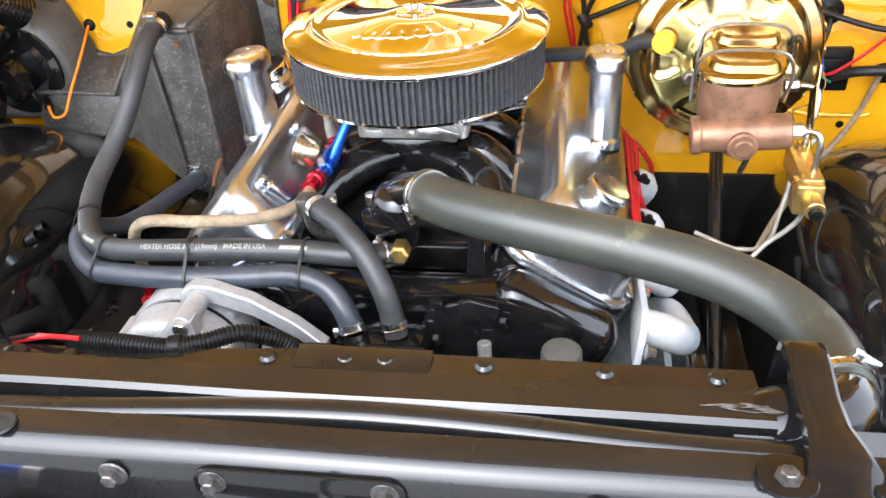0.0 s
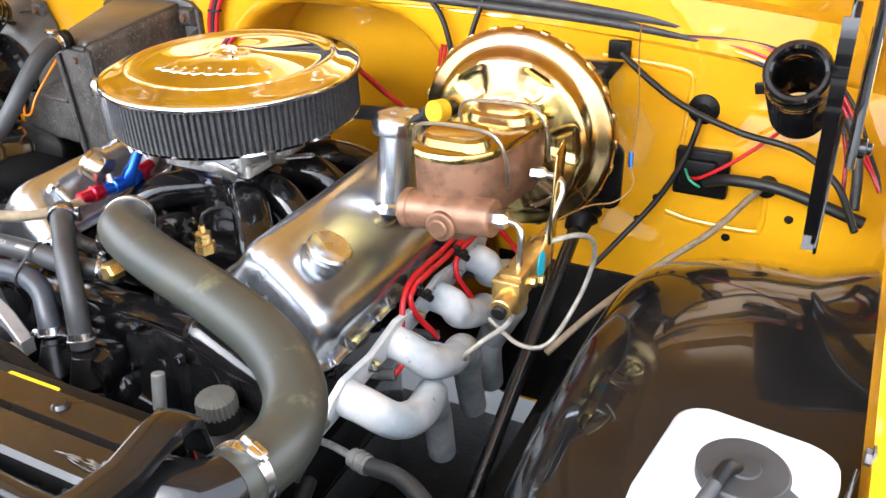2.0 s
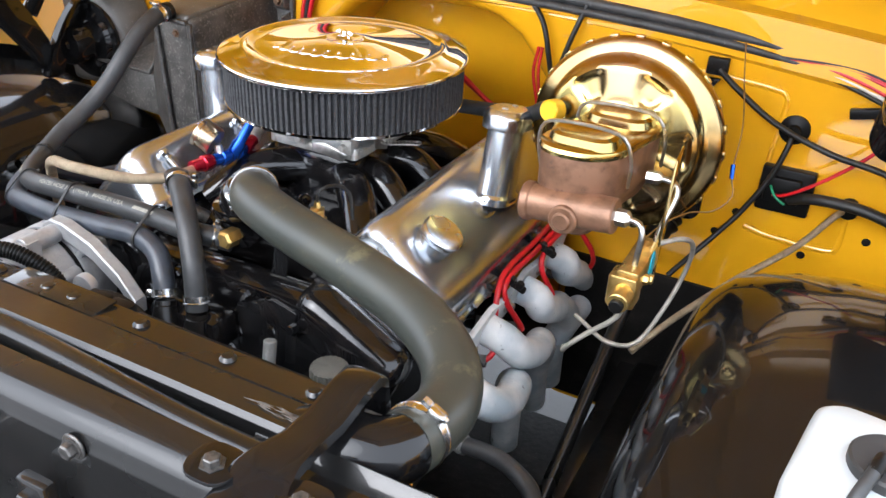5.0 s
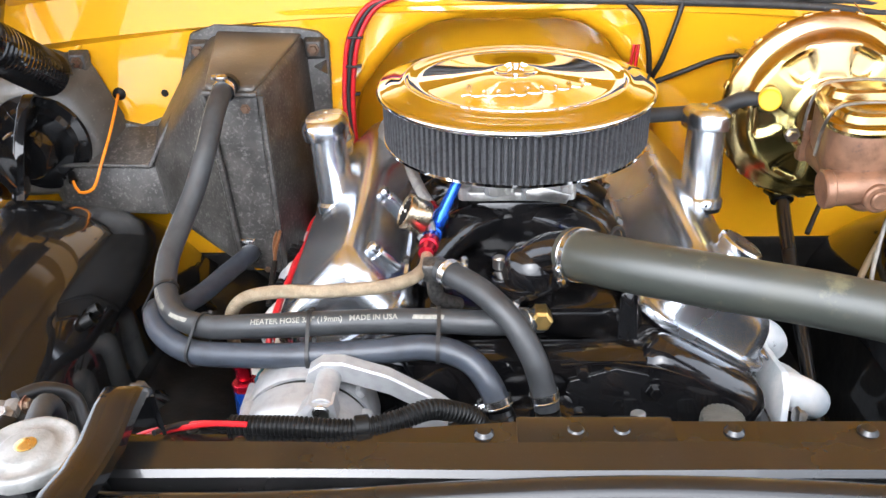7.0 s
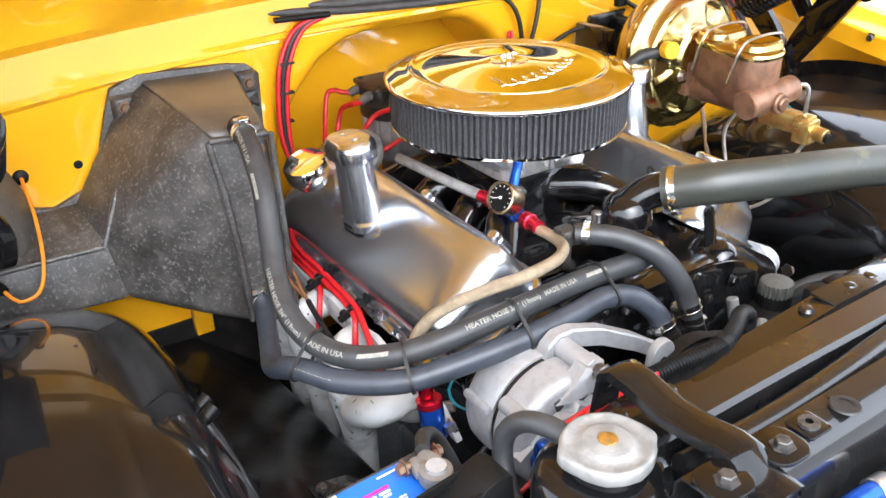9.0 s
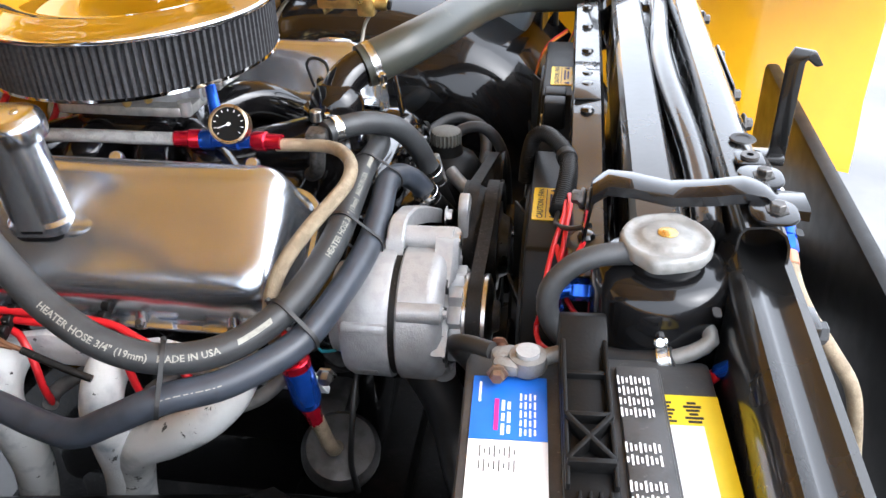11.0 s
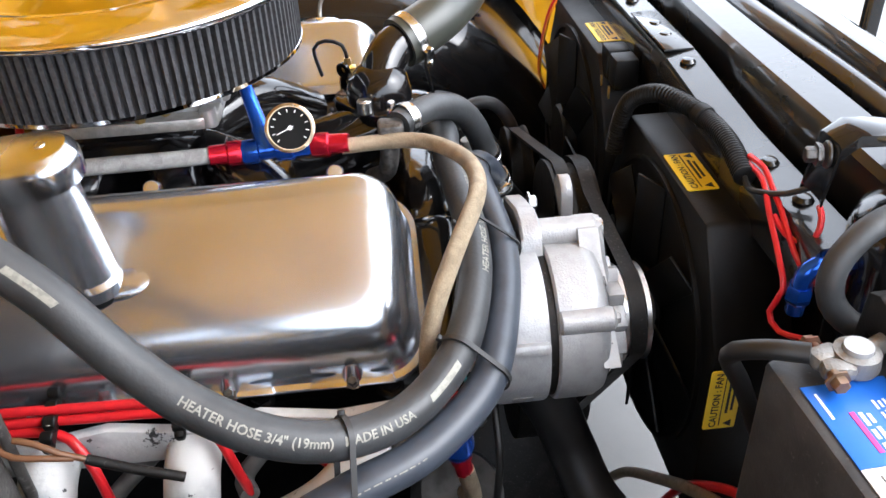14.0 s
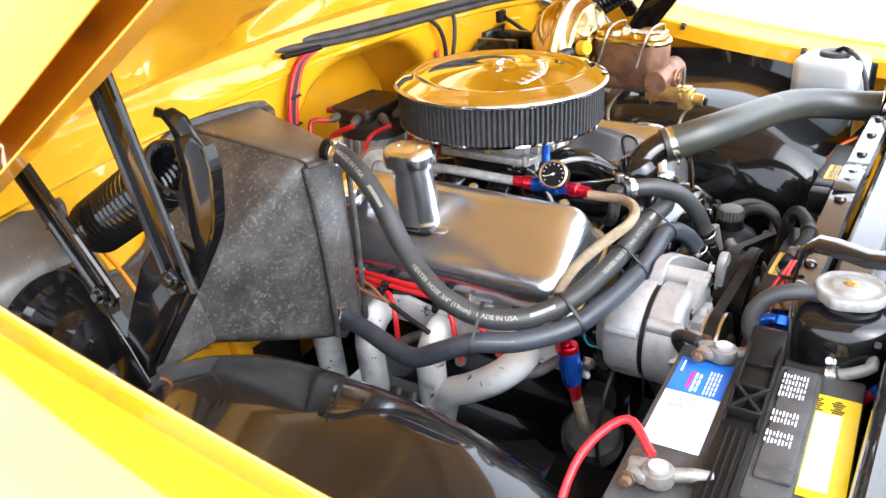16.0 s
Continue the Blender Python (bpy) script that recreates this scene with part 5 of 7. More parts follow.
part("arm", loft([[(x, y + dy, z + dz * h_) for dy, dz in ((-0.008, -1), (0.008, -1), (0.009, 0.8), (0.007, 1), (-0.007, 1), (-0.009, 0.8))] for x, y, z, h_ in ((-0.376, 0.690, 0.914, 0.008), (-0.370, 0.690, 0.930, 0.010), (-0.356, 0.690, 0.939, 0.011), (-0.335, 0.690, 0.938, 0.0115), (-0.29, 0.690, 0.922, 0.0115), (-0.24, 0.684, 0.896, 0.011), (-0.205, 0.675, 0.874, 0.010))]), CAST, arm)
ear = [(0.017 * math.cos(a), 0.017 * math.sin(a) + (0.034 if math.sin(a) > 0 else -0.034)) for a in np.linspace(0, 2 * math.pi, 24, endpoint=False)]
part("slotted_ear", join([(prism(ear, 0.012, 0.002), Matrix(((1, 0.12, 0, -0.250), (0, 0, 1, 0.628), (-0.12, 1, 0, 0.876), (0, 0, 0, 1))))]), CAST, arm)
part("slot", join([(prism([(x * 0.38, y * 0.62) for x, y in ear], 0.002, 0), Matrix(((1, 0.12, 0, -0.250), (0, 0, 1, 0.6268), (-0.12, 1, 0, 0.876), (0, 0, 0, 1))))]), INK, arm, "dark adjusting slot")
part("bolt", join([(rod(0.0085, 0.006, 16), along((-0.350, 0.630, 0.932), (0, -1, 0)))]), STEEL, arm)
part("bolt", join([(bolt(0.008, 0.008), along((-0.209, 0.662, 0.877), (0, -1, 0)))]), STEEL, arm)

wp = thing("water_pump", (CX, 0.70, 0.72), "black water pump with two hose nipples and a pulley", "water pump")
part("body", join([(lathe([(0, 0), (0.06, 0), (0.065, 0.01), (0.065, 0.03), (0.05, 0.05), (0.03, 0.06), (0, 0.06)], 36), along((CX, 0.735, 0.80), (0, -1, 0))), (box(0.11, 0.05, 0.07, 0.015), T(-0.15, 0.705, 0.845)), (rod(0.02, 0.09, 20), along((CX, 0.68, 0.80), (0, -1, 0))), (tube([(-0.20, 0.72, 0.80), (-0.23, 0.73, 0.78), (-0.24, 0.76, 0.76)], 0.02, 16), None), (tube([(-0.09, 0.72, 0.80), (-0.06, 0.73, 0.78), (-0.05, 0.76, 0.76)], 0.02, 16), None)]), ENGINE, wp)
for p, q in (((-0.176, 0.688, 0.885), (-0.166, 0.672, 0.845)), ((-0.127, 0.689, 0.883), (-0.125, 0.682, 0.84))):
    part("nipple", join([(tube([p, q], lambda t: 0.0125 + 0.009 * t, 18), None), (lathe([(0.0125, 0), (0.0145, 0.002), (0.0125, 0.004)], 18), along(Vector(p).lerp(Vector(q), 0.1), Vector(q) - Vector(p)))]), DUSTY, wp, "dusty cast hose neck")


def pulley(cx, cz, r, y0, wide, material=None):
    g = wide / 2
    return lathe([(0, 0), (r * 0.3, 0), (r * 0.32, 0.006), (r * 0.86, 0.008), (r * 0.88, 0.0), (r, 0.0), (r, 0.003), (r - 0.008, g - 0.002), (r - 0.008, g), (r, wide - 0.003), (r, wide), (0, wide)], 48), along((cx, y0, cz), (0, 1, 0))


part("pulley", join([pulley(CX - 0.055, 0.835, 0.078, 0.595, 0.045)]), GRIME, wp, "black double pulley")
part("pulley_face", join([(lathe([(0, 0), (0.035, 0), (0.04, 0.01), (0.055, 0.012), (0.055, 0.016), (0, 0.016)], 40), along((CX - 0.055, 0.585, 0.835), (0, 1, 0)))]), STEEL, wp, "bright pulley hub")
solo("crank_pulley", join([pulley(CX, 0.60, 0.085, 0.585, 0.06), (rod(0.095, 0.03, 40), along((CX, 0.645, 0.60), (0, 1, 0)))]), GRIME, "black crankshaft pulley and damper", "pulley")


def belt(circles, y, name="drive_belt"):
    pts = []
    ang = [math.atan2(c[1] - sum(q[1] for q in circles) / len(circles), c[0] - sum(q[0] for q in circles) / len(circles)) for c in circles]
    for (cx, cz, r), a in sorted(zip(circles, ang), key=lambda q: q[1]):
        for k in np.linspace(-1.0, 1.0, 13):
            pts.append((cx + r * math.cos(a + k), cz + r * math.sin(a + k)))
    cxm = sum(p[0] for p in pts) / len(pts)
    czm = sum(p[1] for p in pts) / len(pts)
    rings = []
    for x, z in pts + pts[:1]:
        u = Vector((x - cxm, 0, z - czm)).normalized() * 0.009
        rings.append([(x, y - 0.007, z), (x, y + 0.007, z), (x - u.x, y + 0.004, z - u.z), (x - u.x, y - 0.004, z - u.z)])
    return solo(name, loft(rings, cap=False), GRIME, "black rubber V-belt round the engine pulleys", "drive belt", "belts")


belt([(-0.377, 0.858, 0.045), (CX - 0.055, 0.835, 0.080), (CX, 0.60, 0.087)], 0.606)
belt([(0.055, 0.77, 0.06), (CX - 0.055, 0.835, 0.080), (CX, 0.60, 0.087)], 0.628)

ps = thing("power_steering_pump", (0.06, 0.69, 0.70), "black power steering pump with a grey ribbed cap", "steering pump")
part("reservoir", join([(lathe([(0, 0.72), (0.055, 0.72), (0.06, 0.74), (0.058, 0.80), (0.045, 0.822), (0.026, 0.832), (0.022, 0.850), (0, 0.85)], 32), T(0.058, 0.70, 0))]), PLASTIC, ps)
part("cap", join([(loft([[(0.058 + r * k * math.cos(a), 0.70 + r * k * math.sin(a), z) for r, a in [(0.0225 + 0.0009 * math.cos(a * 24), a) for a in np.linspace(0, 2 * math.pi, 96, endpoint=False)]] for k, z in ((1.0, 0.848), (1.0, 0.862), (0.96, 0.866), (0.8, 0.868), (0.1, 0.8675))]), None)]), mat("grey_plastic_cap", (0.085, 0.085, 0.075), 0.5, vary=0.2, scale=80, bump=0.2), ps, "grey ribbed plastic cap")
part("pulley", join([pulley(0.055, 0.77, 0.062, 0.612, 0.03)]), GRIME, ps)
part("hose", tube([(0.10, 0.715, 0.80), (0.125, 0.69, 0.835), (0.13, 0.65, 0.84), (0.125, 0.62, 0.80), (0.11, 0.61, 0.72)], 0.009, 14), RUBBER, ps, "black rubber hose")
part("pressure_hose", tube([(0.198, 0.771, 0.759), (0.255, 0.757, 0.772), (0.304, 0.726, 0.777), (0.320, 0.696, 0.770), (0.304, 0.668, 0.757), (0.24, 0.662, 0.725), (0.165, 0.695, 0.69), (0.115, 0.742, 0.676), (0.10, 0.785, 0.68)], 0.0105, 14), RUBBER, ps, "black rubber pressure hose")
part("steel_pipe", tube([(0.075, 0.79, 0.665), (0.092, 0.80, 0.705), (0.108, 0.798, 0.738), (0.145, 0.786, 0.754), (0.195, 0.772, 0.758)], 0.0048, 12), CAPM, ps, "bare steel pipe with crimped end")
part("crimp", join([(tube([(0.178, 0.777, 0.757), (0.206, 0.769, 0.760)], 0.0118, 16), None), (tube([(0.186, 0.775, 0.758), (0.190, 0.774, 0.7585)], 0.0132, 16), None), (tube([(0.197, 0.772, 0.759), (0.201, 0.771, 0.7595)], 0.0132, 16), None)]), CAPM, ps)
part("mounting_stud", join([(rod(0.010, 0.05, 16), along((0.02, 0.69, 0.82), (-0.5, -0.6, -0.4)))]), CAPM, ps)

# ---- exhaust headers and plug wires ----
def header(side):
    h = thing("exhaust_header", (CX + side * 0.30, 0.95, 0.62), "white coated tubular exhaust header, chipped and stained", "exhaust header", "exhaust headers")
    fx = 0.296
    ys = (0.805, 0.925, 1.045, 1.165) if side == 1 else (0.845, 0.985, 1.10, 1.19)
    part("flange", join([(prism([(0.752, -0.032), (0.758, -0.018), (0.776, 0.010), (0.80, 0.024), (0.865, 0.016), (0.925, 0.030), (0.985, 0.016), (1.045, 0.030), (1.105, 0.016), (1.165, 0.030), (1.22, 0.02), (1.22, -0.028), (1.105, -0.02), (0.985, -0.02), (0.865, -0.02), (0.80, -0.03)], 0.009, 0.0015), Matrix(((0, side * 0.2, side * 0.98, CX + side * fx), (1, 0, 0, 0), (0, 0.98, -0.2, 0.826), (0, 0, 0, 1))))]), HEADER_R if side == 1 else HEADER, h)
    for k, y in enumerate(ys):
        out = (0.060, 0.048, 0.032, 0.026)[k]
        if side == 1:
            pts = [(fx, y, 0.822), (fx + 0.03, y + 0.003, 0.812), (fx + out, y + 0.022, 0.785), (fx + out + 0.004, y + 0.07, 0.758), (fx + out - 0.006, y + 0.125, 0.742 - 0.006 * k), (fx + 0.03, y + 0.17, 0.70 - 0.01 * k), (fx + 0.01, min(y + 0.22, 1.24) - 0.01 * k, 0.62), (fx, min(y + 0.25, 1.25), 0.52)]
        else:
            pts = ([(fx, y, 0.815), (fx + 0.03, y + 0.004, 0.806), (fx + 0.044, y + 0.03, 0.782), (fx + 0.040, y + 0.075, 0.748), (fx + 0.030, y + 0.12, 0.715), (fx + 0.01, y + 0.15, 0.65), (fx, y + 0.17, 0.54)] if k == 0 else
                   [(fx, y, 0.818), (fx + 0.026, y + 0.001, 0.808), (fx + 0.040, y + 0.004, 0.778), (fx + 0.030, y + 0.010, 0.72), (fx + 0.012, y + 0.022, 0.65), (fx - 0.005, y + 0.05, 0.56), (fx - 0.01, y + 0.08, 0.48)])
        part("tube", join([(tube([(CX + side * p[0], p[1], p[2]) for p in pts], 0.0225, 20), None)]), HEADER_R if side == 1 else HEADER, h)
    for y in (0.865, 0.985, 1.105, 0.75):
        part("bolt", join([(bolt(0.007, 0.010), along((CX + side * (fx + 0.008), y, 0.826), (side, 0, -0.2)))]), STEEL, h)
    return h


LOOPS = [
    [(0.103, 1.27, 0.915), (0.145, 1.21, 0.880), (0.150, 1.10, 0.874), (0.150, 1.00, 0.878), (0.153, 0.962, 0.866), (0.160, 0.940, 0.835), (0.174, 0.915, 0.800), (0.164, 0.902, 0.786)],
    [(0.103, 1.27, 0.905), (0.153, 1.21, 0.872), (0.157, 1.10, 0.866), (0.157, 0.985, 0.870), (0.161, 0.970, 0.845), (0.177, 1.000, 0.788), (0.164, 1.024, 0.768)],
    [(0.103, 1.27, 0.895), (0.160, 1.21, 0.866), (0.163, 1.112, 0.858), (0.168, 1.088, 0.835), (0.184, 1.105, 0.786), (0.166, 1.121, 0.763)],
    [(0.103, 1.27, 0.885), (0.160, 1.225, 0.862), (0.180, 1.222, 0.842), (0.197, 1.240, 0.805), (0.198, 1.256, 0.772), (0.180, 1.262, 0.742), (0.160, 1.265, 0.730)],
]
LOOPS_L = [
    [(-0.395, 1.27, 0.905), (-0.438, 1.21, 0.874), (-0.446, 1.09, 0.872), (-0.452, 0.985, 0.872), (-0.459, 0.945, 0.862), (-0.467, 0.905, 0.838), (-0.470, 0.876, 0.805), (-0.468, 0.842, 0.786)],
    [(-0.395, 1.27, 0.896), (-0.442, 1.21, 0.866), (-0.450, 1.09, 0.864), (-0.456, 0.985, 0.864), (-0.464, 0.962, 0.848), (-0.474, 0.948, 0.81), (-0.468, 0.944, 0.778)],
    [(-0.395, 1.27, 0.887), (-0.446, 1.21, 0.858), (-0.454, 1.095, 0.856), (-0.466, 1.065, 0.842), (-0.478, 1.052, 0.80), (-0.468, 1.056, 0.768)],
    [(-0.395, 1.27, 0.878), (-0.450, 1.225, 0.850), (-0.466, 1.20, 0.834), (-0.480, 1.175, 0.80), (-0.470, 1.165, 0.765)],
]
for side in (1, -1):
    header(side)
    ws = thing("spark_plug_wires", (CX + side * 0.3, 1.0, 0.86), "bundle of red silicone spark plug wires with grey boots", "spark plug wires", "ignition wires")
    for k in range(4):
        path = (LOOPS if side == 1 else LOOPS_L)[k]
        part("wire", tube(path, 0.0042, 10), RED, ws)
        ex, ey, ez = path[-1]
        plug = [(ex + side * 0.004, ey, ez + 0.001), (ex - side * 0.02, ey - 0.006 * side, ez), (ex - side * 0.06, ey - 0.02, ez + 0.004)]
        if side == -1 and k == 0:
            plug = [(ex, ey + 0.003, ez), (-0.462, 0.818, 0.798), (-0.450, 0.796, 0.816), (-0.43, 0.78, 0.825)]
        part("boot", tube(plug, lambda t: 0.0085 - 0.001 * t, 14), BOOT, ws, "grey rubber boot")
    for y in ((0.988, 1.103) if side == 1 else (0.985, 1.085)):
        cx_, cz_ = CX + side * 0.300, 0.866
        sp = part("separator", join([(box(0.062, 0.0085, 0.010, 0.003), T(cx_, y, cz_) @ pose(0, 0, 0, 0, side * 22)), *[(rod(0.0058, 0.010, 12), along((cx_ + side * dx, y - 0.005, cz_ - 0.4 * dx + 0.004), (0, 1, 0))) for dx in (-0.016, -0.004, 0.008, 0.020)]]), PLASTIC, ws, "black wire separator")
        part("rivet", join([(rod(0.0022, 0.0012, 10, 0.0003), T(cx_ + side * 0.012, y, cz_ + 0.0022))]), CAPM, sp)

# ---- ignition distributor ----
DZ = -0.020
di = thing("distributor", (-0.198, 1.280, 0.93), "grey distributor with a dark cap, red wires and a vacuum can", "distributor")
part("body", join([(lathe([(0, 0.90), (0.03, 0.90), (0.032, 0.95), (0.052, 0.96), (0.056, 0.968), (0.056, 1.030), (0, 1.030)], 36), T(-0.198, 1.280, DZ))]), CAST, di)
for k in range(9):
    part("rib", join([(box(0.006, 0.008, 0.058, 0.002), T(-0.198, 1.280, 1.0 + DZ) @ pose(0, 0, 0, 0, 0, 150 + 18 * k) @ T(0.0565, 0, 0))]), CAST, di)
DCAP = mat("dark_cap_plastic", (0.022, 0.020, 0.018), 0.45, vary=0.3, scale=40)
part("cap", join([(lathe([(0.056, 1.030), (0.062, 1.032), (0.062, 1.052), (0.050, 1.062), (0, 1.062)], 36), T(-0.198, 1.280, DZ)), (prism(rrect(0.118, 0.078, 0.014), 0.018, 0.003), T(-0.193, 1.288, 1.060 + DZ))]), DCAP, di)
part("coil_cover", join([(prism(rrect(0.126, 0.084, 0.012), 0.006, 0.001), T(-0.193, 1.288, 1.0785 + DZ))]), COVER, di, "dark rust brown coil cover")
for x, y in ((-0.05, -0.03), (0.05, -0.03), (-0.05, 0.03), (0.05, 0.03)):
    part("cover_screw", join([(rod(0.004, 0.003, 12, 0.0005), T(-0.193 + x, 1.288 + y, 1.0845 + DZ))]), WORN, di)
part("vacuum_can", join([(lathe([(0, -0.02), (0.02, -0.02), (0.030, -0.012), (0.034, 0.0), (0.030, 0.010), (0.012, 0.014), (0.010, 0.022), (0, 0.022)], 32), along((-0.319, 1.183, 0.997), (-0.75, -0.60, 0.25)))]), CAPM, di, "zinc plated vacuum can")
ROUTES = {4: [(-0.292, 1.300, 1.025), (-0.305, 1.295, 0.99), (-0.335, 1.27, 0.92)], 5: [(-0.270, 1.235, 1.025), (-0.315, 1.225, 0.985), (-0.37, 1.23, 0.93)],
          6: [(-0.22, 1.19, 1.01), (-0.29, 1.200, 0.975), (-0.365, 1.23, 0.92)], 3: [(-0.290, 1.345, 1.045), (-0.305, 1.335, 1.01), (-0.335, 1.29, 0.93)],
          7: [(-0.14, 1.18, 1.01), (-0.17, 1.16, 0.98), (-0.22, 1.18, 0.93)]}
for k in range(8):
    a = radians(45 * k + 10)
    ca, sa = math.cos(a), math.sin(a)
    p = Vector((-0.198 + 0.047 * ca, 1.280 + 0.047 * sa, 1.052 + DZ))
    q = p + Vector((0.030 * ca, 0.030 * sa, 0.010))
    part("tower", tube([p - Vector((0, 0, 0.004)), p + Vector((0.004 * ca, 0.004 * sa, 0.016))], lambda t: 0.0095 - 0.002 * t, 12), DCAP, di)
    part("boot", tube([p + Vector((0, 0, 0.010)), p + Vector((0.006 * ca, 0.006 * sa, 0.017)), p + Vector((0.018 * ca, 0.018 * sa, 0.016)), q], lambda t: 0.0088 - 0.0018 * t, 12), BOOT, di, "grey rubber boot")
    tail = ROUTES.get(k, [(-0.10, 1.30, 1.04), (-0.03, 1.29, 1.0), (0.06, 1.28, 0.95), (0.09, 1.27, 0.92)])
    part("wire", tube([q - Vector((0.004 * ca, 0.004 * sa, 0)), q + Vector((0.014 * ca, 0.014 * sa, 0.002)), *tail], 0.0042, 10), RED, di, "red ignition wire")

# ---- fuel line with gauge ----
fl = thing("fuel_line", (-0.3, 0.85, 0.97), "braided fuel line with red and blue anodised fittings", "fuel line")
part("rear_hose", tube([(-0.292, 1.12, 1.0), (-0.287, 1.06, 1.0), (-0.270, 1.0, 0.992), (-0.254, 0.962, 0.985)], 0.0075, 14), braid_material("silver_braid", (0.43, 0.425, 0.41), 1250), fl, "silver braided hose")
part("front_hose", tube([(-0.256, 0.845, 0.984), (-0.256, 0.822, 0.985), (-0.261, 0.796, 0.988), (-0.275, 0.771, 0.992), (-0.302, 0.751, 0.996), (-0.338, 0.738, 1.001), (-0.370, 0.735, 1.001), (-0.398, 0.741, 0.998), (-0.424, 0.754, 0.988), (-0.446, 0.766, 0.976), (-0.463, 0.777, 0.960), (-0.474, 0.785, 0.940), (-0.478, 0.789, 0.912), (-0.474, 0.788, 0.875)], 0.0072, 16), BRAID, fl, "tan braided hose")


def an_fitting(p, q, red):
    p, q = Vector(p), Vector(q)
    l = (q - p).length
    part("fitting", join([(lathe([(0, 0), (0.0105, 0), (0.0115, 0.002), (0.0115, l * 0.45), (0.0095, l * 0.5), (0.009, l), (0, l)], 12), along(p, q - p))]), REDA if red else BLUEA, fl, "red anodised fitting" if red else "blue anodised fitting")


an_fitting((-0.250, 0.935, 0.984), (-0.256, 0.965, 0.986), True)
an_fitting((-0.252, 0.936, 0.984), (-0.248, 0.905, 0.984), False)
an_fitting((-0.250, 0.905, 0.984), (-0.253, 0.870, 0.986), False)
an_fitting((-0.253, 0.872, 0.986), (-0.257, 0.838, 0.988), True)
an_fitting((-0.470, 0.782, 0.888), (-0.469, 0.779, 0.858), True)
part("riser", join([(lathe([(0, 0), (0.010, 0), (0.010, 0.02), (0.0075, 0.024), (0.006, 0.07), (0, 0.07)], 14), along((-0.249, 0.912, 0.984), (0.45, 0.25, 0.85)))]), BLUEA, fl, "blue anodised riser")
gm = along((-0.258, 0.890, 1.006), (-0.86, -0.14, 0.46))
part("gauge_stem", join([(rod(0.006, 0.02, 12), along((-0.250, 0.888, 0.985), (-0.3, 0.1, 1)))]), STEEL, fl)
ga = part("gauge", join([(lathe([(0, 0), (0.019, 0), (0.0205, 0.003), (0.0205, 0.022), (0.0215, 0.023), (0.0215, 0.028), (0.0195, 0.029), (0.0190, 0.0265), (0, 0.026)], 40), gm)]), BEZEL, fl, "small chrome pressure gauge")
part("dial", join([(lathe([(0, 0), (0.0183, 0), (0.0183, 0.0006), (0, 0.0006)], 36), gm @ T(0, 0, 0.0262))]), DIAL, ga, "black dial")
part("dial_marks", join([(box(0.0008, 0.0026, 0.0003, 0), gm @ pose(0, 0, 0, 0, 0, -130 + 26 * k) @ T(0, 0.0150, 0.0271)) for k in range(11)]), LABELW, ga)
part("needle", join([(box(0.0008, 0.016, 0.0004, 0), gm @ pose(0, 0, 0, 0, 0, 110) @ T(0, 0.005, 0.0277)), (rod(0.002, 0.001, 12, 0.0002), gm @ T(0, 0, 0.027))]), LABELW, ga)
ff = thing("fuel_filter", (-0.466, 0.77, 0.79), "blue anodised inline fuel filter with a red collar", "fuel filter")
part("body", join([(lathe([(0, 0), (0.012, 0), (0.014, 0.006), (0.0152, 0.01), (0.0152, 0.052), (0, 0.052)], 28), along((-0.464, 0.768, 0.795), (-0.06, 0.13, 1)))]), BLUEA, ff)
part("collar", join([(rod(0.0156, 0.010, 28), along((-0.467, 0.775, 0.846), (-0.06, 0.13, 1)))]), REDA, ff)
part("lettering_bar", join([(box(0.004, 0.0006, 0.03, 0), along((-0.464, 0.768, 0.795), (-0.06, 0.13, 1)) @ pose(0, 0, 0, 0, 0, -35) @ T(0, -0.0154, 0.03))]), LABELW, ff)
part("lower_fitting", join([(lathe([(0, 0), (0.010, 0), (0.010, 0.012), (0.008, 0.014), (0.008, 0.03), (0, 0.03)], 8), along((-0.464, 0.768, 0.797), (0.1, -0.15, -1)))]), REDA, ff)
part("pipe", tube([(-0.461, 0.763, 0.77), (-0.45, 0.755, 0.72), (-0.42, 0.76, 0.69)], 0.008, 12), BRAID, ff)
fp = thing("fuel_pump", (-0.38, 0.77, 0.64), "round grey mechanical fuel pump low on the engine", "fuel pump")
part("body", join([(lathe([(0, 0), (0.035, 0), (0.045, 0.008), (0.047, 0.02), (0.047, 0.034), (0.040, 0.045), (0, 0.05)], 36), along((-0.38, 0.77, 0.63), (-0.5, -0.2, 1))), (box(0.09, 0.05, 0.05, 0.012), T(-0.32, 0.79, 0.66))]), PUMPM, fp)
part("wire", tube([(-0.42, 0.74, 0.62), (-0.45, 0.735, 0.70), (-0.445, 0.73, 0.76), (-0.42, 0.73, 0.79), (-0.40, 0.73, 0.80)], 0.0035, 10), INK, fp)

# ---- heater box ----
hb = thing("heater_box", (-0.62, 1.2, 0.8), "weathered dark grey moulded heater box on the firewall", "heater box")


def hull(points):
    b = bmesh.new()
    vs = [b.verts.new(p) for p in points]
    r = bmesh.ops.convex_hull(b, input=vs)
    bmesh.ops.delete(b, geom=[g for g in r["geom_interior"] if isinstance(g, bmesh.types.BMVert)] , context="VERTS")
    bmesh.ops.dissolve_limit(b, angle_limit=radians(3), verts=b.verts[:], edges=b.edges[:])
    return b


def soft(b, off):
    bmesh.ops.recalc_face_normals(b, faces=b.faces[:])
    e = [e for e in b.edges if len(e.link_faces) == 2 and e.calc_face_angle(0) > 0.35]
    bmesh.ops.bevel(b, geom=e, offset=off, segments=3, affect="EDGES", profile=0.5)
    return b


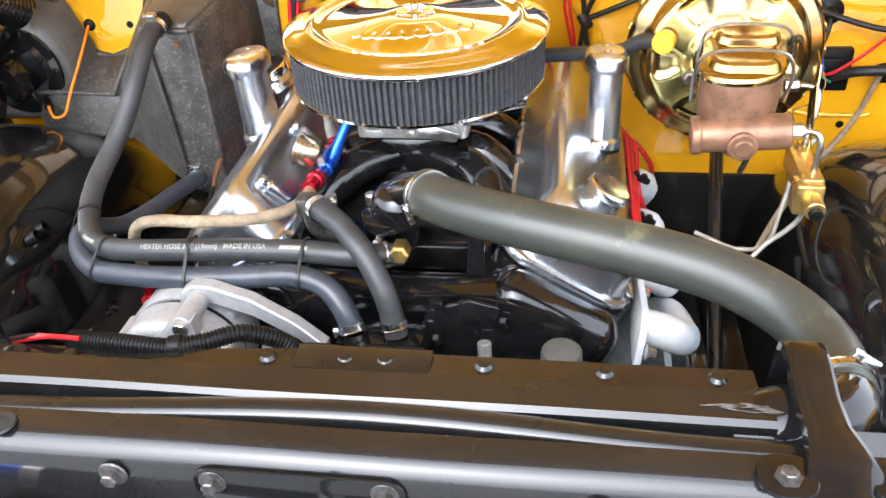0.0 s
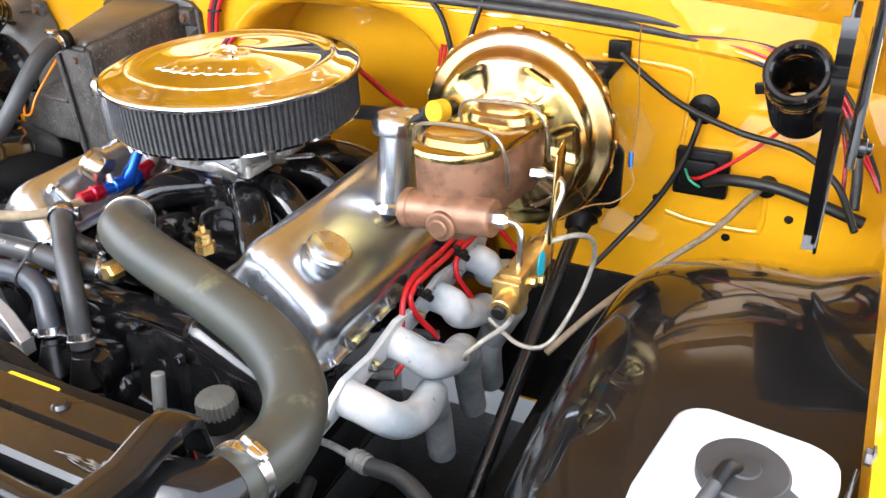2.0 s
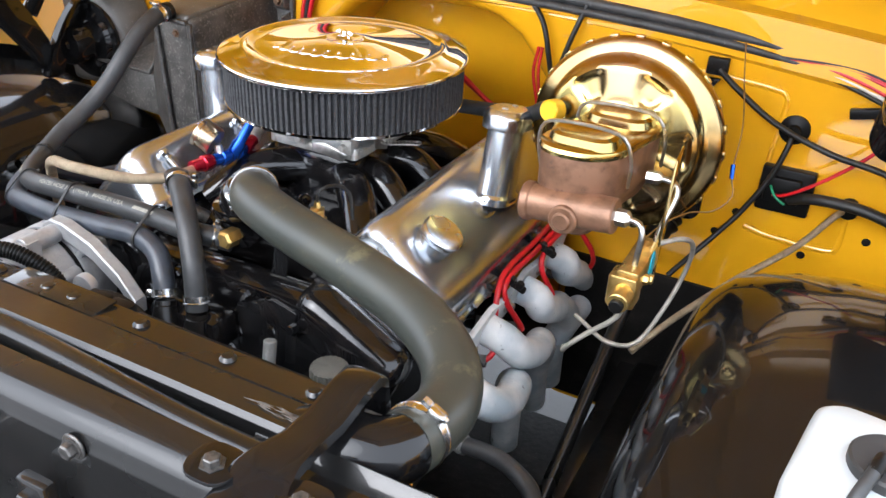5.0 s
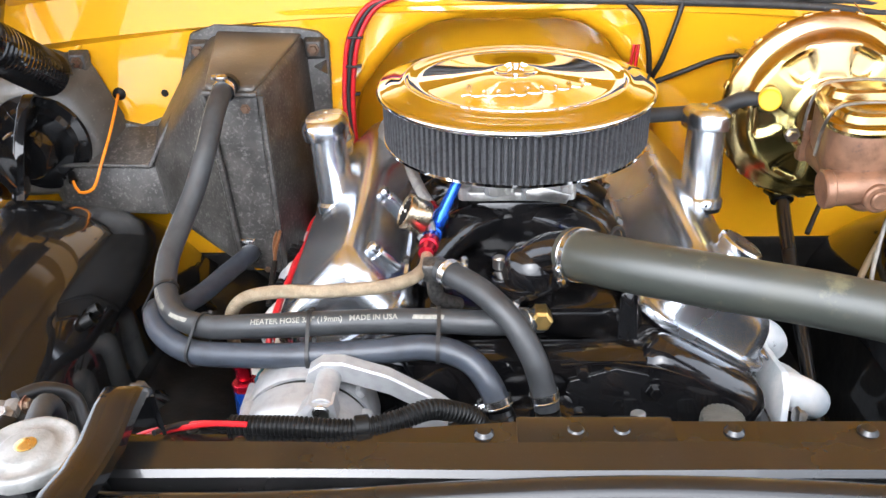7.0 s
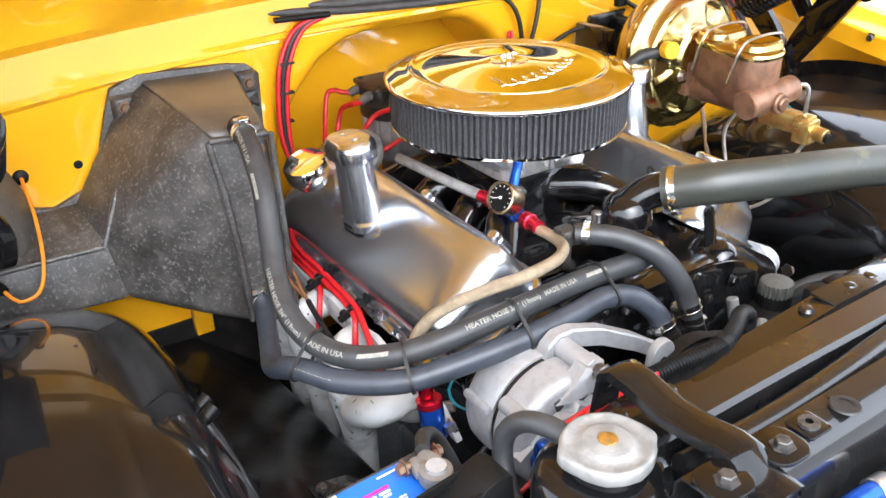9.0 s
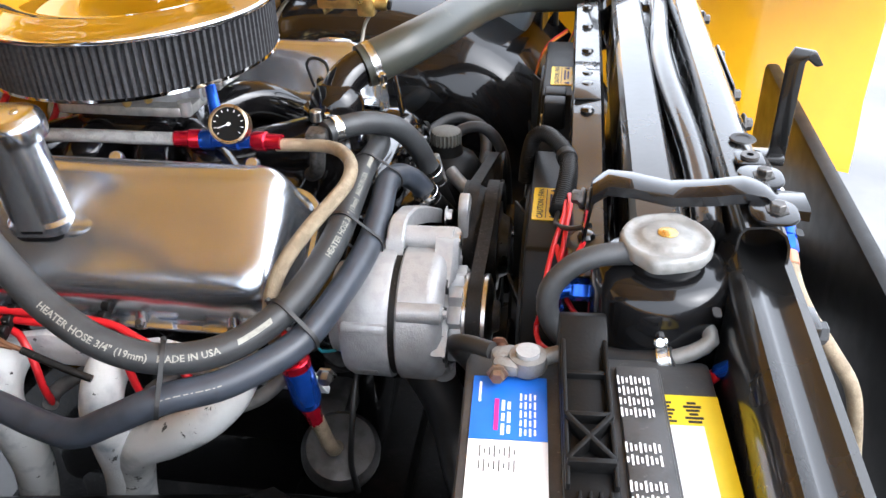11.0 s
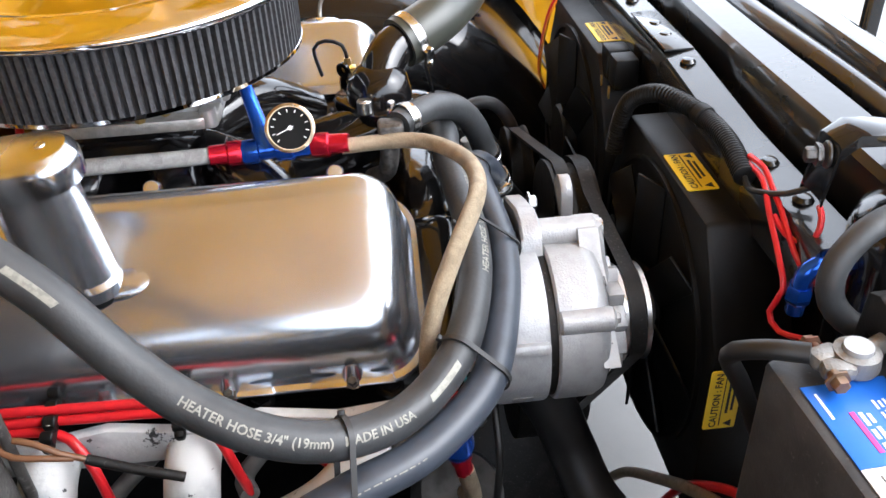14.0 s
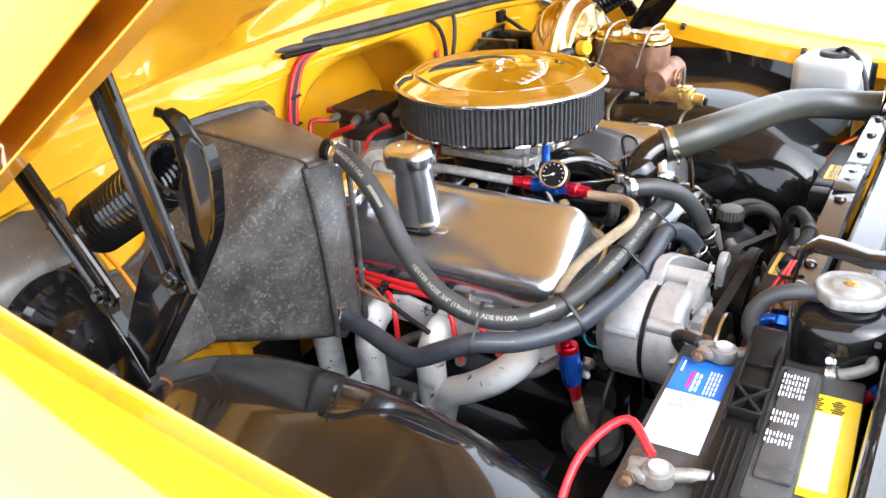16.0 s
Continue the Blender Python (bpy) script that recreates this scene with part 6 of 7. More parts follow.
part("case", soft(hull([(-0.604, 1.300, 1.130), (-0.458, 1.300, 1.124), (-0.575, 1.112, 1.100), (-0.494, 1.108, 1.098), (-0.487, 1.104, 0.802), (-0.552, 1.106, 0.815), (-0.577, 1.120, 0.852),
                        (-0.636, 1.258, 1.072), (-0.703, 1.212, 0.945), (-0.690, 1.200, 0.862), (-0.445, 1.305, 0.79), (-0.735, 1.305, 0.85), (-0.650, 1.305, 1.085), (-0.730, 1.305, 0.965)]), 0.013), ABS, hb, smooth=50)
flange = [(-0.424, 1.112), (-0.440, 1.128), (-0.470, 1.134), (-0.600, 1.142), (-0.640, 1.128), (-0.654, 1.092), (-0.676, 1.030), (-0.700, 0.995), (-0.745, 0.978), (-0.772, 0.985), (-0.790, 1.010), (-0.80, 1.06), (-0.82, 1.10), (-0.90, 1.10), (-0.95, 0.86), (-0.70, 0.842), (-0.438, 0.79), (-0.430, 0.95)]
part("mounting_flange", join([(prism(flange, 0.012, 0.003), Matrix(((1, 0, 0, 0), (0, 0, -1, 1.308), (0, 1, 0, 0), (0, 0, 0, 1))))]), ABS, hb)
part("top_panel", soft(hull([(-0.600, 1.298, 1.1335), (-0.462, 1.298, 1.1275), (-0.572, 1.114, 1.1045), (-0.498, 1.110, 1.1022), (-0.566, 1.1085, 1.092), (-0.502, 1.1055, 1.090), (-0.59, 1.296, 1.12), (-0.47, 1.296, 1.115)]), 0.006), ABSTOP, hb, "paler smooth top face", smooth=50)
part("duct", soft(hull([(-0.690, 1.215, 0.944), (-0.690, 1.202, 0.860), (-0.860, 1.228, 0.938), (-0.860, 1.215, 0.862), (-0.69, 1.300, 0.982), (-0.69, 1.305, 0.845), (-0.92, 1.300, 0.975), (-0.92, 1.305, 0.85)]), 0.008), ABS, hb)
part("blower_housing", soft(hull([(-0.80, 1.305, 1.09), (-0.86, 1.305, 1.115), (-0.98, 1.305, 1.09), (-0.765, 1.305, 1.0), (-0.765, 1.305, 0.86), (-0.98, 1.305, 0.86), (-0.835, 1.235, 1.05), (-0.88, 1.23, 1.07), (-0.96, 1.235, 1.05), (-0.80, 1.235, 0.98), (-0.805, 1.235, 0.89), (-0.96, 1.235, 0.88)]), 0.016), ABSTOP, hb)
for x, z, sx in ((-0.627, 1.103, -1), (-0.447, 1.104, 1), (-0.822, 1.088, 1)):
    part("lug", soft(hull([(x - 0.017, 1.300, z - 0.020), (x + 0.017, 1.300, z - 0.020), (x - 0.017, 1.300, z + 0.018), (x + 0.017, 1.300, z + 0.018), (x - 0.012, 1.284, z - 0.012), (x + 0.012, 1.284, z - 0.012), (x - 0.012, 1.284, z + 0.012), (x + 0.012, 1.284, z + 0.012)]), 0.003), ABS, hb)
    part("lug_bolt", join([(bolt(0.0068, 0.006), along((x, 1.284, z), (0, -1, 0)))]), RUST, hb, "rusty bolt")
    part("gusset", soft(hull([(x + 0.018 * sx, 1.298, z - 0.045), (x + 0.018 * sx, 1.298, z - 0.018), (x - 0.006 * sx, 1.298, z - 0.030), (x + 0.010 * sx, 1.272, z - 0.030)]), 0.002), ABS, hb)
for e in ([(-0.640, 1.252, 1.064), (-0.674, 1.229, 1.004), (-0.707, 1.207, 0.944)], [(-0.707, 1.209, 0.944), (-0.79, 1.216, 0.943), (-0.858, 1.224, 0.940)]):
    part("moulded_rib", tube(e, 0.0042, 10), ABS, hb)
for e in ([(-0.573, 1.110, 1.092), (-0.563, 1.105, 1.0), (-0.556, 1.104, 0.90), (-0.553, 1.105, 0.822)], [(-0.492, 1.104, 1.09), (-0.490, 1.102, 0.95), (-0.487, 1.103, 0.815)], [(-0.572, 1.108, 1.094), (-0.535, 1.103, 1.0925), (-0.497, 1.104, 1.091)]):
    part("edge_lip", tube(e, 0.0045, 10), ABS, hb)
for p, l in (((-0.533, 1.105, 1.107), 0.012), ((-0.531, 1.135, 0.845), 0.02)):
    part("pipe_socket", join([(rod(0.0150, l, 20), along(p, (0, -1, -0.05)))]), PLASTIC, hb)
for p in ((-0.512, 1.093, 1.075), (-0.515, 1.108, 0.815)):
    part("case_screw", join([(bolt(0.005, 0.004), along(p, (0, -1, 0)))]), RUST, hb, "rusty screw")
bl = thing("blower_motor", (-0.89, 1.22, 0.9), "black round heater blower motor", "blower motor")
BMX = along((-0.885, 1.238, 0.975), (0, -1, 0))
part("flange", join([(lathe([(0, 0), (0.078, 0), (0.080, 0.003), (0.078, 0.008), (0.064, 0.010), (0.058, 0.018), (0, 0.018)], 44), BMX), *[(rod(0.006, 0.012, 10), BMX @ pose(0, 0, 0, 0, 0, 72 * k) @ T(0.07, 0, 0)) for k in range(5)]]), BLACK, bl)
part("can", join([(lathe([(0.040, 0.016), (0.040, 0.06), (0.036, 0.068), (0.016, 0.070), (0.014, 0.076), (0, 0.076)], 36), BMX), *[(box(0.004, 0.03, 0.004, 0.001), BMX @ pose(0, 0, 0, 0, 0, 90 * k + 30) @ T(0, 0.05, 0.02)) for k in range(4)]]), BLACK, bl)
part("connector", tube([(-0.845, 1.225, 0.925), (-0.838, 1.212, 0.918)], 0.007, 10), PLASTIC, bl)
part("wire_orange", tube([(-0.838, 1.212, 0.918), (-0.825, 1.198, 0.905), (-0.80, 1.195, 0.912), (-0.785, 1.205, 0.945), (-0.776, 1.250, 0.99), (-0.775, 1.302, 1.030)], 0.0025, 8), ORANGE, bl, "orange wire")
part("wire_black", tube([(-0.87, 1.25, 1.02), (-0.868, 1.255, 1.06), (-0.85, 1.27, 1.085), (-0.82, 1.27, 1.09)], 0.002, 8), INK, bl)
gr = thing("grommet", (-0.775, 1.305, 1.03), "black rubber grommet in the firewall", "grommet", "firewall grommets")
part("disc", join([(lathe([(0, 0), (0.011, 0), (0.010, 0.004), (0.005, 0.007), (0, 0.007)], 20), along((-0.775, 1.308, 1.030), (0, -1, 0)))]), PLASTIC, gr)

# ---- hood hinges ----
def hinge(side):
    x0 = -0.87 if side < 0 else 0.615
    up = 0.0 if side < 0 else 0.03
    h = thing("hood_hinge", (x0, 1.09, 0.95), "gloss black pressed steel hood hinge with a coil spring", "hood hinge", "hood hinges")

    def plate(name, pts, dx, t=0.004, material=BLACK):
        m = Matrix(((0, 0, side, x0 + side * dx), (1, 0, 0, 0), (0, 1, 0, up), (0, 0, 0, 1)))
        return part(name, join([(prism(pts, t, 0.0012), m)]), material, h)

    plate("base_plate", [(1.090, 0.962), (1.096, 0.949), (1.107, 0.941), (1.120, 0.942), (1.129, 0.952), (1.131, 0.968), (1.125, 1.00), (1.106, 1.036), (1.075, 1.09), (1.048, 1.12), (1.005, 1.135), (0.984, 1.130), (0.986, 1.155), (0.996, 1.182), (0.981, 1.211), (0.987, 1.240), (0.961, 1.250), (0.947, 1.238), (0.943, 1.219), (0.946, 1.19), (0.953, 1.157), (0.979, 1.117), (1.01, 1.073)], 0.0)
    for edge in (((1.095, 0.962), (1.052, 1.02), (1.012, 1.073), (0.981, 1.117), (0.956, 1.157), (0.948, 1.19), (0.945, 1.22), (0.950, 1.238)), ((1.104, 0.935), (1.125, 0.982), (1.152, 1.022), (1.18, 1.051), (1.205, 1.064), (1.228, 1.053))):
        part("edge_flange", sheet([[(x0 + side * dx, y, z + up) for dx in (0.004, 0.0, -0.004, -0.009)] for y, z in [tuple(p) for p in (q[:2] for q in spline([(a, b, 0) for a, b in edge], 0.012))]], 0.004), BLACK, h, smooth=50)
    plate("hook_plate", [(0.952, 1.235), (0.985, 1.232), (0.992, 1.250), (1.000, 1.258), (1.012, 1.258), (1.006, 1.268), (0.995, 1.266), (0.984, 1.270), (0.968, 1.264)], -0.004)
    plate("lower_plate", [(1.100, 0.940), (1.106, 0.930), (1.118, 0.924), (1.136, 0.924), (1.149, 0.930), (1.158, 0.943), (1.18, 0.982), (1.212, 1.012), (1.232, 1.030), (1.228, 1.053), (1.205, 1.064), (1.18, 1.051), (1.152, 1.022), (1.123, 0.982)], 0.004)

    def arm_(a, b, dx, w):
        a, b = Vector(a), Vector(b)
        d = (b - a).normalized()
        n2 = Vector((-d.y, d.x))
        def capsule(w_, l0=0.0, l1=0.0):
            out = [b + d * l1 + w_ * (d * math.sin(t) + n2 * math.cos(t)) for t in np.linspace(0, math.pi, 9)]
            out += [a - d * l0 - w_ * (d * math.sin(t) + n2 * math.cos(t)) for t in np.linspace(0, math.pi, 9)]
            return [(p.x, p.y) for p in out]
        plate("arm", capsule(w), dx, 0.004)
        rim = capsule(w - 0.0012)
        part("arm_flange", tube([(x0 + side * (dx + 0.005), y, z + up) for y, z in rim + rim[:1]], 0.0045, 8), BLACK, h)
        for q in (a, b):
            m = Matrix(((0, 0, side, x0 + side * (dx + 0.008)), (1, 0, 0, q.x), (0, 1, 0, q.y + up), (0, 0, 0, 1)))
            part("pivot", join([(rod(0.010, 0.008, 18), m), (rod(0.006, 0.013, 14), m.copy())]), BLACK, h)

    arm_((0.995, 1.108), (1.062, 1.345), 0.016, 0.0165)
    arm_((1.118, 1.060), (1.225, 1.195), 0.016, 0.0150)
    coil = []
    a, b = Vector((x0 - side * 0.042, 1.045, 1.190)), Vector((x0 - side * 0.042, 1.205, 1.092))
    d = (b - a)
    u = Vector((1, 0, 0))
    v_ = d.normalized().cross(u)
    n_ = 19
    for k in range(n_ * 14 + 1):
        t = k / (n_ * 14)
        an = 2 * math.pi * n_ * t
        coil.append(a + d * t + 0.029 * (u * math.cos(an) + v_ * math.sin(an)))
    part("spring", tube(coil, 0.0050, 8, 0.016), BLACK, h, "tightly wound black coil spring")
    part("spring_hook", tube([b, b + d.normalized() * 0.03, (x0 - side * 0.02, 1.25, 1.07)], 0.0048, 8), BLACK, h)
    return h


hinge(-1)
hinge(1)

# ---- firewall fittings ----
hs = thing("wiring_harness", (CX, 1.30, 1.16), "black taped wiring harness and seal along the cowl", "wiring harness")
part("trough", tube([(-0.40, 1.315, 1.192), (-0.34, 1.310, 1.188), (-0.25, 1.303, 1.180), (-0.10, 1.300, 1.172), (0.10, 1.300, 1.165), (0.30, 1.300, 1.155), (0.44, 1.300, 1.140), (0.52, 1.298, 1.125), (0.58, 1.292, 1.105), (0.625, 1.275, 1.070), (0.648, 1.25, 1.02), (0.655, 1.22, 0.97)], 0.0065, 12), CASE, hs, "black harness loom")
for k in range(3):
    part("corner_wire", tube([(0.418 - 0.01 * k, 1.297, 1.146), (0.505, 1.293, 1.141 + 0.003 * k), (0.570 + 0.004 * k, 1.285, 1.124), (0.602 + 0.006 * k, 1.280, 1.103), (0.627 + 0.007 * k, 1.270, 1.068), (0.646 + 0.006 * k, 1.265, 1.033), (0.668 + 0.003 * k, 1.26, 1.002), (0.68, 1.25, 0.985)], 0.0026, 8), RED if k < 2 else INK, hs, "red wire" if k < 2 else "black wire")
part("seal", tube([(-0.36, 1.318, 1.198), (-0.25, 1.310, 1.190), (-0.05, 1.307, 1.183), (0.15, 1.306, 1.176), (0.33, 1.305, 1.165), (0.45, 1.304, 1.150), (0.55, 1.303, 1.132), (0.60, 1.302, 1.118)], lambda t: 0.0085 * min(1.0, 0.35 + 9 * t, 0.35 + 9 * (1 - t)), 12), CASE, hs, "black foam seal")
part("loose_rod", tube([(-0.389, 1.298, 1.184), (-0.33, 1.296, 1.182), (-0.30, 1.296, 1.181)], 0.0045, 10), PLASTIC, hs)
for k, m_ in enumerate((RED, INK, RED)):
    part("wire_drop", tube([(-0.30 - 0.008 * k, 1.300, 1.180), (-0.345 - 0.008 * k, 1.297, 1.165), (-0.375 - 0.008 * k, 1.292, 1.12), (-0.388 - 0.007 * k, 1.290, 1.06), (-0.392 - 0.006 * k, 1.285, 1.0), (-0.39, 1.28, 0.95)], 0.004, 10), m_, hs)
for z in (1.12, 1.075, 1.03):
    part("wire_tie", join([(box(0.024, 0.010, 0.004, 0.001), T(-0.392 + 0.1 * (z - 1.03) * 1.2, 1.291, z))]), INK, hs)
for pts_ in ([(0.030, 1.302, 1.168), (0.056, 1.292, 1.140), (0.070, 1.290, 1.095), (0.077, 1.300, 1.037), (0.070, 1.31, 0.97)], [(0.122, 1.304, 1.182), (0.108, 1.290, 1.135), (0.092, 1.288, 1.08), (0.079, 1.300, 1.037), (0.085, 1.31, 0.98)], [(0.079, 1.300, 1.037), (0.125, 1.287, 1.060), (0.175, 1.280, 1.082), (0.215, 1.270, 1.090)]):
    part("wire_drop", tube(pts_, 0.0042, 10), INK, hs)
part("wire_knot", tube([(0.072, 1.298, 1.046), (0.078, 1.296, 1.036), (0.084, 1.298, 1.026)], 0.009, 12), INK, hs, "taped splice")
for k in range(2):
    part("wire_red", tube([(0.050 + 0.006 * k, 1.300, 1.10), (0.046 + 0.008 * k, 1.296, 1.06), (0.056 + 0.006 * k, 1.298, 1.01), (0.066, 1.305, 0.96)], 0.0026, 8), RED, hs, "red wire")
for k, m_ in enumerate((RED, mat("white_wire", (0.6, 0.58, 0.5), 0.5, scale=60), INK)):
    part("wire_end", tube([(0.44, 1.298, 1.145 - 0.005 * k), (0.50, 1.292, 1.135 - 0.006 * k), (0.56, 1.288, 1.115 - 0.006 * k), (0.60, 1.285, 1.09), (0.63, 1.26, 1.04), (0.64, 1.22, 0.98)], 0.003, 8), m_, hs)
part("connector", join([(box(0.05, 0.012, 0.014, 0.002), T(0.535, 1.292, 1.092) @ pose(0, 0, 0, 0, -12))]), PLASTIC, hs)

fb = thing("fuse_block", (0.455, 1.30, 0.95), "black bulkhead connector block with red and black wires", "connector block")
part("block", join([(box(0.075, 0.018, 0.070, 0.004), T(0.456, 1.300, 0.955)), (box(0.05, 0.02, 0.04, 0.004), T(0.452, 1.292, 0.958))]), PLASTIC, fb)
part("wire_red", tube([(0.44, 1.285, 0.95), (0.46, 1.27, 0.96), (0.50, 1.27, 0.99), (0.54, 1.28, 1.025), (0.57, 1.285, 1.06)], 0.0026, 8), RED, fb)
part("loom", tube([(0.465, 1.285, 0.948), (0.50, 1.265, 0.965), (0.56, 1.255, 0.968), (0.62, 1.25, 0.955), (0.67, 1.25, 0.94)], 0.008, 12), INK, fb)
part("wire_green", tube([(0.435, 1.285, 0.965), (0.445, 1.268, 0.955), (0.46, 1.27, 0.945)], 0.002, 8), mat("green_wire", (0.03, 0.3, 0.15), 0.4, scale=60), fb)
gl = thing("grommet", (0.447, 1.305, 1.045), "black rubber grommet with a cable through the firewall", "grommet", "firewall grommets")
part("disc", join([(lathe([(0, 0), (0.022, 0), (0.021, 0.004), (0.010, 0.008), (0.008, 0.014), (0, 0.014)], 28), along((0.447, 1.308, 1.045), (0, -1, 0)))]), PLASTIC, gl)
part("cable", tube([(0.447, 1.294, 1.045), (0.444, 1.285, 1.02), (0.43, 1.28, 0.97), (0.40, 1.27, 0.91), (0.36, 1.24, 0.855), (0.33, 1.20, 0.82)], 0.0042, 10), INK, gl)
cb = thing("speedometer_cable", (0.53, 1.30, 0.95), "grey braided cable leading from the firewall down behind the engine", "cable")
part("cable", tube([(0.545, 1.305, 0.948), (0.53, 1.28, 0.940), (0.49, 1.22, 0.905), (0.43, 1.15, 0.87), (0.37, 1.08, 0.825), (0.33, 1.02, 0.79)], 0.0048, 10), BRAID, cb)
part("boot", join([(rod(0.013, 0.02, 14), along((0.545, 1.309, 0.95), (0, -1, -0.2)))]), PLASTIC, cb)
vc = thing("clutch_cable", (0.45, 1.28, 1.08), "black cable sagging across the firewall to the fender", "cable")
part("cable", tube([(0.33, 1.295, 1.115), (0.36, 1.285, 1.095), (0.42, 1.275, 1.06), (0.50, 1.265, 1.035), (0.58, 1.25, 1.025), (0.63, 1.22, 1.0), (0.66, 1.18, 0.96)], 0.0045, 10), INK, vc)
part("anchor", join([(box(0.03, 0.012, 0.025, 0.002), T(0.325, 1.302, 1.118))]), GRIME, vc)
for x, z in ((0.395, 0.90), (0.545, 1.085), (0.58, 0.90), (0.50, 0.855), (0.37, 0.86), (-0.70, 1.03), (-0.665, 1.03)):
    solo("firewall_plug", join([(lathe([(0, 0), (0.007, 0), (0.006, 0.003), (0, 0.004)], 16), along((x, 1.309, z), (0, -1, 0)))]), GRIME, "small dark plug in the firewall", "plug", "firewall plugs")
# pressed beads on the firewall
for pts in ([(0.30, 1.105), (0.40, 1.098), (0.425, 1.09), (0.427, 1.06), (0.42, 0.95)], [(0.41, 0.88), (0.45, 0.872), (0.53, 0.87), (0.545, 0.88), (0.545, 0.93)], [(-0.83, 1.10), (-0.80, 1.13), (-0.72, 1.135), (-0.66, 1.14)]):
    part("bead", tube([(x, FW + 0.001, z) for x, z in pts], 0.006, 10), YELLOW, firewall)

# ---- steering column and chassis ----
st = thing("steering_shaft", (0.27, 1.2, 0.8), "black steering shaft with a rubber boot at the firewall", "steering shaft")
part("shaft", tube([(0.300, 1.29, 0.905), (0.29, 1.15, 0.80), (0.275, 0.80, 0.565)], 0.011, 14), SATIN, st)
part("boot", join([(lathe([(0.0, 0), (0.028, 0), (0.024, 0.008), (0.029, 0.014), (0.023, 0.022), (0.027, 0.028), (0.020, 0.036), (0.018, 0.05), (0, 0.05)], 24), along((0.298, 1.275, 0.892), (-0.05, -0.75, -0.6)))]), PLASTIC, st)
part("plate", join([(prism(rrect(0.075, 0.11, 0.02), 0.008), along((0.305, 1.309, 0.925), (0, -1, 0)))]), SATIN, st)
ch = thing("chassis_frame", (CX, 0.9, 0.4), "grimy black steel chassis rails and crossmember", "chassis frame", kind="structure")
for side in (1, -1):
    part("rail", join([(box(0.065, 1.5, 0.14, 0.008), T(CX + side * 0.44, 0.85, 0.50))]), SATIN, ch)
# pressed apron between the wheel well and the rail, with its stiffening folds
apron = []
for y in np.linspace(0.80, 1.285, 34):
    fold = 0.010 * math.exp(-((y - 1.06) / 0.018) ** 2) + 0.012 * math.exp(-((y - 1.17) / 0.022) ** 2) + 0.010 * math.exp(-((y - 0.93) / 0.020) ** 2)
    apron.append([(CX - 0.525 + dx + fold * k, y, z + fold * k) for dx, z, k in ((-0.004, 0.735, 0), (0.014, 0.715, 0.4), (0.030, 0.690, 1), (0.046, 0.655, 1), (0.062, 0.620, 1), (0.078, 0.590, 0.4), (0.095, 0.578, 0))])
part("apron", sheet(apron, 0.003), BLACK, ch, "gloss black pressed apron")
for y in (0.99, 1.10, 1.21):
    part("apron_bolt", join([(rod(0.011, 0.003, 18), T(CX - 0.440, y, 0.571)), (bolt(0.008, 0.007), T(CX - 0.440, y, 0.574))]), WORN, ch, "worn hexagon bolt")
part("crossmember", join([(box(0.92, 0.16, 0.10, 0.01), T(CX, 0.80, 0.40)), (box(0.92, 0.08, 0.10, 0.01), T(CX, 0.36, 0.42))]), GRIME, ch)
part("floor_pan", join([(box(1.7, 0.9, 0.02, 0.004), T(CX, 1.80, 0.50))]), GRIME, ch)
part("splash_pan", join([(box(0.84, 0.60, 0.008, 0.002), T(CX, 1.10, 0.30)), (box(0.84, 0.24, 0.008, 0.002), T(CX, 0.69, 0.40))]), GRIME, ch)
part("oil_pan", join([(box(0.24, 0.45, 0.18, 0.03), T(CX, 1.02, 0.33))]), GRIME, ch)
for side in (1, -1):
    wheel = thing("front_wheel", (CX + side * 0.78, 0.88, 0.0), "black front tyre on a steel wheel inside the fender", "wheel", "front wheels")
    part("tyre", join([(lathe([(0.20, -0.10), (0.30, -0.105), (0.335, -0.085), (0.345, -0.05), (0.345, 0.05), (0.335, 0.085), (0.30, 0.105), (0.20, 0.10)], 48), along((CX + side * 0.78, 0.88, 0.345), (1, 0, 0)))]), GRIME, wheel)
    part("rim", join([(lathe([(0, 0.03), (0.10, 0.03), (0.18, 0.05), (0.20, 0.10), (0.20, -0.10), (0.18, -0.05), (0, -0.03)], 40), along((CX + side * 0.78, 0.88, 0.345), (1, 0, 0)))]), SATIN, wheel)
grille = solo("grille_panel", join([(box(1.70, 0.03, 0.32, 0.01), T(CX, 0.10, 0.60)), (box(1.75, 0.14, 0.18, 0.03), T(CX, 0.02, 0.45))]), PLASTIC, "dark grille panel ahead of the radiator", "grille")

# ---- washer bottle ----
wb = thing("washer_bottle", (0.60, 0.64, 0.84), "white translucent washer fluid bottle with a black cap", "washer bottle")
WM = T(0.603, 0.645, 0) @ pose(0, 0, 0, 0, 0, -8)
part("bottle", loft([[WM @ Vector((x * k + sx, y * k + sy, z)) for x, y in rrect(0.125, 0.135, 0.024, 5)] for z, k, sx, sy in ((0.835, 0.66, 0.02, 0.02), (0.842, 0.72, 0.018, 0.018), (0.90, 0.88, 0.006, 0.006), (0.94, 1.0, 0, 0), (1.003, 1.0, 0, 0), (1.014, 0.97, 0, 0), (1.020, 0.88, 0, 0), (1.021, 0.4, 0, 0))]), WHITEP, wb, smooth=50)
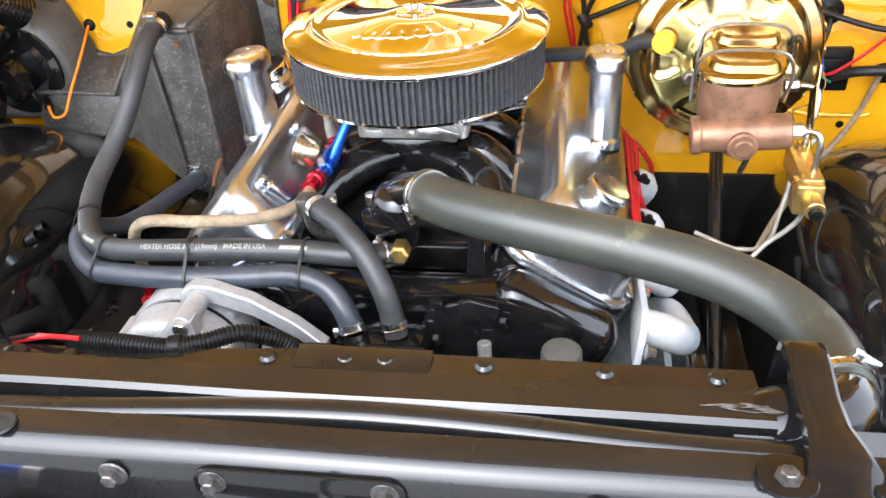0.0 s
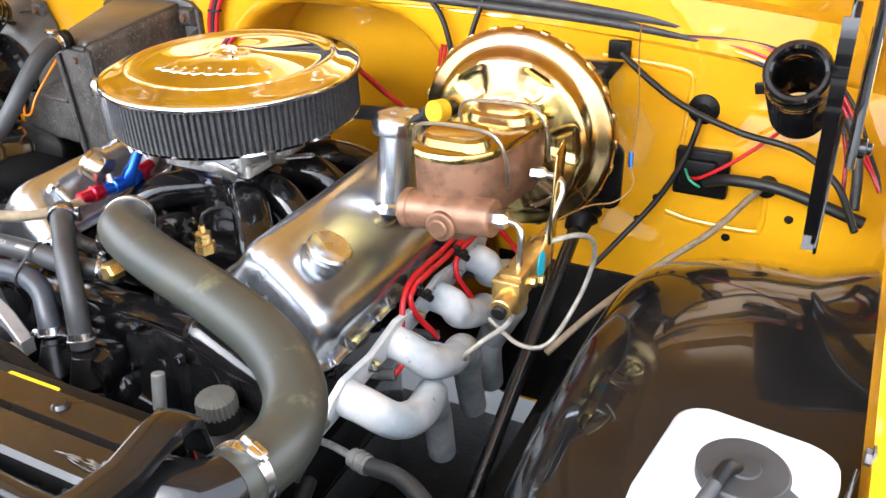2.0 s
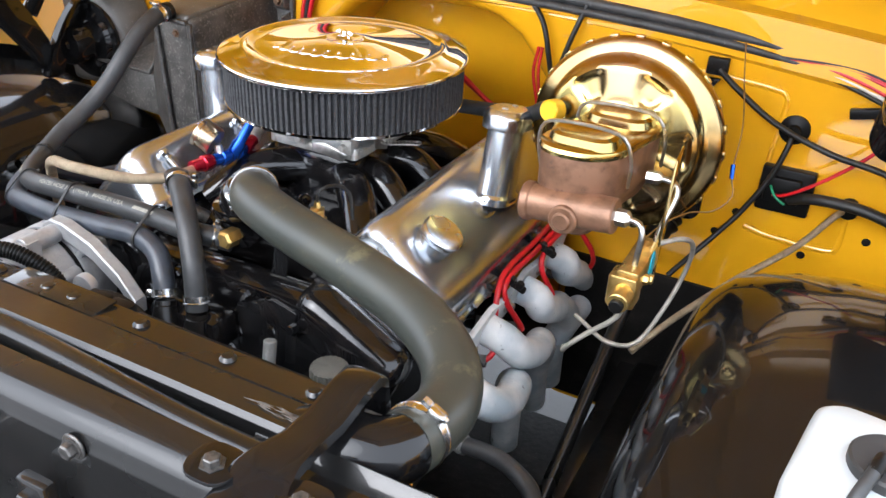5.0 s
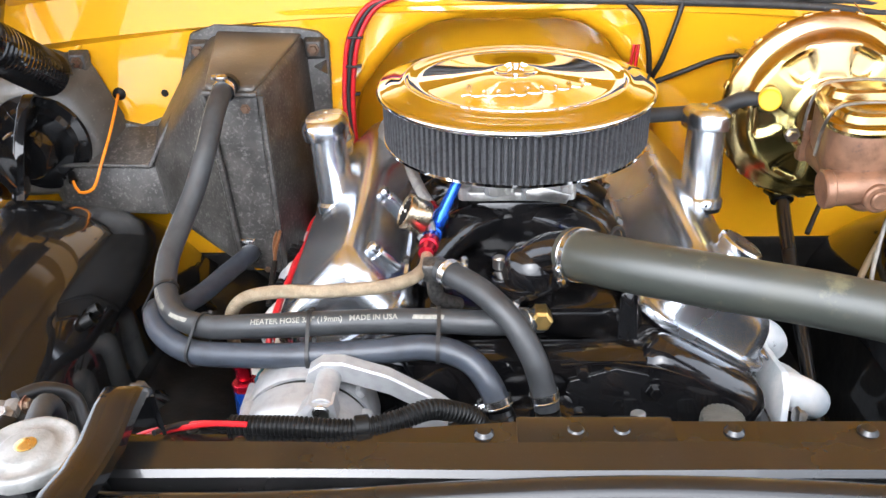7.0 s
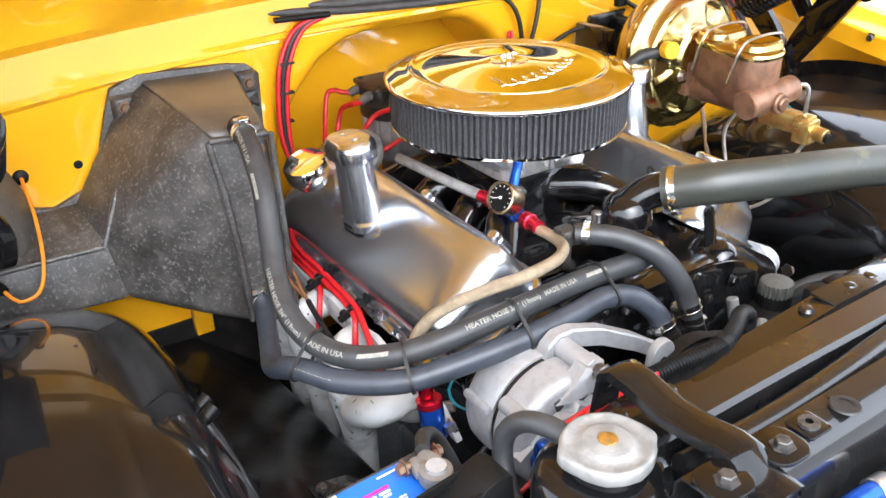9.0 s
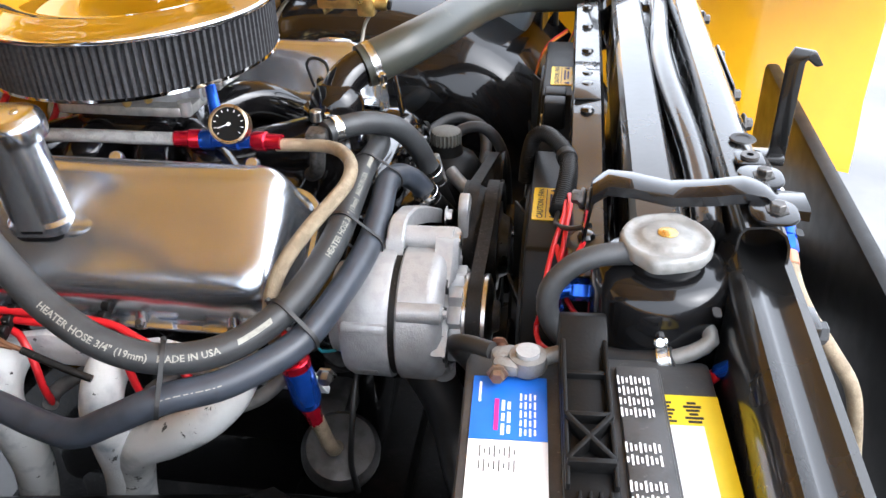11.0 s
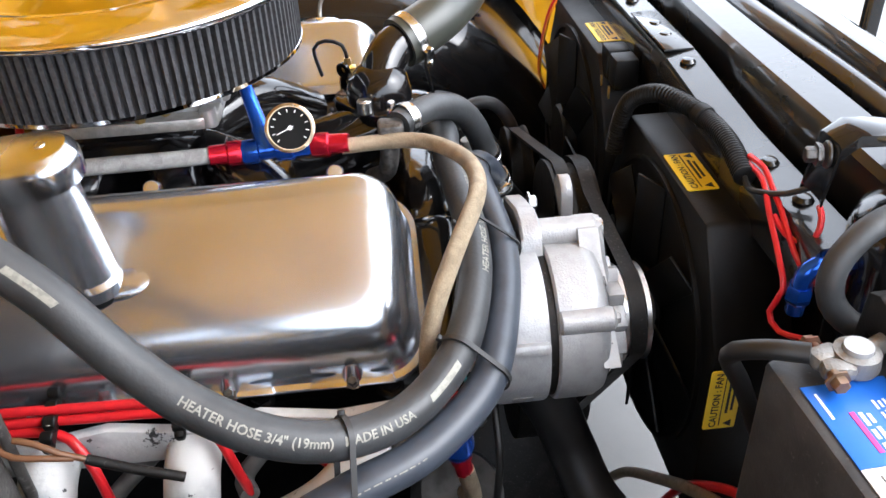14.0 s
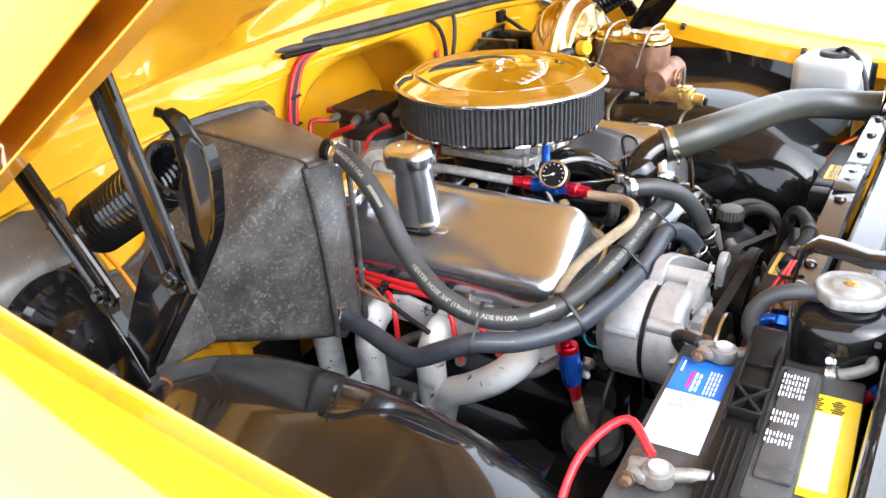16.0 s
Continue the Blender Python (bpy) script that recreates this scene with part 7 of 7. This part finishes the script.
wc = part("cap", join([(lathe([(0, 1.020), (0.031, 1.020), (0.032, 1.022), (0.032, 1.029), (0.030, 1.031), (0.012, 1.031), (0.011, 1.0325), (0, 1.0325)], 36), WM @ T(0.004, -0.002, 0)), (prism(rrect(0.03, 0.022, 0.008), 0.008, 0.001), WM @ T(0.034, -0.016, 1.022) @ pose(0, 0, 0, 0, 0, -30))]), mat("matte_black_plastic", (0.02, 0.02, 0.02), 0.55, vary=0.4, scale=40), wb, "matte black push-on cap")
part("nozzle", tube([WM @ Vector((0.0, -0.004, 1.030)), WM @ Vector((-0.004, -0.018, 1.040)), WM @ Vector((-0.006, -0.032, 1.036))], 0.0055, 12), PLASTIC, wc)
part("hose", tube([WM @ Vector(p) for p in ((-0.006, -0.030, 1.037), (-0.012, -0.055, 1.022), (-0.018, -0.075, 0.985), (-0.018, -0.085, 0.94), (-0.005, -0.090, 0.90), (0.01, -0.09, 0.86))], 0.0052, 12), RUBBER, wb, "grey rubber washer hose")
part("bracket", join([(box(0.14, 0.004, 0.05, 0.001), WM @ T(0.005, -0.074, 0.895)), (box(0.004, 0.15, 0.06, 0.001), WM @ T(0.068, 0, 0.97)), (box(0.06, 0.03, 0.004, 0.001), WM @ T(0.04, -0.075, 0.92))]), SATIN, wb, "black steel bottle bracket")
part("bracket_screw", join([(bolt(0.006, 0.005), along(WM @ Vector((0.066, -0.03, 0.99)), (-1, 0, 0)))]), RUST, wb)


# ---- lettering on the hose ----
def wrap(text, path, s0, toward, size, r, length=None):
    """Letters laid along a hose from the arc length s0, on the side that looks toward a direction."""
    P = spline(path, 0.003)
    acc = [0.0]
    for a, b in zip(P, P[1:]):
        acc.append(acc[-1] + (b - a).length)
    if length:
        b = bmesh.new()
        bmesh.ops.create_grid(b, x_segments=24, y_segments=3, size=0.5, matrix=Matrix.Diagonal((length, size, 1, 1)))
        for v in b.verts:
            v.co.x += 0.3 * v.co.y
    else:
        b = lettering(text, size)
    x0 = min(v.co.x for v in b.verts)
    if not length:
        bmesh.ops.subdivide_edges(b, edges=[e for e in b.edges if e.calc_length() > size * 0.3], cuts=1)
    for v in b.verts:
        s = s0 + (v.co.x - x0)
        i = min(max(np.searchsorted(acc, s) - 1, 0), len(P) - 2)
        t = (P[i + 1] - P[i]).normalized()
        p = P[i] + t * (s - acc[i])
        n_ = Vector(toward)
        n_ = (n_ - t * n_.dot(t)).normalized()
        u = n_.cross(t)
        a = v.co.y / r
        v.co = p + (n_ * math.cos(a) + u * math.sin(a)) * (r + 0.0004)
    return b


def arc(path, i):
    P = [Vector(p) for p in path]
    return sum((b - a).length for a, b in zip(P[:i], P[1:i + 1]))

view = (-0.75, -0.25, 0.6)
front = (-0.15, -0.6, 0.75)
# printed words; the maker's marks are plain bars
LINE = "HEATER HOSE 3/4\" (19mm)   MADE IN USA"
for words, s0, toward, bar in ((LINE, arc(HA_, 5) - 0.004, view, 0.168), (LINE, arc(HA_, 10) + 0.006, front, 0.168), ("MADE IN USA", 0.018, view, 0.062)):
    part("lettering", wrap(words, HA_, s0, toward, 0.0082, 0.0135), WRITE, h1, "pale printed lettering")
    part("lettering_bar", wrap("", HA_, s0 + bar, toward, 0.0048, 0.0135, 0.034), WRITE, h1, "pale printed bar")
part("lettering_bar", wrap("- - -- --- -- - --- -- - --", HB_, arc(HB_, 6), (-0.6, -0.45, 0.6), 0.006, 0.0135), WRITE, h2, "faint printed line")

# raised emblem on the air cleaner lid: a run of plain loops on an arc
def lid_z(r):
    return np.interp(r, (0.03, 0.045, 0.08, 0.12, 0.136), (1.1365, 1.1345, 1.1305, 1.1275, 1.1272))


pts = []
for k in range(361):
    u = k / 360
    tall = 0.0085 + 0.010 * math.exp(-((u - 0.06) / 0.05) ** 2) + 0.007 * math.exp(-((u - 0.45) / 0.04) ** 2) + 0.007 * math.exp(-((u - 0.90) / 0.05) ** 2)
    ph = 2 * math.pi * 9 * u
    x = -0.068 + 0.158 * u + 0.0065 * math.sin(ph)
    y = -0.064 - 0.054 * u + 0.092 * u * u - tall * math.cos(ph) + 0.8 * (tall - 0.0085)
    pts.append((AX + x, AY + y, lid_z(math.hypot(x, y)) + 0.0001))
part("raised_script", join([(tube(pts, 0.0015, 8, 0.0016), None)]), CHROME, ac, "raised chromed emblem loops", smooth=60)

# ---- small fittings ----
lt = thing("hood_latch", (-0.25, 0.345, 1.05), "black steel hood latch hook on the radiator support", "hood latch")
part("hook", join([(prism([(-0.010, -0.10), (0.010, -0.10), (0.010, 0.030), (0.004, 0.044), (-0.020, 0.040), (-0.030, 0.024), (-0.022, 0.022), (-0.012, 0.030), (-0.010, 0.026)], 0.007), Matrix(((0, 0, 1, -0.120), (1, 0, 0, 0.273), (0, 1, 0, 1.022), (0, 0, 0, 1)))), (box(0.03, 0.08, 0.012, 0.003), T(-0.116, 0.305, 0.93))]), SATIN, lt)
part("punched_hole", join([(lathe([(0.0055, 0.0), (0.012, 0.0), (0.011, 0.0014), (0.0065, 0.0014)], 20), T(-0.353, 0.368, 1.0586)), (lathe([(0, 0), (0.006, 0), (0.006, 0.0006), (0, 0.0006)], 16), T(-0.353, 0.368, 1.0588))]), INK, support, "punched hole with a pressed rim")
sq = part("square_clip", join([(prism(rrect(0.026, 0.024, 0.004), 0.003, 0.001), T(-0.396, 0.369, 1.0584))]), BLACK, support, "square pressed clip")
part("clip_nut", join([(lathe([(0.003, 0), (0.008, 0), (0.008, 0.003), (0.003, 0.003)], 16), T(-0.396, 0.369, 1.0612))]), WORN, sq)
for x in (-0.262, -0.186, -0.061, 0.085):
    part("panel_bolt", join([(rod(0.011, 0.0025, 20), along((x, 0.3515, 1.034), (0, -1, 0))), (bolt(0.0065, 0.007), along((x, 0.3495, 1.034), (0, -1, 0)))]), WORN, support, "worn hexagon bolt with a washer")
part("latch_plate", join([(prism(rrect(0.155, 0.034, 0.014), 0.0025, 0.0008), Matrix(((1, 0, 0, -0.123), (0, 0, -1, 0.3518), (0, 1, 0, 1.030), (0, 0, 0, 1))))]), BLACK, support, "gloss black plate bolted to the panel")
slivers = []
for k in range(34):
    u = random.uniform(-1, 1)
    slivers.append((prism([(-0.007, 0), (0.0, 0.0007), (0.008, 0.0001), (0.001, -0.0006)], 0.0003, 0), T(0.196 + 0.036 * u, 0.445 + 0.0045 * random.uniform(-1, 1) * (1 - 0.7 * abs(u)), 1.0428) @ pose(0, 0, 0, 0, 0, random.uniform(-14, 8))))
part("scuff", join(slivers), LEAD, support, "scratches down to bare metal")
for y, x in ((0.411, -0.42), (0.411, 0.26), (0.33, -0.30)):
    part("slot", join([(prism(rrect(0.012, 0.006, 0.0028), 0.001, 0), T(CX + x, y, 1.0186))]), INK, support)

ol = thing("cooler_line", (-0.36, 0.325, 0.95), "corrugated black hose with a blue elbow and braided line", "cooler line")
part("sleeve", tube([(-0.245, 0.330, 0.985), (-0.290, 0.331, 0.994), (-0.338, 0.331, 1.000)], 0.0115, 16, wave=(0.0015, 0.006)), PLASTIC, ol)
part("ferrule", join([(rod(0.0115, 0.018, 20), along((-0.338, 0.331, 1.000), (-1, 0, 0.1)))]), STEEL, ol, "bright crimped ferrule")
part("elbow", tube([(-0.356, 0.331, 1.002), (-0.378, 0.331, 1.004), (-0.402, 0.331, 1.002), (-0.418, 0.331, 0.996)], 0.0095, 16), BLUEA, ol, "blue anodised elbow")
part("nut", join([(lathe([(0, 0), (0.009, 0), (0.010, 0.002), (0.010, 0.013), (0.008, 0.016), (0, 0.016)], 6), along((-0.418, 0.331, 0.996), (-0.92, 0, -0.35)))]), BLUEA, ol, "blue anodised nut")
part("collar", join([(rod(0.0082, 0.014, 16), along((-0.433, 0.331, 0.990), (-0.92, -0.02, -0.35)))]), mat("copper_band", (0.45, 0.22, 0.13), 0.35, 0.8), ol, "copper coloured band")
part("braided_hose", tube([(-0.446, 0.330, 0.985), (-0.470, 0.328, 0.977), (-0.488, 0.318, 0.962), (-0.500, 0.300, 0.94), (-0.505, 0.275, 0.90), (-0.50, 0.255, 0.82)], 0.0065, 14), BRAID, ol)

wr = thing("brown_wire", (0.35, 1.1, 1.0), "thin brown wire looped past the booster up to the cowl", "wire")
part("wire", tube([(0.335, 0.935, 1.003), (0.345, 1.00, 1.000), (0.360, 1.08, 0.985), (0.386, 1.10, 0.986), (0.404, 1.11, 1.008), (0.396, 1.12, 1.035), (0.392, 1.16, 1.085), (0.372, 1.22, 1.14), (0.36, 1.27, 1.165)], 0.001, 6), mat("brown_wire", (0.25, 0.13, 0.03), 0.5), wr)
part("splice", tube([(0.3975, 1.117, 1.028), (0.395, 1.124, 1.045)], 0.003, 8), BLUEA, wr, "blue splice sleeve")

pg = thing("well_plug", (0.359, 0.646, 0.851), "round black plug in the inner fender", "plug")
part("disc", join([(lathe([(0, 0.004), (0.006, 0.004), (0.007, 0.006), (0.012, 0.004), (0.026, 0.003), (0.029, 0.0), (0.026, -0.006), (0, -0.006)], 32), along((0.418, 0.690, 0.83), (-1, -0.25, 0.55)))]), BLACK, pg)

lh = thing("lower_radiator_hose", (-0.25, 0.6, 0.55), "thick black rubber lower radiator hose", "radiator hose")
part("hose", tube([(-0.275, 0.735, 0.765), (-0.300, 0.690, 0.735), (-0.318, 0.655, 0.69), (-0.335, 0.635, 0.64), (-0.375, 0.615, 0.60), (-0.43, 0.58, 0.59), (-0.48, 0.53, 0.60)], 0.027, 20), mat("lower_hose_rubber", (0.022, 0.022, 0.022), 0.5, vary=0.3, scale=30), lh)
part("hose_clamp", clamp_mesh(0.0275, 30, 0.012, (-0.292, 0.704, 0.746), (-0.5, -0.9, -0.6)), CLAMPM, lh)

bc = thing("battery_cable", (-0.5, 0.55, 0.7), "red battery cable running low beside the fan", "cable")
part("cable", tube([(-0.640, 0.575, 0.86), (-0.60, 0.572, 0.845), (-0.555, 0.566, 0.816), (-0.500, 0.562, 0.761), (-0.457, 0.562, 0.708), (-0.411, 0.562, 0.624), (-0.381, 0.562, 0.548), (-0.362, 0.565, 0.47), (-0.352, 0.58, 0.41)], 0.0042, 10), RED, bc)
part("braided_pipe", tube([(-0.620, 0.566, 0.820), (-0.556, 0.566, 0.792), (-0.484, 0.566, 0.737), (-0.402, 0.564, 0.658), (-0.323, 0.562, 0.577), (-0.277, 0.562, 0.518), (-0.240, 0.565, 0.46)], 0.006, 12), BRAID, bc, "dull braided pipe")

dp = thing("dipstick", (-0.47, 1.05, 0.86), "brown dipstick with a looped handle beside the valve cover", "dipstick")
part("tube", tube([(-0.488, 0.985, 0.826), (-0.489, 1.02, 0.842), (-0.489, 1.052, 0.858)], 0.004, 12), GRIME, dp)
part("handle", tube([(-0.489, 1.052, 0.858), (-0.490, 1.068, 0.867), (-0.488, 1.085, 0.878), (-0.488, 1.102, 0.884), (-0.492, 1.108, 0.880), (-0.496, 1.098, 0.874), (-0.494, 1.078, 0.868), (-0.490, 1.060, 0.861)], 0.0026, 10), mat("brown_enamel", (0.14, 0.06, 0.025), 0.35), dp, "brown looped handle")

cw = thing("coloured_wires", (0.29, 0.52, 0.97), "loose yellow, green and pink wires by the radiator outlet", "wires")
for k, c_ in enumerate(((0.7, 0.5, 0.02), (0.05, 0.35, 0.08), (0.6, 0.1, 0.25), (0.7, 0.3, 0.02))):
    part("wire", tube([(0.268 + 0.004 * k, 0.50, 0.94), (0.252 + 0.006 * k, 0.505, 0.965 + 0.003 * k), (0.235 + 0.006 * k, 0.515, 0.962 + 0.004 * k), (0.225 + 0.004 * k, 0.53, 0.935), (0.24, 0.535, 0.90)], 0.0016, 8), mat("insulation", c_, 0.45), cw)
yw = thing("fan_wires", (0.12, 0.57, 0.9), "thin orange and red wires hanging behind the fan", "wires")
for k, m_ in enumerate((ORANGE, RED)):
    part("wire", tube([(0.17 + 0.01 * k, 0.53, 0.985), (0.150 + 0.01 * k, 0.56, 0.965), (0.142 + 0.008 * k, 0.575, 0.92), (0.16 + 0.006 * k, 0.575, 0.87), (0.19, 0.56, 0.83)], 0.0018, 8), m_, yw)
lm = thing("front_loom", (0.47, 0.47, 0.93), "black taped wiring loom behind the radiator support", "wiring loom")
part("loom", tube([(0.425, 0.486, 0.925), (0.455, 0.482, 0.945), (0.487, 0.474, 0.94), (0.515, 0.466, 0.90), (0.535, 0.462, 0.84)], 0.012, 14, wave=(0.0009, 0.012)), PLASTIC, lm)
part("wire_green", tube([(0.515, 0.468, 0.905), (0.535, 0.462, 0.915), (0.56, 0.455, 0.905), (0.585, 0.45, 0.87)], 0.0022, 8), mat("lime_wire", (0.15, 0.65, 0.03), 0.4), lm, "lime green wire")

cl = thing("hose_clip", (-0.69, 0.89, 0.863), "black double spring clip on the inner fender", "clip")
for y, z in ((0.900, 0.872), (0.878, 0.872)):
    part("clip", join([(lathe([(0.0075, -0.008), (0.009, -0.008), (0.009, 0.008), (0.0075, 0.008)], 20), along((-0.690, y, z), (1, 0.3, 0.5)))]), PLASTIC, cl)
gu = thing("wheel_well_gusset", (-0.55, 0.80, 0.70), "black bolted gusset plate on the inner fender ledge", "gusset")
part("plate", join([(prism([(0, 0), (0.07, 0.01), (0.09, 0.05), (0.05, 0.11), (0, 0.12)], 0.006), T(-0.592, 0.755, 0.705))]), SATIN, gu)
part("hump", join([(rod(0.016, 0.04, 20, 0.006), along((-0.565, 0.80, 0.712), (0, 1, 0)))]), SATIN, gu)
for x, y in ((-0.575, 0.78), (-0.55, 0.84), (-0.578, 0.86)):
    part("bolt", join([(bolt(0.006, 0.005), T(x, y, 0.711))]), WORN, gu)

sb = thing("pump_bracket", (-0.02, 0.70, 0.85), "gloss black pressed steel pump bracket on the engine front", "bracket")
part("plate", join([(prism([(-0.10, -0.05), (0.06, -0.08), (0.08, -0.02), (0.05, 0.02), (-0.02, 0.035), (-0.07, 0.02)], 0.006), Matrix(((1, 0, 0, -0.03), (0, 0.25, -0.97, 0.735), (0, 0.97, 0.25, 0.865), (0, 0, 0, 1))))]), BLACK, sb)
part("tab", join([(prism([(0, 0), (0.022, 0), (0.020, 0.05), (0.011, 0.058), (0.002, 0.05)], 0.004), Matrix(((1, 0, 0, -0.052), (0, 0.2, -0.98, 0.745), (0, 0.98, 0.2, 0.935), (0, 0, 0, 1))))]), BLACK, sb)
part("stud", join([(rod(0.008, 0.045, 16), along((-0.030, 0.705, 0.868), (0.05, -0.25, -1)))]), CAPM, sb, "pale steel stud")
for x, z in ((-0.09, 0.85), (0.02, 0.82), (-0.01, 0.88), (-0.085, 0.82)):
    part("bolt", join([(bolt(0.0065, 0.007), along((x, 0.724, z), (0, -1, 0.2)))]), ENGINE, sb)
part("gasket_edge", tube([(-0.11, 0.738, 0.905), (-0.06, 0.732, 0.912), (-0.01, 0.732, 0.905), (0.03, 0.735, 0.89)], 0.0016, 8), ENGINE, sb)

part("clamp_end", clamp_mesh(0.0142, 20, 0.009, (-0.150, 0.757, 0.948), (0.7, 0.6, -0.3)), CLAMPM, h1)
part("brace_tab", join([(box(0.030, 0.020, 0.09, 0.003), T(-0.575, 1.294, 0.755)), (box(0.16, 0.020, 0.014, 0.003), T(-0.56, 1.294, 0.797))]), YELLOW, firewall)
